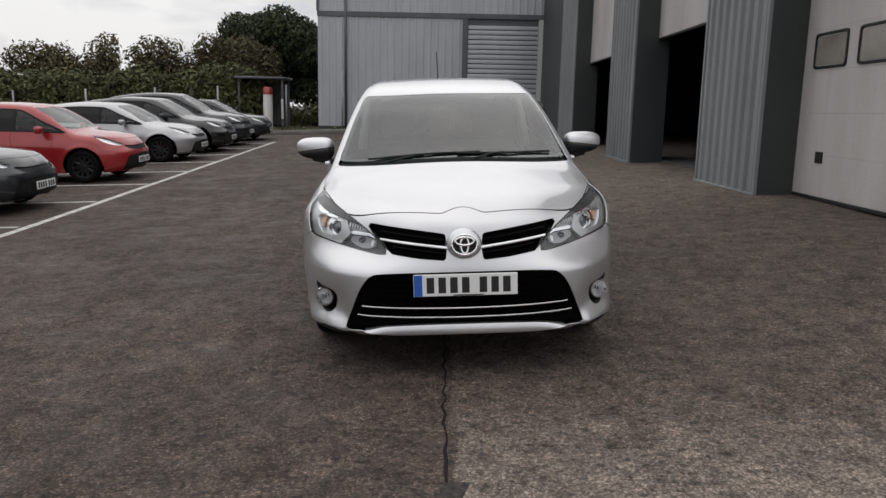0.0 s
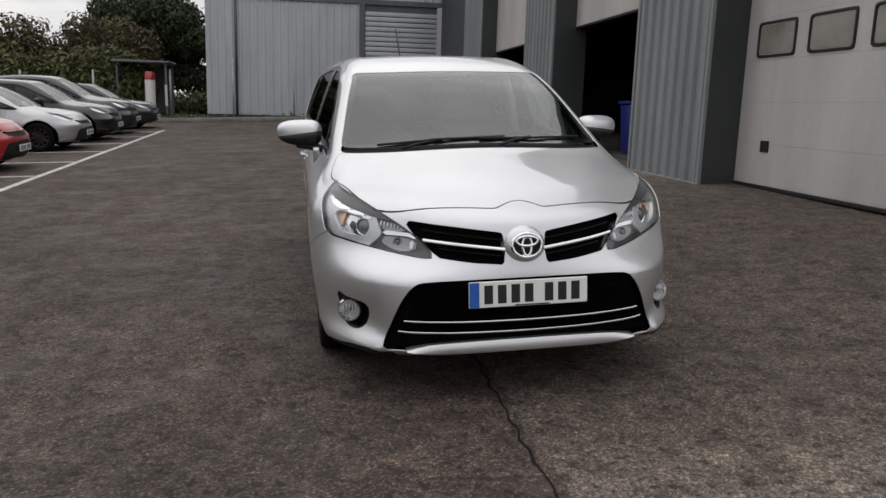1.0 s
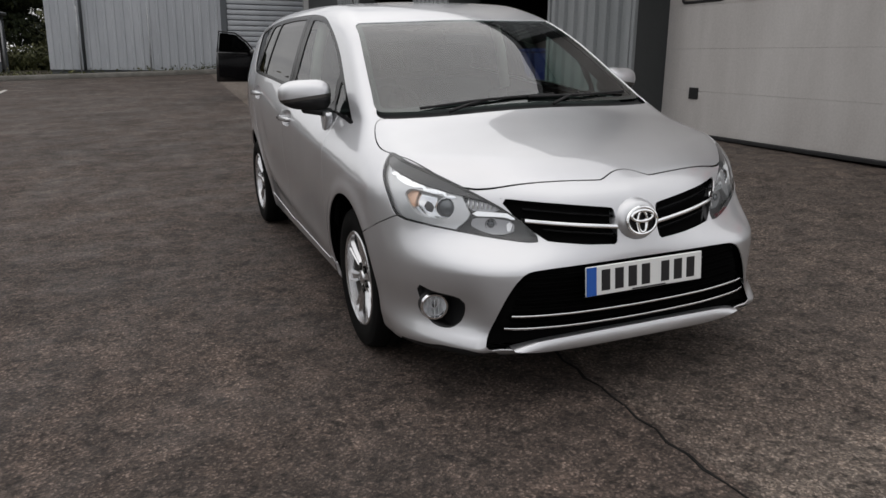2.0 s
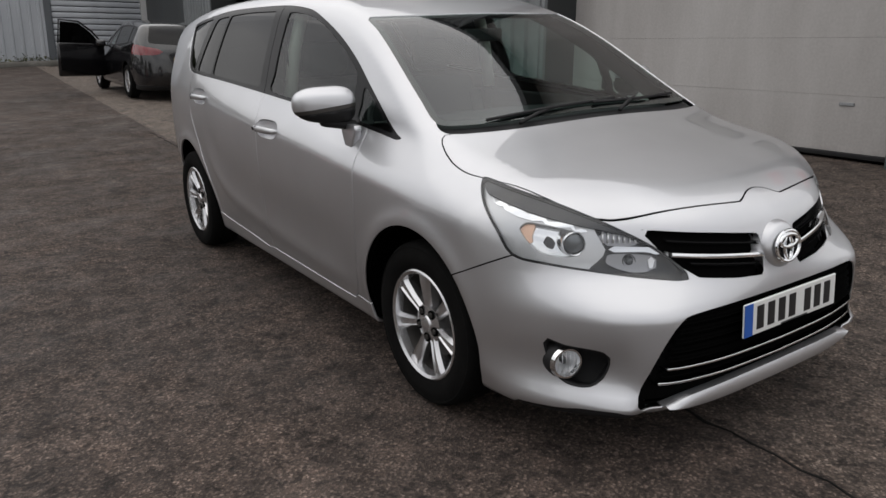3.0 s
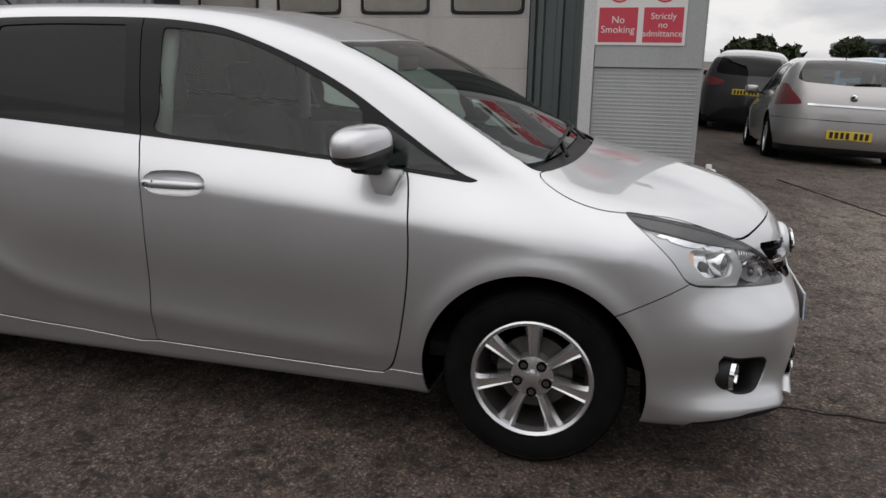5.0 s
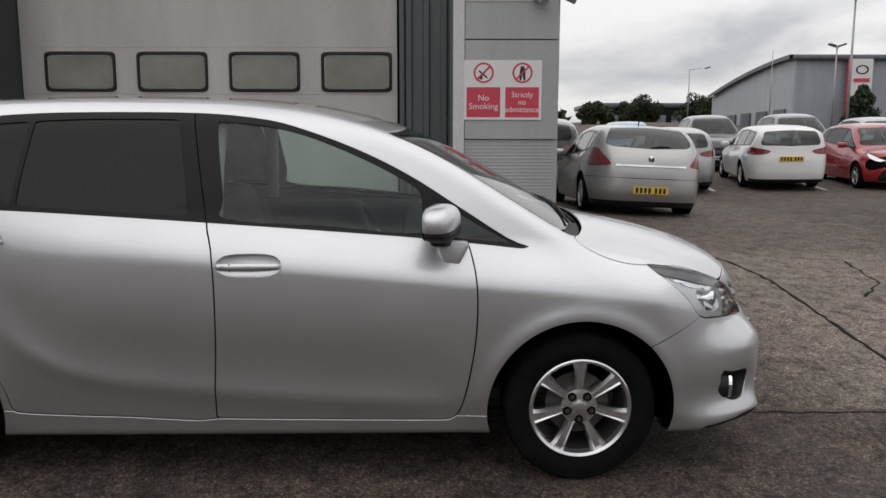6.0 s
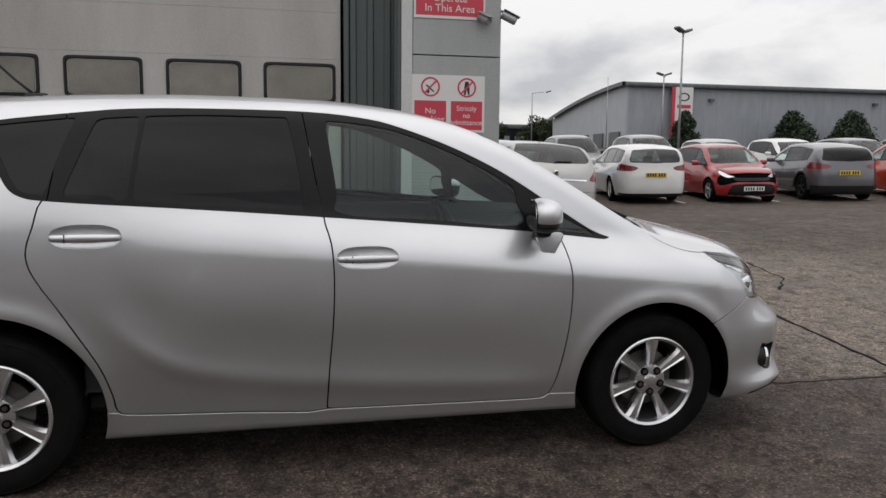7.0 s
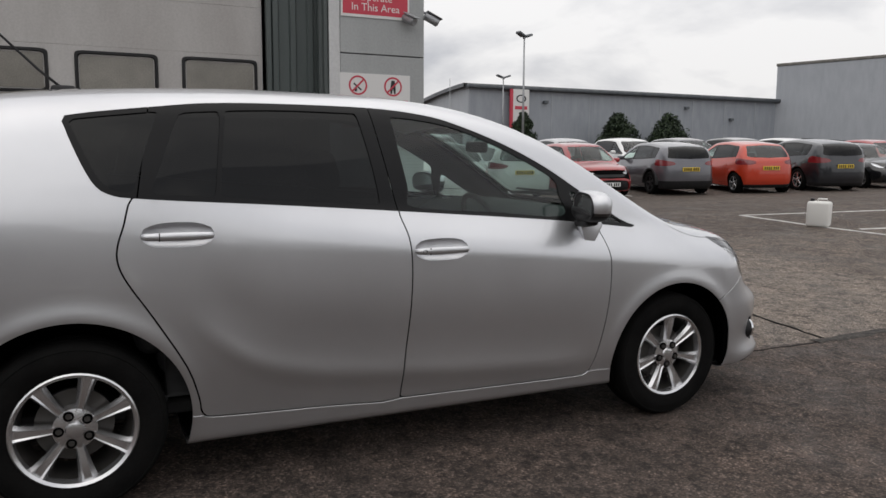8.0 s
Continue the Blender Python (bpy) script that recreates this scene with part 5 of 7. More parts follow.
def car_curves(L, H, W, cowl=0.25, roof=0.46, end=0.84, style="hatch", ground=0.18):
    hw, q = W / 2, H / 1.60
    yc, yr, ye = cowl * L, roof * L, end * L
    sag = {"hatch": (0.22, 0.55), "estate": (0.10, 0.24), "suv": (0.14, 0.36), "saloon": (0.5, 1.0)}[style]
    ins = ((-1.0, 0.085), (-0.75, 0.05), (-0.6, 0.02), (-0.42, 0.0), (-0.28, 0.0), (-0.14, 0.012), (0, 0.04), (0.12, 0.085), (0.25, 0.14), (0.38, 0.205), (0.6, 0.33))
    return dict(
        belt=curve((0, 0.52 * H), (yc, 0.60 * H), (0.6 * L, 0.645 * H), (ye, 0.69 * H), (L, 0.71 * H), soft=0.08),
        plan=curve((0, 0.92 * hw), (0.2 * L, 0.985 * hw), (0.5 * L, hw), (0.82 * L, 0.99 * hw), (L, 0.92 * hw), soft=0.1),
        inset=curve(*((a * q, b * q) for a, b in ins), soft=0.03),
        waist=curve((0.3, 0.03), (yc, 0.05), (0.6 * L, 0.03), (L, 0.0), soft=0.1),
        top=curve((-0.1, 0.45 * H), (0.0, 0.48 * H), (0.05 * L, 0.545 * H), (0.14 * L, 0.60 * H), (yc, 0.645 * H), (yc + 0.35 * (yr - yc), 0.775 * H), (yc + 0.72 * (yr - yc), 0.90 * H), (yr, 0.965 * H), ((yr + ye) / 2, H), (ye, 0.965 * H), (L, 0.86 * H), soft=0.05),
        crown=curve((0, 0.10), (yc, 0.14), (yr, 0.10), (L, 0.10), soft=0.1),
        nose=curve((0.06 * H, 0.22), (0.12 * H, 0.12), (0.17 * H, 0.04), (0.26 * H, 0.01), (0.36 * H, 0.02), (0.44 * H, 0.06), (0.52 * H, 0.16), (0.60 * H, 0.3), (0.8 * H, 0.7), soft=0.02),
        bow_low=curve((0, 0), (0.3, 0.015), (0.5, 0.06), (0.62, 0.13), (0.72, 0.26), (0.8, 0.42), (0.9, 0.7), (1.2, 1.7), soft=0.03),
        bow_up=curve((0, 0), (0.3, 0.04), (0.5, 0.12), (0.62, 0.21), (0.72, 0.33), (0.8, 0.47), (0.9, 0.72), (1.2, 1.7), soft=0.03),
        tail=curve((0.08 * H, L - 0.18), (0.16 * H, L - 0.05), (0.3 * H, L), (0.46 * H, L - 0.01), (0.60 * H, L - 0.05), (0.78 * H, L - sag[0]), (1.0 * H, L - sag[1]), soft=0.03),
        tail_bow=curve((0, 0), (0.4, 0.02), (0.6, 0.06), (0.72, 0.13), (0.8, 0.25), (0.9, 0.5), (1.2, 1.3), soft=0.03),
        round=curve((0, 0.12), (yc, 0.07), (yr, 0.07), (L, 0.12), soft=0.1),
        flare=0.012, bottom=ground, core=(0.24 * L, 0.78 * L, 0.4 * H),
    )


def parked_car(label, colour, m, L=4.1, H=1.48, W=1.75, style="hatch", wheels=0.31, front=0.82, base=2.55, cowl=0.25, roof=0.46, end=0.84, ground=0.18, plate_bars=True, rims=5, rim_mat=None, hurt=False, name="car", fine=0.42, group="parked cars", open_door=False, cladding=False, tail=None):
    """Nose towards -y of its own frame, front at y = 0."""
    car = thing(name, label, "car", m, group)
    c = car_curves(L, H, W, cowl, roof, end, style, ground)
    rear = front + base
    c["arches"] = ((front, wheels, wheels + 0.055), (rear, wheels, wheels + 0.055))
    s = car_skin(c, fine)
    for y, z, r in c["arches"]:
        s = s.drop(lambda v, y=y, z=z, r=r: np.maximum(np.hypot(v[:, 1] - y, v[:, 2] - z) - r, 0.4 - v[:, 0]))
    yc, yr, ye = cowl * L, roof * L, end * L
    B, T = c["belt"], c["top"]
    rim_mat = rim_mat or ALLOY
    # side glass between the belt and the roof rail
    lo = [(y, float(B(y)) + 0.01) for y in np.linspace(yc + 0.02 * L, ye - 0.02, 7)]
    back = L - (0.62 if style == "hatch" else 0.42)
    hi = [(y, float(T(y)) - 0.105 - 0.06 * (y < yr)) for y in np.linspace(min(back, ye + 0.1), yc + 0.12 * L, 9)]
    day = side_of(lo + [(ye + 0.06, float(B(ye)) + 0.05)] + hi, 2, 0.3)
    glazed, s = s.cut(day)
    zs = lambda y: float(T(y))
    scr = top_of([(0, yc + 0.03), (0.4, yc + 0.06), (0.66 * W / 1.75, yc + 0.16), (0.60 * W / 1.75, yr - 0.45), (0.54 * W / 1.75, yr - 0.12), (0.3, yr - 0.16), (-0.3, yr - 0.16), (-0.55, yr - 0.2), (-0.6, yc + 0.2), (-0.4, yc + 0.06)], 3, 0.5 * H)
    screen, s = s.cut(scr)
    behind = lambda poly, n=3: (lambda v, o=rounded(poly, n): np.maximum(within(v[:, [0, 2]], o), (0.8 * L - v[:, 1])))
    rw, s = s.cut(behind(tail["window"] if tail else [(-0.5, 0.70 * H), (0.2, 0.697 * H), (0.58, 0.705 * H), (0.635, 0.715 * H), (0.64, 0.74 * H), (0.57, 0.885 * H), (0.54, 0.908 * H), (0.48, 0.915 * H), (-0.5, 0.922 * H)]))
    lampf, s = s.cut(corner_of([(0.55, 0.455 * H), (0.75, 0.475 * H), (1.0, 0.53 * H), (1.28, 0.575 * H), (1.36, 0.585 * H), (1.26, 0.53 * H), (1.08, 0.475 * H), (0.8, 0.44 * H)], 3, 0.8))
    lampr, s = s.cut(lambda v, o=rounded(tail["lamp"] if tail else [(0.42, 0.60 * H), (0.62, 0.565 * H), (0.95, 0.575 * H), (0.95, 0.70 * H), (0.72, 0.665 * H), (0.5, 0.64 * H)], 3): np.maximum(within(v[:, [0, 2]], o), (L - 0.55 - v[:, 1])))
    mouth, s = s.cut(front_of([(-0.4, 0.32 * H), (0.4, 0.32 * H), (0.55, 0.28 * H), (0.60, 0.16 * H), (0.5, 0.13 * H), (-0.5, 0.13 * H)], 3, 0.4))
    grin, s = s.cut(front_of([(-0.4, 0.435 * H), (0.3, 0.435 * H), (0.48, 0.45 * H), (0.46, 0.41 * H), (0.3, 0.385 * H), (-0.4, 0.385 * H)], 3, 0.4))
    skirt, s = s.cut(lambda v: np.maximum(v[:, 2] - (0.20 if not cladding else 0.30) * H * 0.93, L - 0.55 - v[:, 1]))
    under = s
    s = s.drop(lambda v: np.maximum(np.abs(v[:, 2] - 0.42 * H) - 0.005, L - 0.62 - v[:, 1]))
    s = s.drop(lambda v: np.maximum(np.abs(v[:, 2] - 0.36 * H) - 0.004, np.maximum(v[:, 1] - 0.5, 0.5 - v[:, 0])))
    if hurt:
        gone, s = s.cut(front_of([(-0.3, 0.50 * H), (0.5, 0.50 * H), (0.75, 0.44 * H), (0.75, 0.30 * H), (0.4, 0.36 * H), (-0.3, 0.36 * H)], 3, 0.5))
        gone.whole().part("bare_crash_beam", DARK, car, "broken-open black front end", 0.06, 0)
    yb = 0.515 * L
    edges = [yc + 0.09 * L, yb, min(rear - 0.18, 0.74 * L)]
    doors = []
    for a, b in zip(edges, edges[1:]):
        g = side_of([(a + 0.02, 0.18 * H + 0.04), (b - 0.03, 0.18 * H + 0.04), (b, 0.4 * H), (b + 0.03 * (b < 0.6 * L), 0.72 * H), (a + 0.03, 0.72 * H), (a - 0.01, 0.45 * H)], 2, 0.3)
        d, s = s.cut(g)
        doors.append(d.keep(less(g, 0.006)))
    bonnet = top_of([(0, 0.17), (0.4, 0.24), (0.6, 0.42), (0.66, yc - 0.1), (0.6, yc + 0.02), (0, yc - 0.03), (-0.5, yc - 0.02), (-0.5, 0.26)], 3, 0.40 * H)
    hood, s = s.cut(bonnet)
    hood.keep(less(bonnet, 0.006)).whole().part("bonnet", colour, car)
    under.whole().part("inner_shell", DARK, car, "", 0.03, 0)
    s.whole().part("body_shell", colour, car)
    for d in doors:
        for q in (d, d.mirrored()):
            q.part("door", colour, car)
    screen.whole().part("windscreen", GLASS, car, "clear windscreen", 0.003, 0.004)
    rw.whole().part("rear_window", REAR_GLASS if style != "suv" and colour is not BLACK else TINTED, car, "rear window", 0.003, 0.004)
    for a, b in ((yc, edges[1] - 0.035), (edges[1] + 0.035, edges[2] + 0.12), (edges[2] + 0.17, L)):
        g = glazed.keep(lambda v, a=a, b=b: np.maximum(np.maximum(a - v[:, 1], v[:, 1] - b), within(v[:, 1:], rounded(lo + [(ye + 0.06, float(B(ye)) + 0.05)] + hi, 2)) + 0.03))
        for q in (g, g.mirrored()):
            q.part("side_glass", GLASS if a < yb - 0.5 else TINTED, car, "side window", 0.006, 0.003)
    rest = glazed
    for a, b in ((yc, edges[1] - 0.035), (edges[1] + 0.035, edges[2] + 0.12), (edges[2] + 0.17, L)):
        rest = rest.drop(lambda v, a=a, b=b: np.maximum(np.maximum(a - v[:, 1], v[:, 1] - b), within(v[:, 1:], rounded(lo + [(ye + 0.06, float(B(ye)) + 0.05)] + hi, 2)) + 0.03))
    for q in (rest, rest.mirrored()):
        q.part("window_frame", GLOSS_BLACK, car, "black window frame", 0.002, 0.004)
    for q in (lampf, lampf.mirrored()):
        h = q.part("headlamp", LENS, car, "clear headlamp", 0.002, 0.004)
        q.part("lamp_reflector", REFLECTOR, h, "", 0.035, 0)
    for q in (lampr, lampr.mirrored()):
        q.part("rear_lamp", RED_LENS, car, "red rear lamp", -0.004, 0.01)
    mouth.whole().part("lower_grille", TRIM, car, "black lower grille", 0.02, 0)
    grin.whole().part("upper_grille", TRIM, car, "black upper grille", 0.02, 0)
    skirt.whole().part("rear_skirt", TRIM, car, "black bumper skirt", -0.004, 0.01)
    ny = float(c["nose"](0.27 * H))
    plate(car, WHITE_PLATE, pose(0, ny - 0.012, 0.25 * H), band=False, label="white front number plate with plain bars")
    plate(car, YELLOW_PLATE, pose(0, float(c["tail"](tail["plate"] if tail else 0.5 * H)) + 0.014, (tail["plate"] if tail else 0.50 * H), 0, 0, 180), band=False, label="yellow rear number plate with plain bars")
    for side in (1, -1):
        for y in (front, rear):
            cheap_wheel(car, pose(side * (W / 2 - 0.105), y, wheels, 13 * side, 0, 0 if side > 0 else 180), wheels, wheels * 0.66, rims, rim_mat)
            wheel_well(car, side * W / 1.79, y, wheels, wheels + 0.055)
        b = box(-0.10, 0.10, -0.07, 0.05, -0.065, 0.065, 0.045, 3)
        part("door_mirror", b, colour, car, "door mirror", pose(side * (W / 2 + 0.07), yc + 0.13 * L, 0.66 * H))
        part("mirror_stalk", box(-0.09, 0.03, -0.03, 0.02, -0.02, 0.01, 0.006, 1), TRIM, car, "", pose(side * (W / 2 + 0.0), yc + 0.125 * L, 0.635 * H, 0, 0, 0 if side > 0 else 180))
        if cladding:
            for y in (front, rear):
                b = bmesh.new()
                rows = []
                for a in np.linspace(-5, 185, 20):
                    ca, sa = math.cos(radians(a)), math.sin(radians(a))
                    rows.append([b.verts.new((side * (W / 2 + dx), y + rr * ca, wheels + rr * sa)) for dx, rr in ((-0.06, wheels + 0.045), (0.004, wheels + 0.05), (0.008, wheels + 0.10), (-0.06, wheels + 0.115))])
                for p, q in zip(rows, rows[1:]):
                    for i in range(3):
                        b.faces.new((p[i], p[i + 1], q[i + 1], q[i]))
                bmesh.ops.recalc_face_normals(b, faces=b.faces[:])
                part("arch_cladding", b, TRIM, car, "black arch cladding")
    if tail:
        z0 = 0.55 * H
        b = bmesh.new()
        rows = [[b.verts.new((x, float(c["tail"](z0 + dz)) - float(c["tail_bow"](abs(x))) + d, z0 + dz)) for dz, d in ((-0.016, 0.0), (-0.012, 0.02), (0.012, 0.02), (0.016, 0.0))] for x in np.linspace(-0.52, 0.52, 15)]
        for p, q in zip(rows, rows[1:]):
            for i in range(3):
                b.faces.new((p[i], q[i], q[i + 1], p[i + 1]))
        bmesh.ops.recalc_face_normals(b, faces=b.faces[:])
        part("chrome_strip", smooth(b), CHROME, car, "chrome tailgate strip")
        part("badge", moved(lathe([(0.0, 0.014), (0.04, 0.012), (0.05, 0.0)], 20), pose(0, float(c["tail"](0.615 * H)), 0.615 * H, 0, 0, 90)), CHROME, car, "round chrome badge")
        part("rear_wiper", tube([(0.0, float(c["tail"](0.735 * H)) + 0.01, 0.735 * H), (-0.12, float(c["tail"](0.755 * H)) + 0.015, 0.75 * H), (-0.30, float(c["tail"](0.755 * H)), 0.752 * H)], 0.009, 6), TRIM, car, "black rear wiper")
        part("roof_aerial", tube([(0, ye - 0.25, H * 0.985), (0, ye - 0.21, H + 0.07)], 0.01, 6), TRIM, car)
    seat(car, -0.36, 0.46 * L, 0.22 * H, h=0.5)
    seat(car, 0.36, 0.46 * L, 0.22 * H, h=0.5)
    if open_door:
        x = W / 2
        q = part("open_door", box(-0.04, 0.04, -0.02, 1.05, 0.30, 0.95, 0.03, 2), colour, car, "front door standing open", pose(x, yc + 0.10 * L, 0.0, 0, 0, -62))
        part("door_window_frame", tube([(0, 0.0, 0.94), (0, 0.25, 1.18), (0, 0.55, 1.36), (0, 0.98, 1.38), (0, 1.03, 0.94)], 0.018, 6), TRIM, q)
        part("door_glass", slab([(0.06, 0.94), (0.28, 1.16), (0.56, 1.33), (0.95, 1.35), (1.0, 0.94)], 0.004, Matrix(((0, 0, 1, 0), (1, 0, 0, 0), (0, 1, 0, 0), (0, 0, 0, 1)))), TINTED, q)
        part("door_lining", box(0.03, 0.075, 0.05, 0.98, 0.36, 0.88, 0.02, 1), TRIM, q)
    return car


RED = paint("red_paint", (0.32, 0.012, 0.015), 0.1, 0.3)
ORANGE = paint("orange_red_paint", (0.50, 0.04, 0.012), 0.1, 0.3)
WHITE = paint("white_paint", (0.74, 0.74, 0.73), 0.0, 0.3)
BLACK = paint("black_paint", (0.006, 0.006, 0.007), 0.1, 0.22)
SLATE = paint("dark_slate_paint", (0.018, 0.020, 0.025), 0.3, 0.28)
GREY = paint("mid_grey_paint", (0.13, 0.13, 0.145), 0.5, 0.3)
PALE = paint("pale_silver_paint", (0.42, 0.42, 0.43), 0.85, 0.4)
WARM_SILVER = paint("warm_silver_paint", (0.42, 0.41, 0.405), 0.85, 0.4)
BLUE = paint("light_blue_paint", (0.05, 0.26, 0.50), 0.2, 0.3)

# the row of bays on the far side of the yard: noses towards the yard
east = lambda x, y, turn=0: yard(x, y, 90 + turn)
parked_car("dark grey hatchback nosed up to the bay line", SLATE, east(-5.67, 7.06, 1), 4.26, 1.45, 1.79, rims=10)
parked_car("bright red hatchback with black alloy wheels", RED, east(-5.85, 11.1, 1), 3.95, 1.50, 1.70, wheels=0.30, rims=10, rim_mat=BLACK_ALLOY)
parked_car("silver hatchback in a parking bay", PALE, east(-5.97, 15.3, 1), 4.28, 1.46, 1.76, rims=10, rim_mat=BLACK_ALLOY)
parked_car("black crossover in a parking bay", BLACK, east(-5.97, 18.0, 1), 4.36, 1.56, 1.80, style="suv", wheels=0.34)
parked_car("dark slate sport utility car in a parking bay", SLATE, east(-6.1, 20.55, 1), 4.6, 1.68, 1.85, style="suv", wheels=0.35)
parked_car("dark hatchback at the end of the row", SLATE, east(-6.05, 23.1, 1), 4.2, 1.46, 1.76)

# by the workshop: black hatchback with its door open, tail towards the yard
parked_car("black hatchback by the workshop with a front door open", BLACK, yard(1.27, 17.6, 182.6), 4.3, 1.45, 1.80, rims=5, open_door=True)

# the car park beyond the workshop's corner
away = lambda x, y, L, turn=0: yard(x + L * math.cos(radians(turn)), y + L * math.sin(radians(turn)), 90 + turn)
parked_car("silver three-door hatchback stopped at an angle, tail to the yard", WARM_SILVER, away(7.29, -1.46, 4.25, 1), 4.25, 1.435, 1.75, rims=5, fine=0.7, tail=dict(window=[(-0.5, 1.055), (0.45, 1.055), (0.60, 1.08), (0.64, 1.13), (0.56, 1.30), (0.42, 1.345), (-0.5, 1.345)], lamp=[(0.58, 0.80), (0.70, 0.775), (0.95, 0.775), (0.95, 1.02), (0.76, 1.035), (0.70, 0.95)], plate=0.43))
parked_car("black sport utility car, tail to the yard", BLACK, away(13.55, -0.64, 4.5, -6), 4.5, 1.68, 1.85, style="suv", wheels=0.35)
parked_car("pale silver estate car, tail to the yard", PALE, away(13.12, -3.68, 4.6, -8), 4.6, 1.47, 1.78, style="estate", end=0.9)
parked_car("white estate car with dark rear glass", WHITE, away(13.31, -6.26, 4.55, -10), 4.55, 1.475, 1.76, style="estate", end=0.9, rims=10)
parked_car("red hatchback with its front bumper torn off", RED, yard(12.89, -8.69, -98), 3.95, 1.50, 1.70, wheels=0.30, hurt=True)
parked_car("grey crossover with black lower cladding", GREY, away(12.8, -11.29, 4.16, -12), 4.16, 1.48, 1.75, style="suv", wheels=0.33, cladding=True, rim_mat=TRIM)
parked_car("orange-red hatchback, tail to the yard", ORANGE, away(12.28, -13.74, 3.95, -14), 3.95, 1.50, 1.70, wheels=0.30)
parked_car("dark slate crossover, tail to the yard", SLATE, away(11.84, -16.2, 4.36, -15), 4.36, 1.55, 1.80, style="suv", wheels=0.34)
parked_car("black hatchback facing the yard", BLACK, yard(11.82, -18.76, -104), 4.0, 1.46, 1.70)
parked_car("dark red hatchback at the edge of the car park", RED, yard(13.29, -21.67, -104), 4.0, 1.50, 1.72)
for k, (label, col, style) in enumerate((("light blue hatchback in the second row", BLUE, "hatch"), ("dark slate car in the second row", SLATE, "suv"), ("mid-grey people carrier in the second row", GREY, "suv"), ("silver hatchback in the second row", PALE, "hatch"),
                                         ("white hatchback in the second row", WHITE, "hatch"), ("dark saloon in the second row", SLATE, "estate"), ("black hatchback in the second row", BLACK, "hatch"), ("pale hatchback in the second row", WHITE, "hatch"))):
    parked_car(label, col, yard(19.14 - 0.26 * k, -4.04 - 2.6 * k, -100), 4.2, 1.5 if style != "suv" else 1.66, 1.78, style=style, fine=0.3)


# ---- buildings ----
def cladding_mat(name, dark, light, rough=0.45, metal=0.0):
    m = material(name, light, rough, metal)
    n, l, p = nodes_of(m)
    streak, spot = texture(m, 1.4, 5, 0.6, (1.0, 1.0, 0.25)), texture(m, 45, 3)
    a = steps(m, streak.outputs[0], ((0.3, dark), (0.65, light)))
    b = steps(m, spot.outputs[0], ((0.3, (0.93, 0.93, 0.93)), (0.7, (1.05, 1.05, 1.05))))
    l.new(blend(m, a.outputs[0], b.outputs[0], 1.0), p.inputs["Base Color"])
    relief(m, spot.outputs[0], 0.05, 0.002)
    return m


PANEL_GREY = cladding_mat("grey_wall_panel", (0.30, 0.31, 0.31), (0.37, 0.38, 0.38))
PANEL_PALE = cladding_mat("pale_panel", (0.48, 0.48, 0.48), (0.56, 0.56, 0.56))
RIB_GREY = cladding_mat("grey_ribbed_cladding", (0.175, 0.19, 0.195), (0.24, 0.255, 0.262), 0.6)
RIB_GREY.node_tree.nodes["Principled BSDF"].inputs["Specular IOR Level"].default_value = 0.25
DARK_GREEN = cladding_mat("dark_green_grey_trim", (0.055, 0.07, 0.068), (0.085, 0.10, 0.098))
DOOR_WHITE = cladding_mat("off_white_door", (0.35, 0.33, 0.317), (0.475, 0.46, 0.447), 0.6)
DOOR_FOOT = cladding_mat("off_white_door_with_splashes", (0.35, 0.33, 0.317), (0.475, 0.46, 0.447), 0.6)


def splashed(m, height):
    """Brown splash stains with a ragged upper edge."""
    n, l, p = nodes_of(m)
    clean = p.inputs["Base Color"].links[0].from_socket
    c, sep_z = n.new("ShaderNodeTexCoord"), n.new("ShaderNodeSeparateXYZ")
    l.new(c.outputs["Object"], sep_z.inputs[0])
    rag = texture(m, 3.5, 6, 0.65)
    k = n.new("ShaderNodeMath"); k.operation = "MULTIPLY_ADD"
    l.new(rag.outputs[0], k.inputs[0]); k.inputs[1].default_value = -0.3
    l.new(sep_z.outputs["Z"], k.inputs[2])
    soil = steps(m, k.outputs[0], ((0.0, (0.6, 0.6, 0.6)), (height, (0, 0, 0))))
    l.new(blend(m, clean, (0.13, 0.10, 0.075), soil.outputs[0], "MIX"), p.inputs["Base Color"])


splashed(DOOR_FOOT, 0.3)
END_BLUE = cladding_mat("pale_blue_grey_cladding", (0.38, 0.40, 0.43), (0.46, 0.48, 0.51))
BAND_DARK = cladding_mat("dark_grey_band", (0.07, 0.08, 0.09), (0.11, 0.12, 0.13))
FAR_GREY = cladding_mat("far_grey_cladding", (0.25, 0.27, 0.30), (0.31, 0.33, 0.36))
FAR_PALE = cladding_mat("far_pale_cladding", (0.33, 0.35, 0.38), (0.39, 0.41, 0.44))
# the room's dimness is put into this dark base colour
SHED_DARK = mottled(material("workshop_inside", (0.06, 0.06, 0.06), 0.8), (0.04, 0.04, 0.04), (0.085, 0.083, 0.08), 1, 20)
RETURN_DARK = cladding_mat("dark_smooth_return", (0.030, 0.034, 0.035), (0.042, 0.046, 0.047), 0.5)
WINDOW_GREY = mottled(material("clouded_door_pane", (0.22, 0.205, 0.18), 0.22), (0.17, 0.16, 0.14), (0.26, 0.245, 0.215), 2.5, 90, 0.03, 0.001)
SIGN_WHITE = material("white_sign_board", (0.68, 0.67, 0.66), 0.45)
SIGN_RED = material("red_sign_panel", (0.52, 0.045, 0.075), 0.5)
STEEL = mottled(material("galvanised_steel", (0.34, 0.35, 0.36), 0.5, 0.6), (0.28, 0.29, 0.30), (0.40, 0.41, 0.42), 5, 80)
PLASTIC_WHITE = material("white_plastic", (0.72, 0.71, 0.68), 0.5)
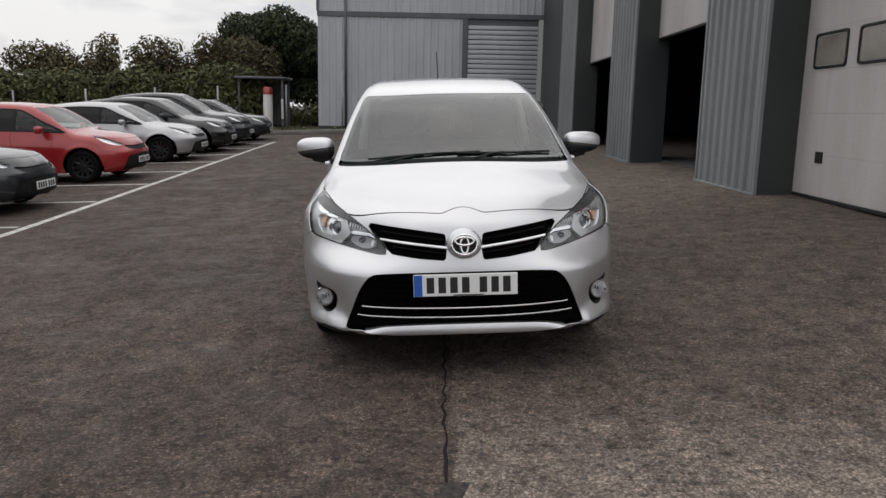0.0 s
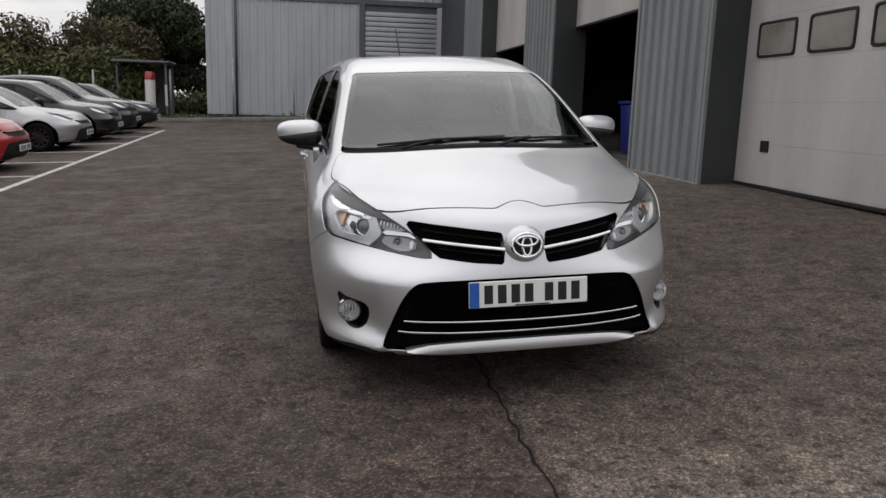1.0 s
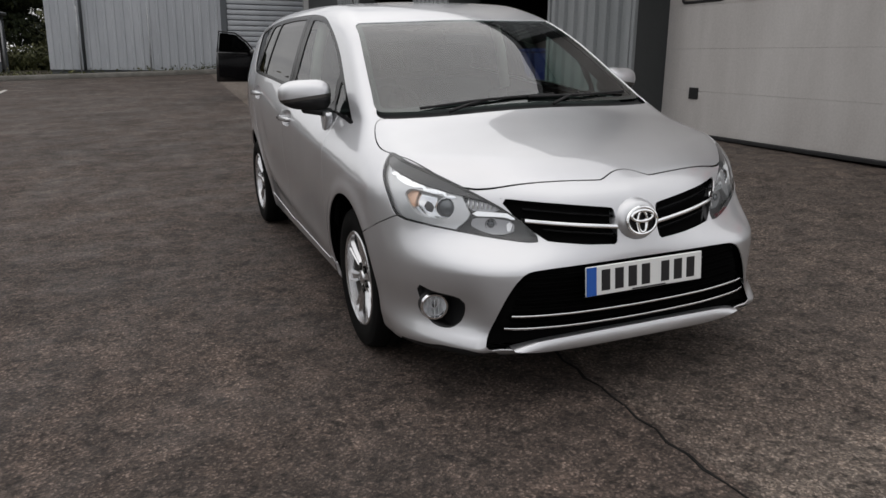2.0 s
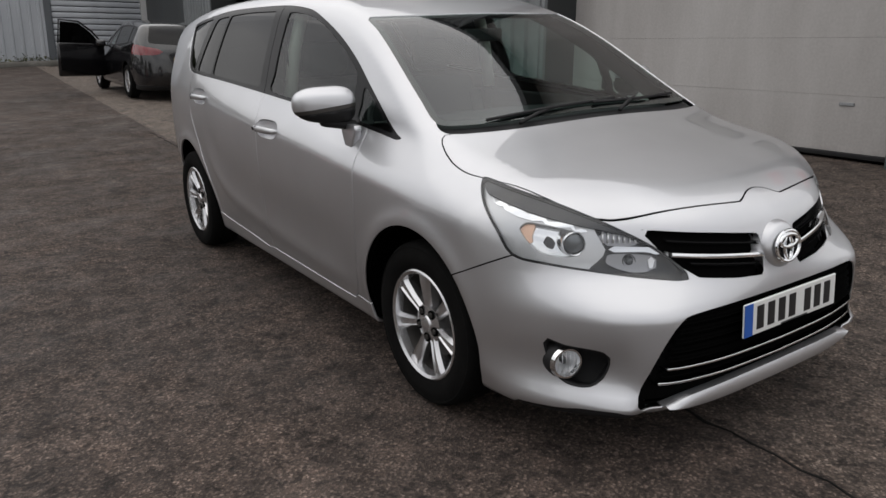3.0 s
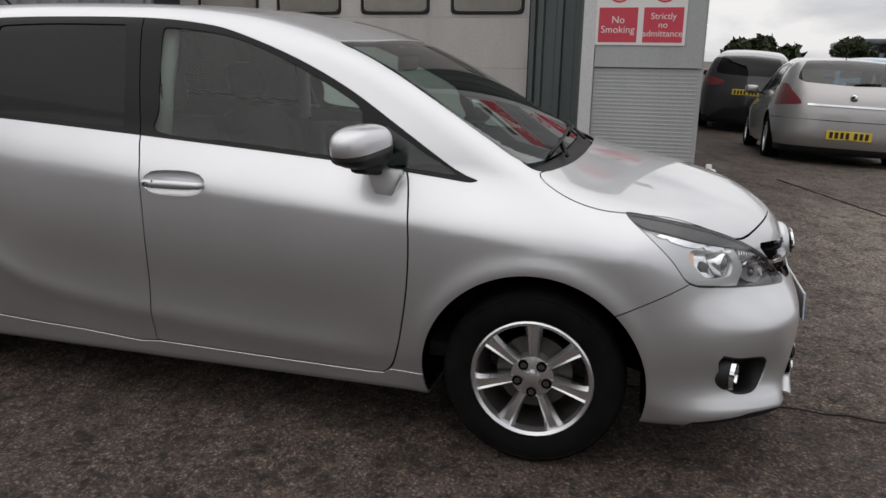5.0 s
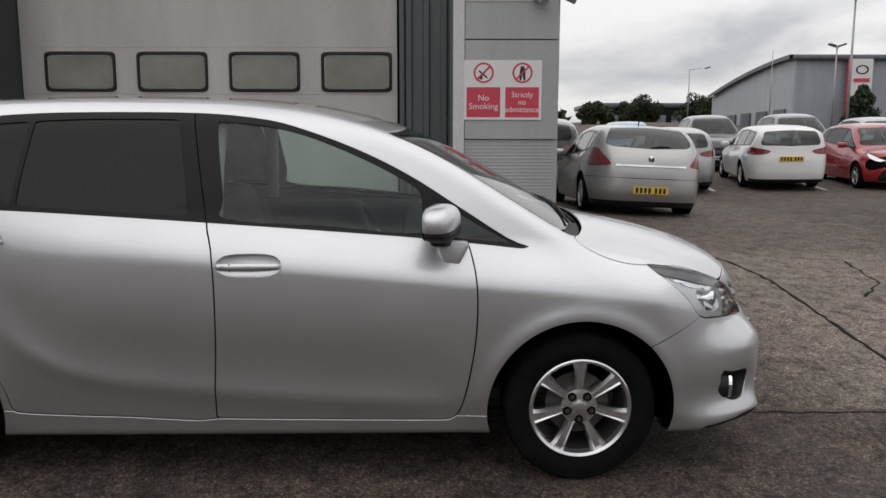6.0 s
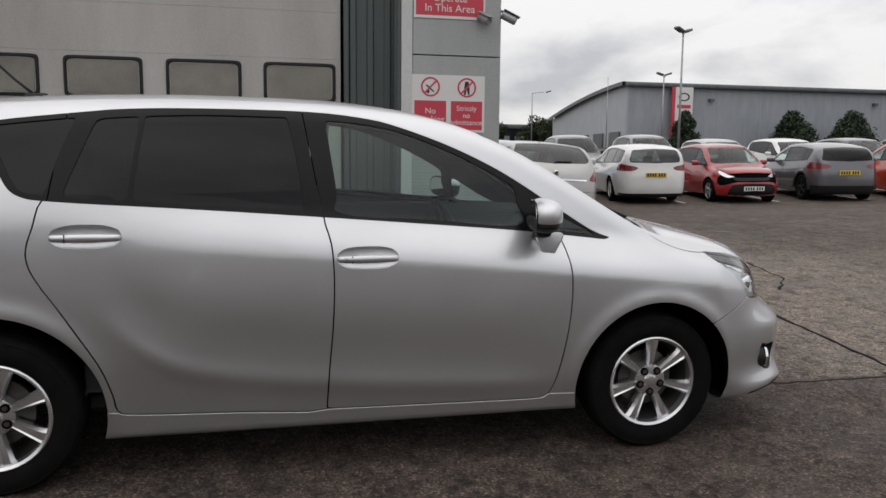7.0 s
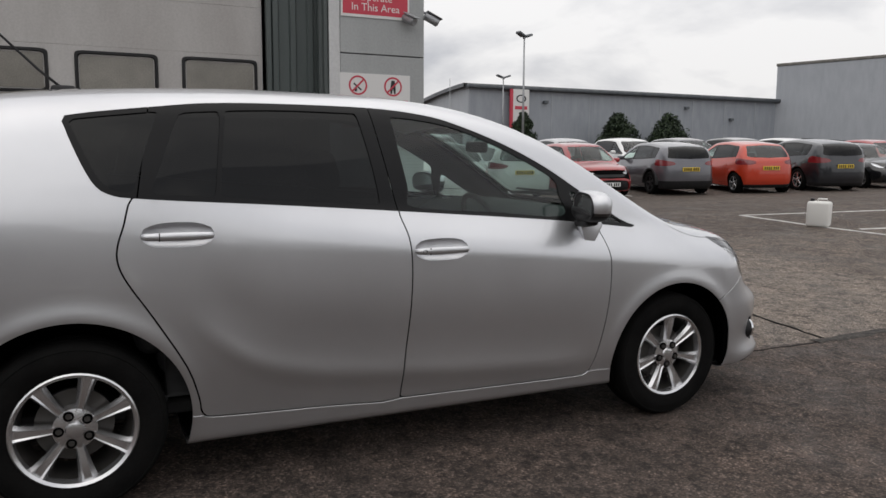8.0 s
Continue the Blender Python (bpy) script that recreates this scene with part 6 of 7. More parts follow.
SACK_BLUE = material("blue_plastic", (0.012, 0.02, 0.16), 0.5)


def ribbed(width, height, pitch=0.2, depth=0.035, flat=0.55, across=True):
    """A sheet in the local y-z plane that faces -x, folded into trapezoid ribs (upright ribs, or level ones)."""
    b = bmesh.new()
    prof = []
    w = width if across else height
    k = max(1, round(w / pitch))
    p = w / k
    for i in range(k):
        s = i * p
        prof += [(s, 0.0), (s + p * flat * 0.5, 0.0), (s + p * (flat * 0.5 + 0.08), -depth), (s + p * (1 - flat * 0.5 + 0.0 - 0.08), -depth), (s + p * (1 - flat * 0.5 + 0.0), 0.0)]
    prof.append((w, 0.0))
    rows = [[b.verts.new((d, s, z) if across else (d, z, s)) for s, d in prof] for z in ((0, height) if across else (0, width))]
    for i in range(len(prof) - 1):
        b.faces.new((rows[0][i], rows[1][i], rows[1][i + 1], rows[0][i + 1]))
    bmesh.ops.recalc_face_normals(b, faces=b.faces[:])
    return b


def writing(parent, text, size, mat, m, name="lettering", align="CENTER"):
    c = bpy.data.curves.new("text", "FONT")
    c.body, c.size, c.align_x, c.align_y, c.extrude, c.space_line = text, size, align, "CENTER", 0.0008, 0.95
    c.resolution_u = 3
    tmp = bpy.data.objects.new("text", c)
    scene.collection.objects.link(tmp)
    me = bpy.data.meshes.new_from_object(tmp)
    bpy.data.objects.remove(tmp)
    me.materials.append(mat)
    ob = new(name, me)
    ob.parent = parent
    ob.matrix_local = m
    return ob


# the workshop's front: x runs into the building, y along the doors, from the outer corner
FACE = pose(3.95, 0.40, 0)
PIERS = ((0.0, 1.06), (5.71, 8.0), (12.45, 14.7), (20.0, 22.8))
TOP, SET = 7.2, 0.425


def structure(name, label, category):
    return thing(name, label, category, FACE, kind="structure")


def corner_pier():
    w = structure("wall_corner", "smooth grey panelled corner pier of the workshop", "wall")
    part("pier_core", box(0.03, 0.9, 0.03, 1.03, -0.6, TOP), BAND_DARK, w)
    low = moved(ribbed(0.94, 1.914, 0.034, 0.0022, 0.5, across=False), Matrix.Translation((0.022, 0.0, -0.5)))
    part("lower_panel", low, PANEL_GREY, w, "grey panel with fine level ribs")
    z = 1.42
    for h in (0.995, 0.995, 0.995, 2.75):
        part("wall_panel", box(0.0, 0.03, 0.0, 0.94, z, z + h - 0.012, 0.004, 1), PANEL_GREY, w, "smooth grey wall panel")
        z += h
    part("corner_flange", box(-0.012, 0.03, 0.945, 1.06, -0.5, TOP, 0.004, 1), PANEL_PALE, w, "pale corner flange")
    for k in range(6):
        part("return_panel", box(0.02, 0.9, -0.012, 0.03, -0.5 + 1.15 * k, 0.64 + 1.15 * k, 0.003, 1), PANEL_GREY, w)
    part("return_cladding", moved(ribbed(SET, TOP + 0.5, 0.19, 0.03), Matrix(((0, 1, 0, 0.0), (-1, 0, 0, 1.06), (0, 0, 1, -0.5), (0, 0, 0, 1)))), DARK_GREEN, w, "dark green-grey return cladding")
    part("jamb", moved(ribbed(0.56, TOP + 0.5, 0.20, 0.03), Matrix.Translation((SET, 1.06, -0.5))), DARK_GREEN, w, "dark green-grey door jamb")
    part("jamb_edge", box(SET - 0.05, SET + 0.03, 1.575, 1.625, -0.5, TOP, 0.004, 1), DARK_GREEN, w)
    return w


def side_pier(u0, u1, k):
    w = structure("wall_pier_%d" % k, "grey ribbed cladding pier between workshop doors", "wall")
    part("front_cladding", moved(ribbed(u1 - u0, TOP - 0.36, 0.27, 0.045, 0.5), Matrix.Translation((0.04, u0, 0.36))), RIB_GREY, w, "grey upright ribbed cladding")
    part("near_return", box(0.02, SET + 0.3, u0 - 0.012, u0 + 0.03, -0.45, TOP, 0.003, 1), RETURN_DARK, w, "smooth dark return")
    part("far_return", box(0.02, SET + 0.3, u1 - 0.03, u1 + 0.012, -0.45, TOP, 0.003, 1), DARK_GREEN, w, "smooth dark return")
    part("corner_trim", box(-0.016, 0.03, u0 - 0.016, u0 + 0.05, 0.31, TOP, 0.004, 1), RIB_GREY, w)
    part("corner_trim", box(-0.016, 0.03, u1 - 0.05, u1 + 0.016, 0.31, TOP, 0.004, 1), RIB_GREY, w)
    part("drip_rail", box(-0.03, 0.06, u0 - 0.01, u1 + 0.01, 0.30, 0.36, 0.004, 1), RIB_GREY, w, "bent drip rail at the foot")
    part("pier_core", box(0.06, SET + 0.25, u0 + 0.03, u1 - 0.03, -0.6, TOP), BAND_DARK, w)
    return w


def sectional_door(u0, u1, bottom, k, windows=True):
    """Level sections, each with faint ribs; one row of framed windows."""
    d = structure("door_%d" % k, "off-white sectional workshop door" + (" pulled down" if bottom < 0.5 else " rolled part way up"), "door")
    x, h = SET + 0.06, 0.495
    z = bottom
    i = 0
    while z < TOP - 0.3:
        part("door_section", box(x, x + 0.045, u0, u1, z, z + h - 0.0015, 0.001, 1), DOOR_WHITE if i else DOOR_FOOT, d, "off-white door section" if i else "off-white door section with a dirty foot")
        z += h
        i += 1
    if windows:
        for a in (1.708, 2.698, 3.688, 4.678):
            part("window_frame", window_ring(x, a, a + 0.765, 1.92, 2.345), TRIM, d, "black rounded window frame")
            part("window_pane", box(x - 0.006, x - 0.002, a + 0.045, a + 0.72, 1.965, 2.30), WINDOW_GREY, d, "clouded grey-beige pane")
        part("vent_cover", box(x - 0.02, x + 0.0, 4.99, 5.15, 0.81, 0.945, 0.006, 1), TRIM, d, "black vent cover")
        part("latch_plate", box(x - 0.012, x, 2.01, 2.15, 0.815, 0.845, 0.004, 1), STEEL, d)
    part("bottom_seal", box(x - 0.01, x + 0.05, u0, u1, bottom - 0.05, bottom - 0.002, 0.01, 1), TRIM, d, "black rubber seal")
    return d


def window_ring(x, y0, y1, z0, z1):
    b = bmesh.new()
    out = [(y0 + (y1 - y0) * (0.5 + 0.5 * math.copysign(abs(math.cos(a)) ** 0.16, math.cos(a))), z0 + (z1 - z0) * (0.5 + 0.5 * math.copysign(abs(math.sin(a)) ** 0.16, math.sin(a)))) for a in np.linspace(0, 2 * math.pi, 41)[:-1]]
    cy, cz = (y0 + y1) / 2, (z0 + z1) / 2
    rings = []
    for dx, ky, kz in ((0.0, 1.0, 1.0), (-0.018, 0.985, 0.97), (-0.02, 0.93, 0.87), (-0.004, 0.91, 0.84)):
        rings.append([b.verts.new((x + dx, cy + (y - cy) * ky, cz + (z - cz) * kz)) for y, z in out])
    for p, q in zip(rings, rings[1:]):
        for i in range(40):
            b.faces.new((p[i], p[(i + 1) % 40], q[(i + 1) % 40], q[i]))
    bmesh.ops.recalc_face_normals(b, faces=b.faces[:])
    return smooth(b, 50)


corner_pier()
for k, (a, b) in enumerate(PIERS[1:]):
    side_pier(a, b, k + 1)
sectional_door(1.655, 5.69, 0.41, 1)
for k, (a, b) in enumerate(((8.015, 12.435), (14.715, 19.985))):
    sectional_door(a, b, 2.95 - 0.04 * k, k + 2, windows=False)
roof = structure("roof", "flat dark roof edge of the workshop", "roof")
part("roof_deck", box(-0.05, 14.0, -0.1, 28.2, TOP + 0.004, TOP + 0.25), BAND_DARK, roof)
inside = structure("workshop_room", "dim workshop inside behind the raised doors", "room")
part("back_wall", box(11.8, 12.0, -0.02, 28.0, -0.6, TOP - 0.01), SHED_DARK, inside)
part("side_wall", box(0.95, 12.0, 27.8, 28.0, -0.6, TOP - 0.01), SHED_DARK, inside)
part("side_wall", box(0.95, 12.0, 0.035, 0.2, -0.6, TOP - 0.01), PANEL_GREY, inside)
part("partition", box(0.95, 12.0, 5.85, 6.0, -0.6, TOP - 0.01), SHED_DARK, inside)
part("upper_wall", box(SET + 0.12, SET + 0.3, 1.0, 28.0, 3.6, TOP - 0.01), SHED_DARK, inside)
part("workshop_floor", box(0.75, 11.8, 6.0, 27.8, 0.0, 0.38), SHED_DARK, inside, "workshop floor in a dark colour for the dim room")
end_close = structure("wall_end", "dark wall that closes the workshop's far end", "wall")
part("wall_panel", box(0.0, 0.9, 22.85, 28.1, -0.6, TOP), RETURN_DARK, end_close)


def bin_blue(u, d, s=1.0):
    t = thing("wheelie_bin", "dark blue plastic bin inside the workshop", "bin", FACE @ pose(d, u, 0.43))
    b = box(-0.3, 0.3, -0.28, 0.28, -0.05, 0.95, 0.04, 2)
    for v in b.verts:
        k = 0.8 + 0.2 * max(0, v.co.z)
        v.co.x *= k; v.co.y *= k
    part("bin_body", b, SACK_BLUE, t)
    part("bin_lid", box(-0.33, 0.33, -0.31, 0.31, 0.95, 1.02, 0.02, 2), SACK_BLUE, t)
    return t


bin_blue(10.6, 1.5)
bin_blue(11.5, 1.6)
bench = thing("work_bench", "dark steel work bench in the dim workshop", "bench", FACE @ pose(5.0, 10.4, 0.38))
part("bench_top", box(-0.4, 0.4, -1.0, 1.0, 0.84, 0.90, 0.01, 1), STEEL, bench)
for x in (-0.34, 0.34):
    for y in (-0.92, 0.92):
        part("leg", box(x - 0.03, x + 0.03, y - 0.03, y + 0.03, 0.0, 0.84), BAND_DARK, bench)


def safety_sign(y0, y1, z0, z1, kind):
    """A board on the corner pier."""
    s = thing("safety_sign", {"double": "white and red double sign: no smoking, strictly no admittance", "upper": "red and white notice sign above the double sign"}[kind], "sign", FACE @ pose(-0.004, 0, 0), group="pier signs")
    part("board", box(-0.006, 0.0, y0, y1, z0, z1, 0.001, 1), SIGN_WHITE, s, "white sign board")
    # facing -x: reading direction runs towards -y
    face = lambda y, z, d=0.0075: Matrix(((0, 0, -1, -d), (-1, 0, 0, y), (0, 1, 0, z), (0, 0, 0, 1)))
    if kind == "double":
        mid = (y0 + y1) / 2
        for c, text in ((mid + (y1 - mid) / 2, "No\nSmoking"), (mid - (mid - y0) / 2, "Strictly\nno\nadmittance")):
            w = (y1 - y0) / 2 * 0.87
            p = part("red_panel", box(-0.0072, -0.006, c - w / 2, c + w / 2, z0 + 0.025, z0 + 0.325), SIGN_RED, s, "red panel with white words")
            writing(p, text, 0.088 if "No" in text else 0.078, SIGN_WHITE, face(c, z0 + 0.175))
            ring = bmesh.new()
            vs = [[ring.verts.new((-0.0072, c + r * math.cos(a), z1 - 0.125 + r * math.sin(a))) for r in (0.083, 0.102)] for a in np.linspace(0, 2 * math.pi, 41)[:-1]]
            for i in range(40):
                q = vs[(i + 1) % 40]
                ring.faces.new((vs[i][0], vs[i][1], q[1], q[0]))
            bmesh.ops.recalc_face_normals(ring, faces=ring.faces[:])
            if ring.faces[:][0].normal.x > 0:
                bmesh.ops.reverse_faces(ring, faces=ring.faces[:])
            part("prohibition_ring", ring, SIGN_RED, s, "red prohibition ring")
            part("prohibition_bar", moved(box(-0.0092, -0.0082, -0.088, 0.088, -0.009, 0.009), Matrix.Translation((0, c, z1 - 0.125)) @ pose(0, 0, 0, -45 if "No" in text else -45)), SIGN_RED, s)
            if "No" in text:
                part("pictogram", moved(box(-0.0080, -0.0070, -0.055, 0.055, -0.008, 0.008), Matrix.Translation((0, c + 0.005, z1 - 0.14)) @ pose(0, 0, 0, 40)), INK, s, "plain black pictogram bar")
                part("pictogram", moved(box(-0.0080, -0.0070, -0.014, 0.014, -0.02, 0.02), Matrix.Translation((0, c + 0.025, z1 - 0.17))), INK, s)
            else:
                part("pictogram", slab([(0.018, 0.07), (-0.018, 0.07), (-0.03, 0.0), (-0.03, -0.07), (-0.012, -0.07), (0, -0.01), (0.012, -0.07), (0.03, -0.07), (0.03, 0.0)], 0.001, Matrix(((0, 0, -1, -0.007), (-1, 0, 0, c), (0, 1, 0, z1 - 0.13), (0, 0, 0, 1)))), INK, s, "plain black pictogram shape")
    else:
        p = part("red_panel", box(-0.0072, -0.006, y0 + 0.02, y1 - 0.02, z0 + 0.03, z0 + 0.34), SIGN_RED, s, "red panel with white words")
        writing(p, "Operate\nIn This Area", 0.108, SIGN_WHITE, face((y0 + y1) / 2, z0 + 0.155))
        part("maker_bar", box(-0.0072, -0.006, y0 + 0.1, y1 - 0.1, z0 + 0.42, z0 + 0.52), INK, s)
    return s


safety_sign(0.163, 0.947, 1.615, 2.207, "double")
safety_sign(0.17, 0.93, 2.785, 3.42, "upper")


def cctv(m):
    c = thing("security_camera", "small grey security camera on a wall bracket", "camera", m, group="wall cameras")
    part("bracket", tube([(0, 0, 0.06), (-0.05, 0, 0.05), (-0.09, 0, 0.0)], 0.014, 8), STEEL, c)
    part("housing", moved(lathe([(0.0, -0.10), (0.04, -0.10), (0.045, -0.09), (0.045, 0.06), (0.035, 0.07), (0.0, 0.06)], 18), pose(-0.10, 0, -0.02, 0, 25, 205)), STEEL, c)
    part("sun_hood", moved(box(-0.10, 0.09, -0.05, 0.05, 0.045, 0.055, 0.004, 1), pose(-0.10, 0, -0.02, 0, 25, 205)), STEEL, c)
    return c


cctv(FACE @ pose(0.0, 0.19, 2.80))
cctv(FACE @ pose(0.05, -0.02, 2.84, 0, 0, 60))
can = thing("plastic_container", "small white plastic container at the pier's foot", "container", FACE @ pose(-0.02, -0.14, level(3.93, 0.26)))
part("can_body", box(-0.09, 0.09, -0.07, 0.07, 0.0, 0.26, 0.03, 3), PLASTIC_WHITE, can)
part("can_cap", moved(lathe([(0.0, 0.03), (0.025, 0.03), (0.027, -0.02)], 16), pose(0, 0, 0.275, 0, -90)), PLASTIC_WHITE, can)


def end_building():
    """The clad shed that closes the yard."""
    z0 = -0.25
    w = thing("wall_north", "pale blue-grey ribbed shed wall with dark bands", "wall", Matrix.Translation((-0.5, 28.7, 0.907)), kind="structure")
    turn = Matrix(((0, 1, 0, 0), (1, 0, 0, 0), (0, 0, 1, 0), (0, 0, 0, 1)))       # a ribbed sheet turned to face -y
    def sheet(x0, x1, za, zb, mat=END_BLUE, pitch=0.30):
        b = ribbed(x1 - x0, zb - za, pitch, 0.03, 0.6)
        b.transform(turn)
        bmesh.ops.reverse_faces(b, faces=b.faces[:])
        return moved(b, Matrix.Translation((x0, 0, za)))
    part("cladding", sheet(-4.85, -3.72, z0, 4.22), END_BLUE, w, "pale blue-grey upright cladding")
    part("cladding", sheet(-3.66, 1.14, z0, 4.22), END_BLUE, w, "pale blue-grey upright cladding")
    part("cladding", sheet(-4.85, 4.5, 4.42, 7.6), END_BLUE, w, "pale blue-grey upper cladding")
    part("downpipe", tube([(-3.69, -0.06, z0), (-3.69, -0.06, 7.6)], 0.055, 10), BAND_DARK, w, "dark downpipe")
    part("band", box(-4.87, 4.5, -0.06, 0.04, 4.22, 4.42, 0.006, 1), BAND_DARK, w, "dark level band")
    part("corner_trim", box(-4.90, -4.80, -0.05, 0.05, 4.42, 7.6, 0.004, 1), BAND_DARK, w)
    part("jamb", box(1.14, 1.36, -0.07, 0.05, z0 - 0.3, 4.22, 0.006, 1), BAND_DARK, w, "dark door post")
    part("jamb", box(4.28, 4.5, -0.07, 0.05, z0 - 0.3, 4.22, 0.006, 1), PANEL_PALE, w)
    shutter = part("roller_shutter", box(1.37, 4.27, 0.03, 0.05, z0 - 0.3, 4.2), BAND_DARK, w, "pale grey roller shutter")
    for k in range(23):
        z = z0 - 0.25 + 0.195 * k
        slat = box(1.37, 4.27, -0.03, 0.028, z, z + 0.165, 0.02, 2)
        part("shutter_slat", slat, END_BLUE, shutter)
    # a set-back dark box stands in for the shade under the cladding
    part("gap_shade", box(-4.6, 1.1, 0.15, 0.6, -1.4, z0 + 0.02), SHED_DARK, w, "dark box standing in for the shaded gap under the cladding")
    part("wall_core", box(-4.84, 9.0, 0.06, 12.0, -1.3, 7.62), BAND_DARK, w)
    for x in (-1.45, -3.8):
        part("guard_post", tube([(x, -0.35, -0.9), (x, -0.35, 1.95)], 0.03, 8), STEEL, w, "thin steel post")
    part("side_wall", box(4.5, 9.0, 0.02, 0.06, -1.3, 7.6), BAND_DARK, w)
    return w


end_building()
kerb = tagged(part("kerb", box(-16, 1.0, 26.0, 26.15, 0.33, 0.55, 0.02, 1), KERB), "weathered concrete kerb along the verge", "kerb", kind="structure")
kerb.matrix_world = SLOPE
verge = bmesh.new()
rows = [[verge.verts.new((x, y, lie(x, y) + 0.05 + 0.03 * noise.noise((x, y, 3)))) for x in np.linspace(-40, 1.0, 60)] for y in np.linspace(26.15, 33.0, 12)]
for p, q in zip(rows, rows[1:]):
    for i in range(59):
        verge.faces.new((p[i], p[i + 1], q[i + 1], q[i]))
verge = tagged(part("verge", smooth(verge), VERGE), "brown soil verge with low weeds", "verge", kind="structure")
verge.matrix_world = SLOPE


# the buildings beyond the car park stand a little lower than the workshop
PARK = pose(-0.02, -0.02, -0.42, 0, 0, -0.33)


def far_building():
    """The long grey showroom with a low arched roof."""
    b = thing("showroom_building", "long grey clad showroom with a low arched roof", "building", PARK)
    part("long_wall", box(70.0, 70.4, -76.0, -31.3, 2.2, 9.75), FAR_GREY, b, "grey clad long wall")
    for k in range(8):
        y = -36.5 - 5.0 * k
        part("wall_joint", box(69.96, 70.0, y - 0.04, y + 0.04, 2.2, 9.6), FAR_PALE, b)
    part("roof_gutter", box(69.4, 70.6, -76.0, -31.0, 9.7, 10.15, 0.08, 1), BAND_DARK, b, "dark eaves gutter")
    gable = bmesh.new()
    xs = np.linspace(70.2, 97, 14)
    tops = [10.0 - 2.2 * ((x - 70.2) / 26.8) ** 1.7 for x in xs]
    lo = [gable.verts.new((x, -31.3 - (x - 70) * 0.05, 2.2)) for x in xs]
    hi = [gable.verts.new((x, -31.3 - (x - 70) * 0.05, z)) for x, z in zip(xs, tops)]
    for i in range(13):
        gable.faces.new((lo[i], lo[i + 1], hi[i + 1], hi[i]))
    part("gable_wall", gable, FAR_PALE, b, "paler end wall")
    cap = bmesh.new()
    r0 = [[cap.verts.new((x, -31.0 - (x - 70) * 0.05 + dy, z + dz)) for x, z in zip(xs, tops)] for dy, dz in ((0.3, -0.15), (0.3, 0.25), (-40.0, 0.25))]
    for p, q in zip(r0, r0[1:]):
        for i in range(13):
            cap.faces.new((p[i], p[i + 1], q[i + 1], q[i]))
    part("roof", cap, BAND_DARK, b, "dark arched roof")
    for k in range(5):
        x = 71.8 + 5.0 * k
        part("window", box(x, x + 2.6, -31.35 - (x - 70) * 0.05 + 0.02, -31.1 - (x - 70) * 0.05, 3.4, 5.2), BAND_DARK, b, "dark end window")
    for y, z in ((-40.6, 8.4), (-60.4, 8.4), (-67.5, 7.2)):
        part("wall_lamp", box(69.6, 70.0, y - 0.25, y + 0.25, z, z + 0.3), BAND_DARK, b, "dark wall lamp")
    return b


far_building()
ban = thing("banner_sign", "tall white banner board with a red edge on the showroom wall", "sign", PARK)
part("board", box(69.3, 69.45, -38.2, -36.2, 5.0, 9.75), SIGN_WHITE, ban)
part("red_edge", box(69.25, 69.45, -36.2, -35.85, 4.4, 9.75), SIGN_RED, ban, "red edge")
part("emblem", moved(lathe([(0.45, 0.0), (0.62, 0.0)], 24), pose(69.28, -37.2, 8.75) @ Matrix.Diagonal((1, 1, 0.7, 1))), TRIM, ban, "plain oval emblem")
part("word_bar", box(69.26, 69.3, -37.95, -36.45, 7.6, 7.95), SIGN_RED, ban)


def far_building_two():
    b = thing("warehouse_building", "tall plain grey warehouse at the end of the car park", "building", PARK @ pose(70.0, -75.0, 0, 0, 0, -157))
    part("wall", box(0.0, 42.0, 0.0, 0.4, 1.5, 14.4), FAR_PALE, b, "plain grey cladding")
    for k in range(13):
        z = 2.4 + 0.95 * k
        part("wall_joint", box(0.0, 42.0, 0.4, 0.43, z, z + 0.03), FAR_GREY, b)
    part("parapet", box(-0.1, 42.1, -0.1, 0.55, 14.3, 14.65, 0.04, 1), KERB, b, "weathered parapet edge")
    part("recess", box(9.5, 24.0, 0.38, 0.46, 5.6, 8.6), BAND_DARK, b, "dark framed recess")
    part("recess_panel", box(10.2, 23.4, 0.44, 0.5, 5.6, 8.0), FAR_PALE, b)
    part("notice", box(1.5, 2.9, 0.42, 0.48, 6.6, 7.3), SIGN_WHITE, b, "white and red notice")
    part("notice_foot", box(1.5, 2.9, 0.42, 0.48, 5.8, 6.6), SIGN_RED, b)
    part("wall_lamp", box(4.4, 5.2, 0.4, 0.8, 8.2, 8.6), BAND_DARK, b)
    return b


far_building_two()
scr_mat = pane("mesh_screen", (0.55, 0.55, 0.52), 0.02, 0.4)
fence = thing("mesh_fence", "grey mesh screen fence beyond the parked cars", "fence", pose(55.0, -63.6, level(55, -63.6), 0, 0, -75))
for k in range(7):
    part("fence_post", tube([(3.2 * k, 0, 0), (3.2 * k, 0, 2.2)], 0.05, 8), STEEL, fence)
    if k < 6:
        part("fence_panel", box(3.2 * k + 0.06, 3.2 * k + 3.14, -0.01, 0.01, 0.1, 2.15), scr_mat, fence, "translucent grey mesh panel")
low = thing("depot_building", "low dark blue-grey depot on the skyline", "building", PARK @ Matrix.Translation((0, 0, -0.45)))
part("wall", box(125, 126, -52, -22, 3.0, 8.2), SLATE, low)
part("roof", box(124.5, 140, -52.5, -21.5, 8.2, 9.0, 0.1, 1), BAND_DARK, low)
for k in range(9):
    part("window", box(124.9, 125.05, -50.5 + 3.2 * k, -48.3 + 3.2 * k, 4.2, 7.0), FAR_GREY, low)


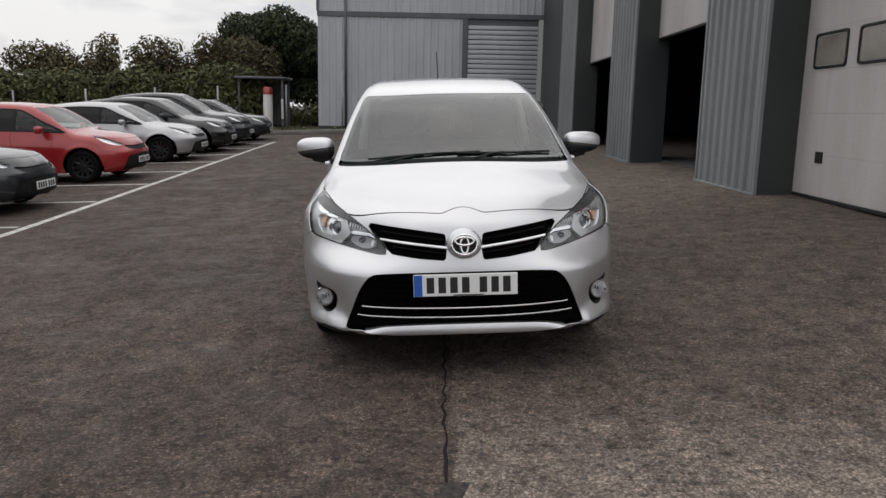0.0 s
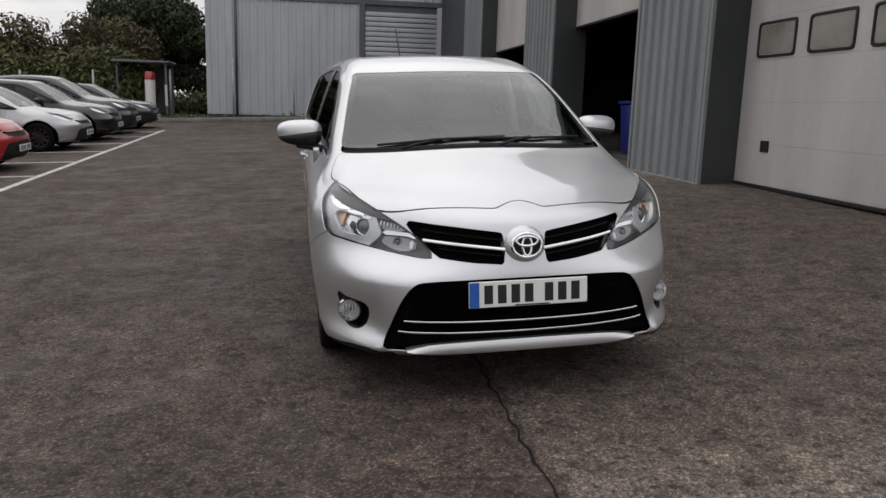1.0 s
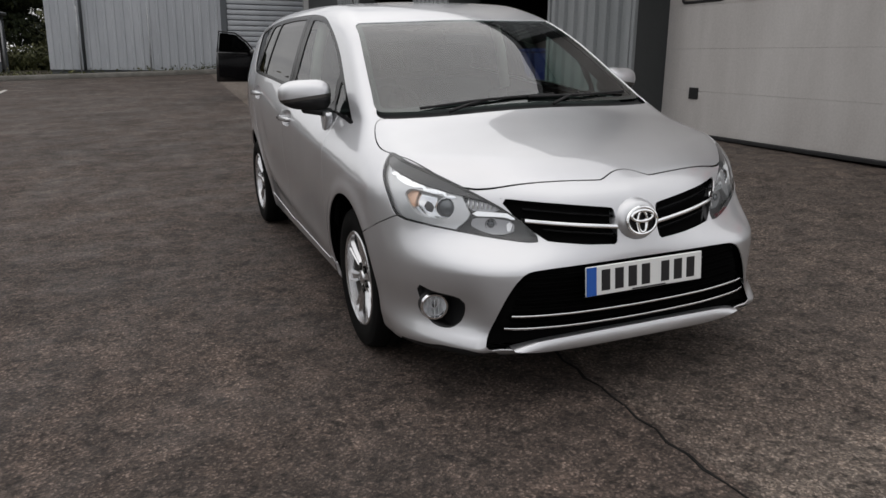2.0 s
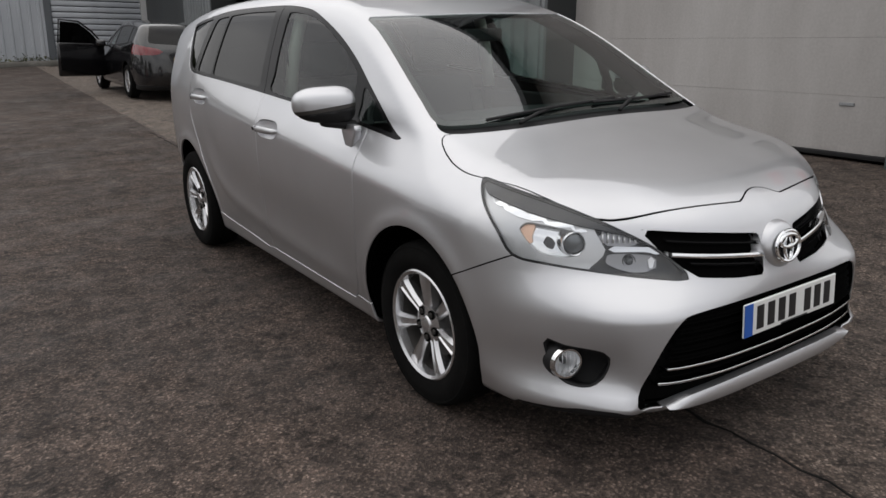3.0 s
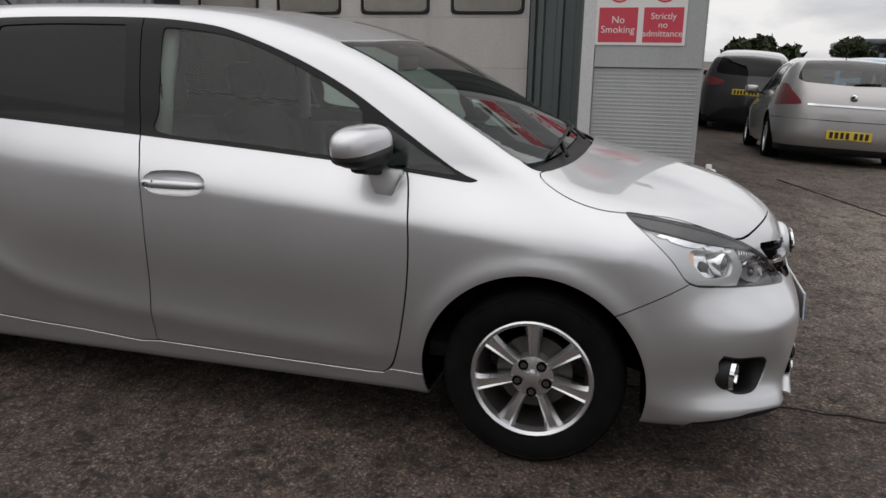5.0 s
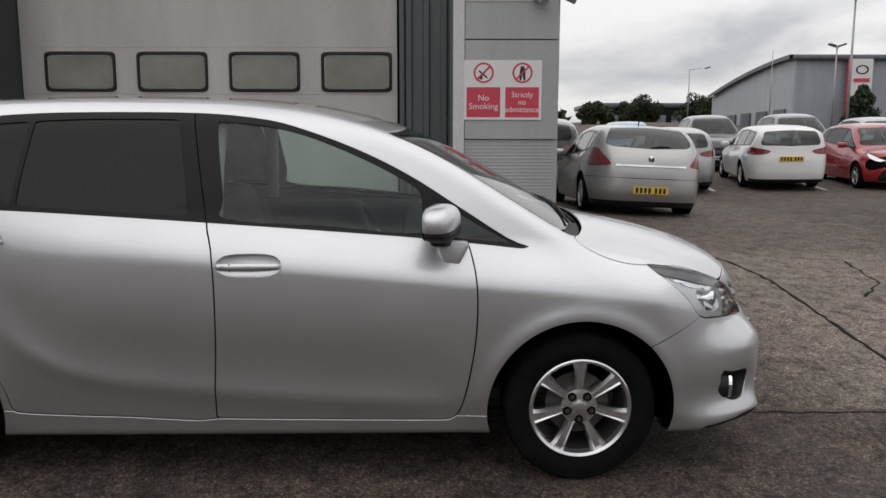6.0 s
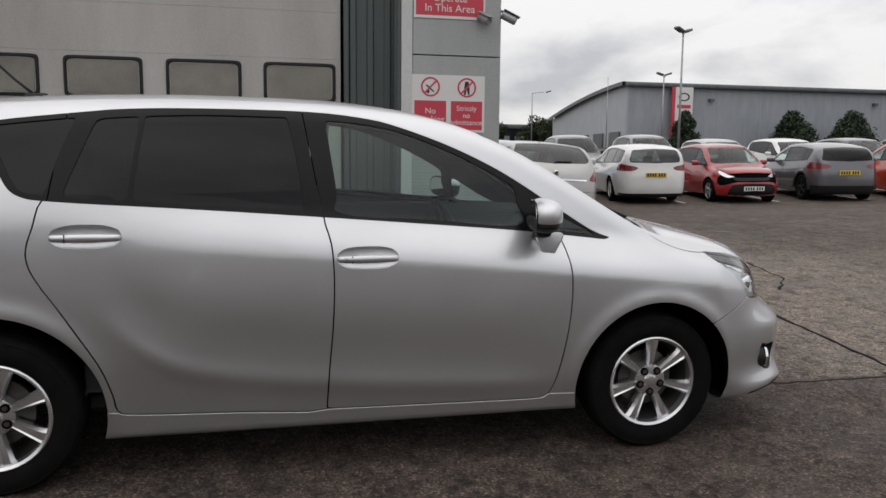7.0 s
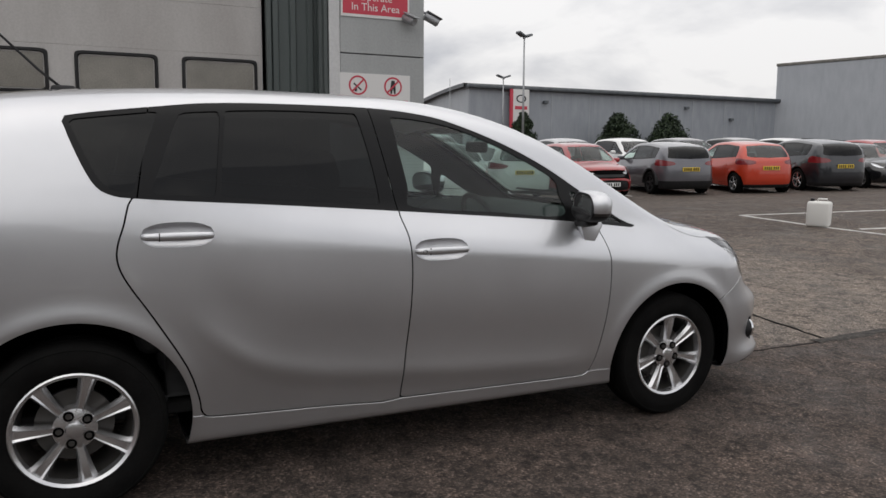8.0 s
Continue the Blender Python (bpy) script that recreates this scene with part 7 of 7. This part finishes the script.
def lamp_post(m, h, heads=2, label="tall grey twin-headed street lamp", spread=1.0):
    p = thing("street_lamp", label, "street lamp", m, group="car park lamps")
    part("pole", tube([(0, 0, -0.3), (0, 0, h * 0.5), (0, 0, h)], 0.09, 10, taper=0.05), STEEL, p, "galvanised pole")
    part("base_plate", box(-0.2, 0.2, -0.2, 0.2, -0.02, 0.03), STEEL, p)
    for s in ((-1, 1) if heads == 2 else (1,)):
        part("arm", tube([(0, 0, h - 0.12), (0, s * 0.3 * spread, h + 0.02), (0, s * 0.5 * spread, h + 0.08)], 0.035, 8), STEEL, p)
        b = box(-0.20, 0.20, -0.32, 0.32, -0.08, 0.08, 0.05, 2)
        part("lamp_head", moved(b, pose(0, s * 0.72 * spread, h + 0.16, s * 18)), BAND_DARK, p, "dark lamp head")
    return p


lamp_post(pose(39.86, -21.28, level(40, -21), 0, 0, 25), 9.4 - level(40, -21), spread=0.55)
lamp_post(pose(59.8, -30.45, level(60, -30)), 9.25 - level(60, -30), spread=0.55)
lamp_post(pose(89.8, -27.9, level(90, -27.3), 0, 0, 180), 10.35 - level(90, -27.3), 1, "tall single-armed street lamp", 3.0)
lamp_post(pose(-15.5, 1.0, level(-15.5, 1.0), 0, 0, 90), 8.0, label="tall twin-headed lamp on the far side of the bays")
mast = thing("flag_mast", "thin white mast in front of the showroom", "mast", pose(69, -29.1, level(69, -29.1)))
part("pole", tube([(0, 0, -0.3), (0, 0, 7.2)], 0.06, 8, taper=0.03), STEEL, mast)

jerry = thing("jerrycan", "white plastic jerrycan standing on a bay line", "container", yard(4.73, -6.70, 30))
body = box(-0.17, 0.17, -0.12, 0.12, 0.0, 0.40, 0.04, 3)
part("can_body", body, PLASTIC_WHITE, jerry)
part("can_handle", tube([(-0.12, 0, 0.39), (-0.10, 0, 0.44), (0.02, 0, 0.44), (0.04, 0, 0.39)], 0.014, 8), PLASTIC_WHITE, jerry)
part("can_cap", moved(lathe([(0.0, 0.03), (0.03, 0.03), (0.032, -0.02)], 16), pose(0.11, 0, 0.41, 0, -90)), TRIM, jerry, "dark screw cap")

shelter = thing("bike_shelter", "dark flat-roofed shelter frame beside the hedge", "shelter", pose(-8.13, 30.93, level(-8.13, 30.93)))
for x in (-0.95, 0.95):
    for y in (-0.7, 0.7):
        part("post", box(x - 0.04, x + 0.04, y - 0.04, y + 0.04, -0.3, 2.2), BAND_DARK, shelter, "dark steel post")
part("roof", box(-1.1, 1.1, -0.9, 0.9, 2.2, 2.3, 0.02, 1), BAND_DARK, shelter, "dark flat roof")
part("back_panel", box(-0.91, 0.91, 0.68, 0.72, 0.2, 2.1), SHED_DARK, shelter, "dark back panel")
part("notice", box(0.9, 1.0, -0.76, -0.745, 0.5, 1.35), SIGN_WHITE, shelter, "narrow pale notice")
totem = thing("marker_post", "white round post with a red top by the hedge", "post", pose(-7.71, 29.74, level(-7.71, 29.74)))
part("post_body", moved(lathe([(0.0, -0.3), (0.2, -0.3), (0.2, 1.55), (0.0, 1.55)], 20), pose(0, 0, 0, 0, -90)), PLASTIC_WHITE, totem)
part("post_cap", moved(lathe([(0.21, 1.54), (0.21, 1.78), (0.17, 1.86), (0.0, 1.88)], 20), pose(0, 0, 0, 0, -90)), RED, totem, "red cap")
for x, y in ((-12.56, 29.65), (-9.86, 29.7), (-7.02, 30.26), (-15.3, 29.1), (-18.09, 28.55)):
    p = thing("fence_post", "thin grey post of the hedge fence", "post", pose(x, y, level(x, y)), group="hedge fence posts")
    part("post", tube([(0, 0, -0.2), (0, 0, 1.95)], 0.045, 8), STEEL, p)


# ---- trees, hedge and weeds ----
def leaf_mat(name, dark, mid, light):
    m = material(name, mid, 0.65, spec=0.25)
    n, l, p = nodes_of(m)
    g = n.new("ShaderNodeNewGeometry")
    r = steps(m, g.outputs["Random Per Island"], ((0.0, dark), (0.5, mid), (1.0, light)))
    big = texture(m, 0.8, 3)
    k = steps(m, big.outputs[0], ((0.3, (0.75, 0.75, 0.72)), (0.7, (1.15, 1.15, 1.1))))
    l.new(blend(m, r.outputs[0], k.outputs[0], 1.0), p.inputs["Base Color"])
    return m


LEAF_DARK = leaf_mat("dark_leaves", (0.012, 0.018, 0.008), (0.024, 0.034, 0.013), (0.05, 0.06, 0.025))
LEAF_OLIVE = leaf_mat("olive_leaves", (0.036, 0.042, 0.017), (0.072, 0.078, 0.030), (0.14, 0.14, 0.065))
LEAF_BROWN = leaf_mat("browning_leaves", (0.048, 0.044, 0.022), (0.085, 0.074, 0.037), (0.14, 0.115, 0.062))
LEAF_CONE = leaf_mat("evergreen_leaves", (0.010, 0.018, 0.010), (0.020, 0.034, 0.017), (0.04, 0.06, 0.03))
BARK = mottled(material("bark", (0.05, 0.04, 0.03), 0.9), (0.03, 0.025, 0.02), (0.08, 0.065, 0.05), 6, 40, 0.6, 0.02)


def leaves(clumps, count, size, rnd, flat=0.8):
    """Small bent leaf sprays scattered over the shells of clumps (centre, radii)."""
    v, f = [], []
    weights = [c[1][0] * c[1][2] for c in clumps]
    for _ in range(count):
        (cx, cy, cz), (rx, ry, rz) = rnd.choices(clumps, weights)[0]
        a, t = rnd.uniform(0, 2 * math.pi), rnd.uniform(-1, 1)
        s = math.sqrt(1 - t * t)
        k = rnd.uniform(0.72, 1.08) + (0.18 if rnd.random() < 0.06 else 0)
        n = Vector((s * math.cos(a), s * math.sin(a), t))
        p = Vector((cx + rx * n.x * k, cy + ry * n.y * k, cz + rz * n.z * k))
        d = (n + Vector((rnd.uniform(-1, 1), rnd.uniform(-1, 1), rnd.uniform(-1, 1))) * flat).normalized()
        u = d.cross(Vector((rnd.uniform(-1, 1), rnd.uniform(-1, 1), rnd.uniform(-1, 1)))).normalized()
        w = d.cross(u)
        q = size * rnd.uniform(0.6, 1.35)
        b = len(v)
        v += [p - u * q, p + w * q * 0.45 + d * q * 0.12, p + u * q, p - w * q * 0.45 + d * q * 0.12]
        f += [(b, b + 1, b + 2), (b, b + 2, b + 3)]
    return v, f


def leaf_part(name, clumps, count, size, mat, parent, seed, label=""):
    v, f = leaves(clumps, count, size, random.Random(seed))
    me = bpy.data.meshes.new(name)
    me.from_pydata([tuple(p) for p in v], [], f)
    me.materials.append(mat)
    ob = new(name, me)
    if parent is not None:
        ob.parent = parent
    return tagged(ob, label)


def tree(x, y, h, r, label, mat, seed, count=9000, base=0.0, name="tree", leaf=0.16, cone=False, lumps=26):
    rnd = random.Random(seed)
    t = thing(name, label, "tree", pose(x, y, level(x, y)))
    part("trunk", tube([(0, 0, -0.3), (rnd.uniform(-0.1, 0.1), 0.05, h * 0.3), (rnd.uniform(-0.2, 0.2), 0, h * 0.62)], 0.05 * h ** 0.8, 8, taper=0.02 * h ** 0.8), BARK, t, "rough brown trunk")
    clumps = []
    k = lumps
    for i in range(k):
        if cone:
            z = base + (h - base) * (i + 0.5) / k
            rr = r * (1 - 0.75 * ((z - base) / (h - base)) ** 1.4)
            a = rnd.uniform(0, 6.28)
            c = Vector((math.cos(a) * rr * 0.35, math.sin(a) * rr * 0.35, z))
            s = rr * rnd.uniform(0.65, 0.85)
            clumps.append((c, (s, s, s * 0.8)))
        else:
            a, e, q = rnd.uniform(0, 6.28), rnd.uniform(-0.55, 1.0), rnd.uniform(0.45, 0.95)
            s = math.sqrt(max(0, 1 - e * e))
            zc = base + (h - base) * 0.5
            c = Vector((math.cos(a) * s * r * q, math.sin(a) * s * r * q, zc + e * (h - base) * 0.5 * q))
            m = r * rnd.uniform(0.20, 0.42)
            clumps.append((c, (m, m, m * rnd.uniform(0.7, 0.95))))
    if not cone:
        for c, _ in clumps[:7]:
            part("limb", tube([(0, 0, h * 0.3), c * 0.55 + Vector((0, 0, h * 0.12)), c], 0.022 * h ** 0.8, 6, taper=0.01), BARK, t, "bare limb")
    leaf_part("crown", clumps, count, leaf, mat, t, seed + 1, "uneven leafy crown")
    return t


tree(-11, 45.68, 6.7, 3.75, "large dark-leaved tree behind the hedge", LEAF_DARK, 11, 52000, -0.3, leaf=0.15, lumps=44)
tree(-4.3, 61.81, 5.0, 3.4, "distant tree beside the shed", LEAF_DARK, 12, 7000, -0.6, leaf=0.22)
tree(-7.22, 57.76, 4.4, 3.2, "low distant tree beside the shed", LEAF_OLIVE, 13, 7000, -0.8, leaf=0.2)
for k, (x, y, h, r) in enumerate(((65.71, -48.1, 4.1, 2.5), (65.67, -55, 4.3, 2.7), (66.78, -36.61, 3.9, 1.7))):
    tree(x, y, h, r, "dark clipped evergreen in front of the showroom", LEAF_CONE, 30 + k, 6000, 0.1, "evergreen", 0.2, cone=True)
for k, (x, y, h, r) in enumerate(((117.76, -38.7, 4.2, 3.4), (111.74, -43.67, 4.6, 4), (121.82, -29.73, 4, 3.2), (94.89, -17.57, 3, 2.2), (29.97, -2.4, 2.4, 1.5), (119.71, -48.71, 4.8, 4.5))):
    tree(x, y, h, r, "dark tree on the skyline beyond the car park", LEAF_DARK, 50 + k, 6000, -1.6, leaf=0.22, lumps=34)


def hedge(name, pts, height, deep, mat, count, seed, leaf=0.13, label="unclipped hedge of shrubs", least=0.72):
    rnd = random.Random(seed)
    clumps = []
    for (x0, y0), (x1, y1) in zip(pts, pts[1:]):
        k = max(2, int(math.hypot(x1 - x0, y1 - y0) / 0.55))
        for i in range(k):
            x, y = x0 + (x1 - x0) * i / k, y0 + (y1 - y0) * i / k
            for _ in range(2):
                h = height * rnd.uniform(least, 1.0)
                r = rnd.uniform(0.45, 0.95)
                px, py = x + rnd.uniform(-deep, deep), y + rnd.uniform(-deep, deep)
                clumps.append((Vector((px, py, level(px, py) + h - r * 0.8)), (r, r, r * 0.9)))
                clumps.append((Vector((px, py, level(px, py) + h * 0.4)), (r * 1.1, r * 1.1, h * 0.45)))
    ob = leaf_part(name, clumps, count, leaf, mat, None, seed + 1)
    return tagged(ob, label, "hedge", kind="stuff")


hedge("hedge", [(-8.84, 31.72), (-14.53, 30.62), (-22.5, 28.97), (-34.45, 26.25)], 3.0, 1.1, LEAF_OLIVE, 110000, 71, 0.12, label="unclipped olive-green hedge behind the parked cars")
hedge("hedge_back", [(-9.12, 35.72), (-16.6, 34.58), (-26.56, 32.4), (-40.5, 29.14)], 4.6, 1.3, LEAF_BROWN, 90000, 73, 0.12, "browning taller shrubs behind the hedge", 0.66)
hedge("hedge_side", [(-19, 26.0), (-19.5, 12.0), (-19.5, -2.0), (-19, -18.0)], 3.0, 1.0, LEAF_OLIVE, 16000, 75, 0.17, "olive hedge beyond the parking bays")
hedge("hedge_low", [(-5.85, 32.28), (-7.17, 33.25), (-8.58, 33.73)], 1.2, 0.5, LEAF_OLIVE, 3500, 77, 0.1, "low weeds beside the shed")
hedge("weeds", [(0.5, 28.6), (-3.0, 28.8), (-6.0, 29.0), (-9.5, 29.2)], 0.22, 0.5, LEAF_OLIVE, 4000, 79, 0.06, "low weeds on the verge")
for k, (x, y, h) in enumerate(((-24, 20, 7), (-25, 8, 6.5), (-24, -6, 7.5), (-26, -16, 7))):
    tree(x, y, h, 3.4, "broad dark tree beyond the parking bays", LEAF_DARK, 90 + k, 5000, 0.6, leaf=0.26)
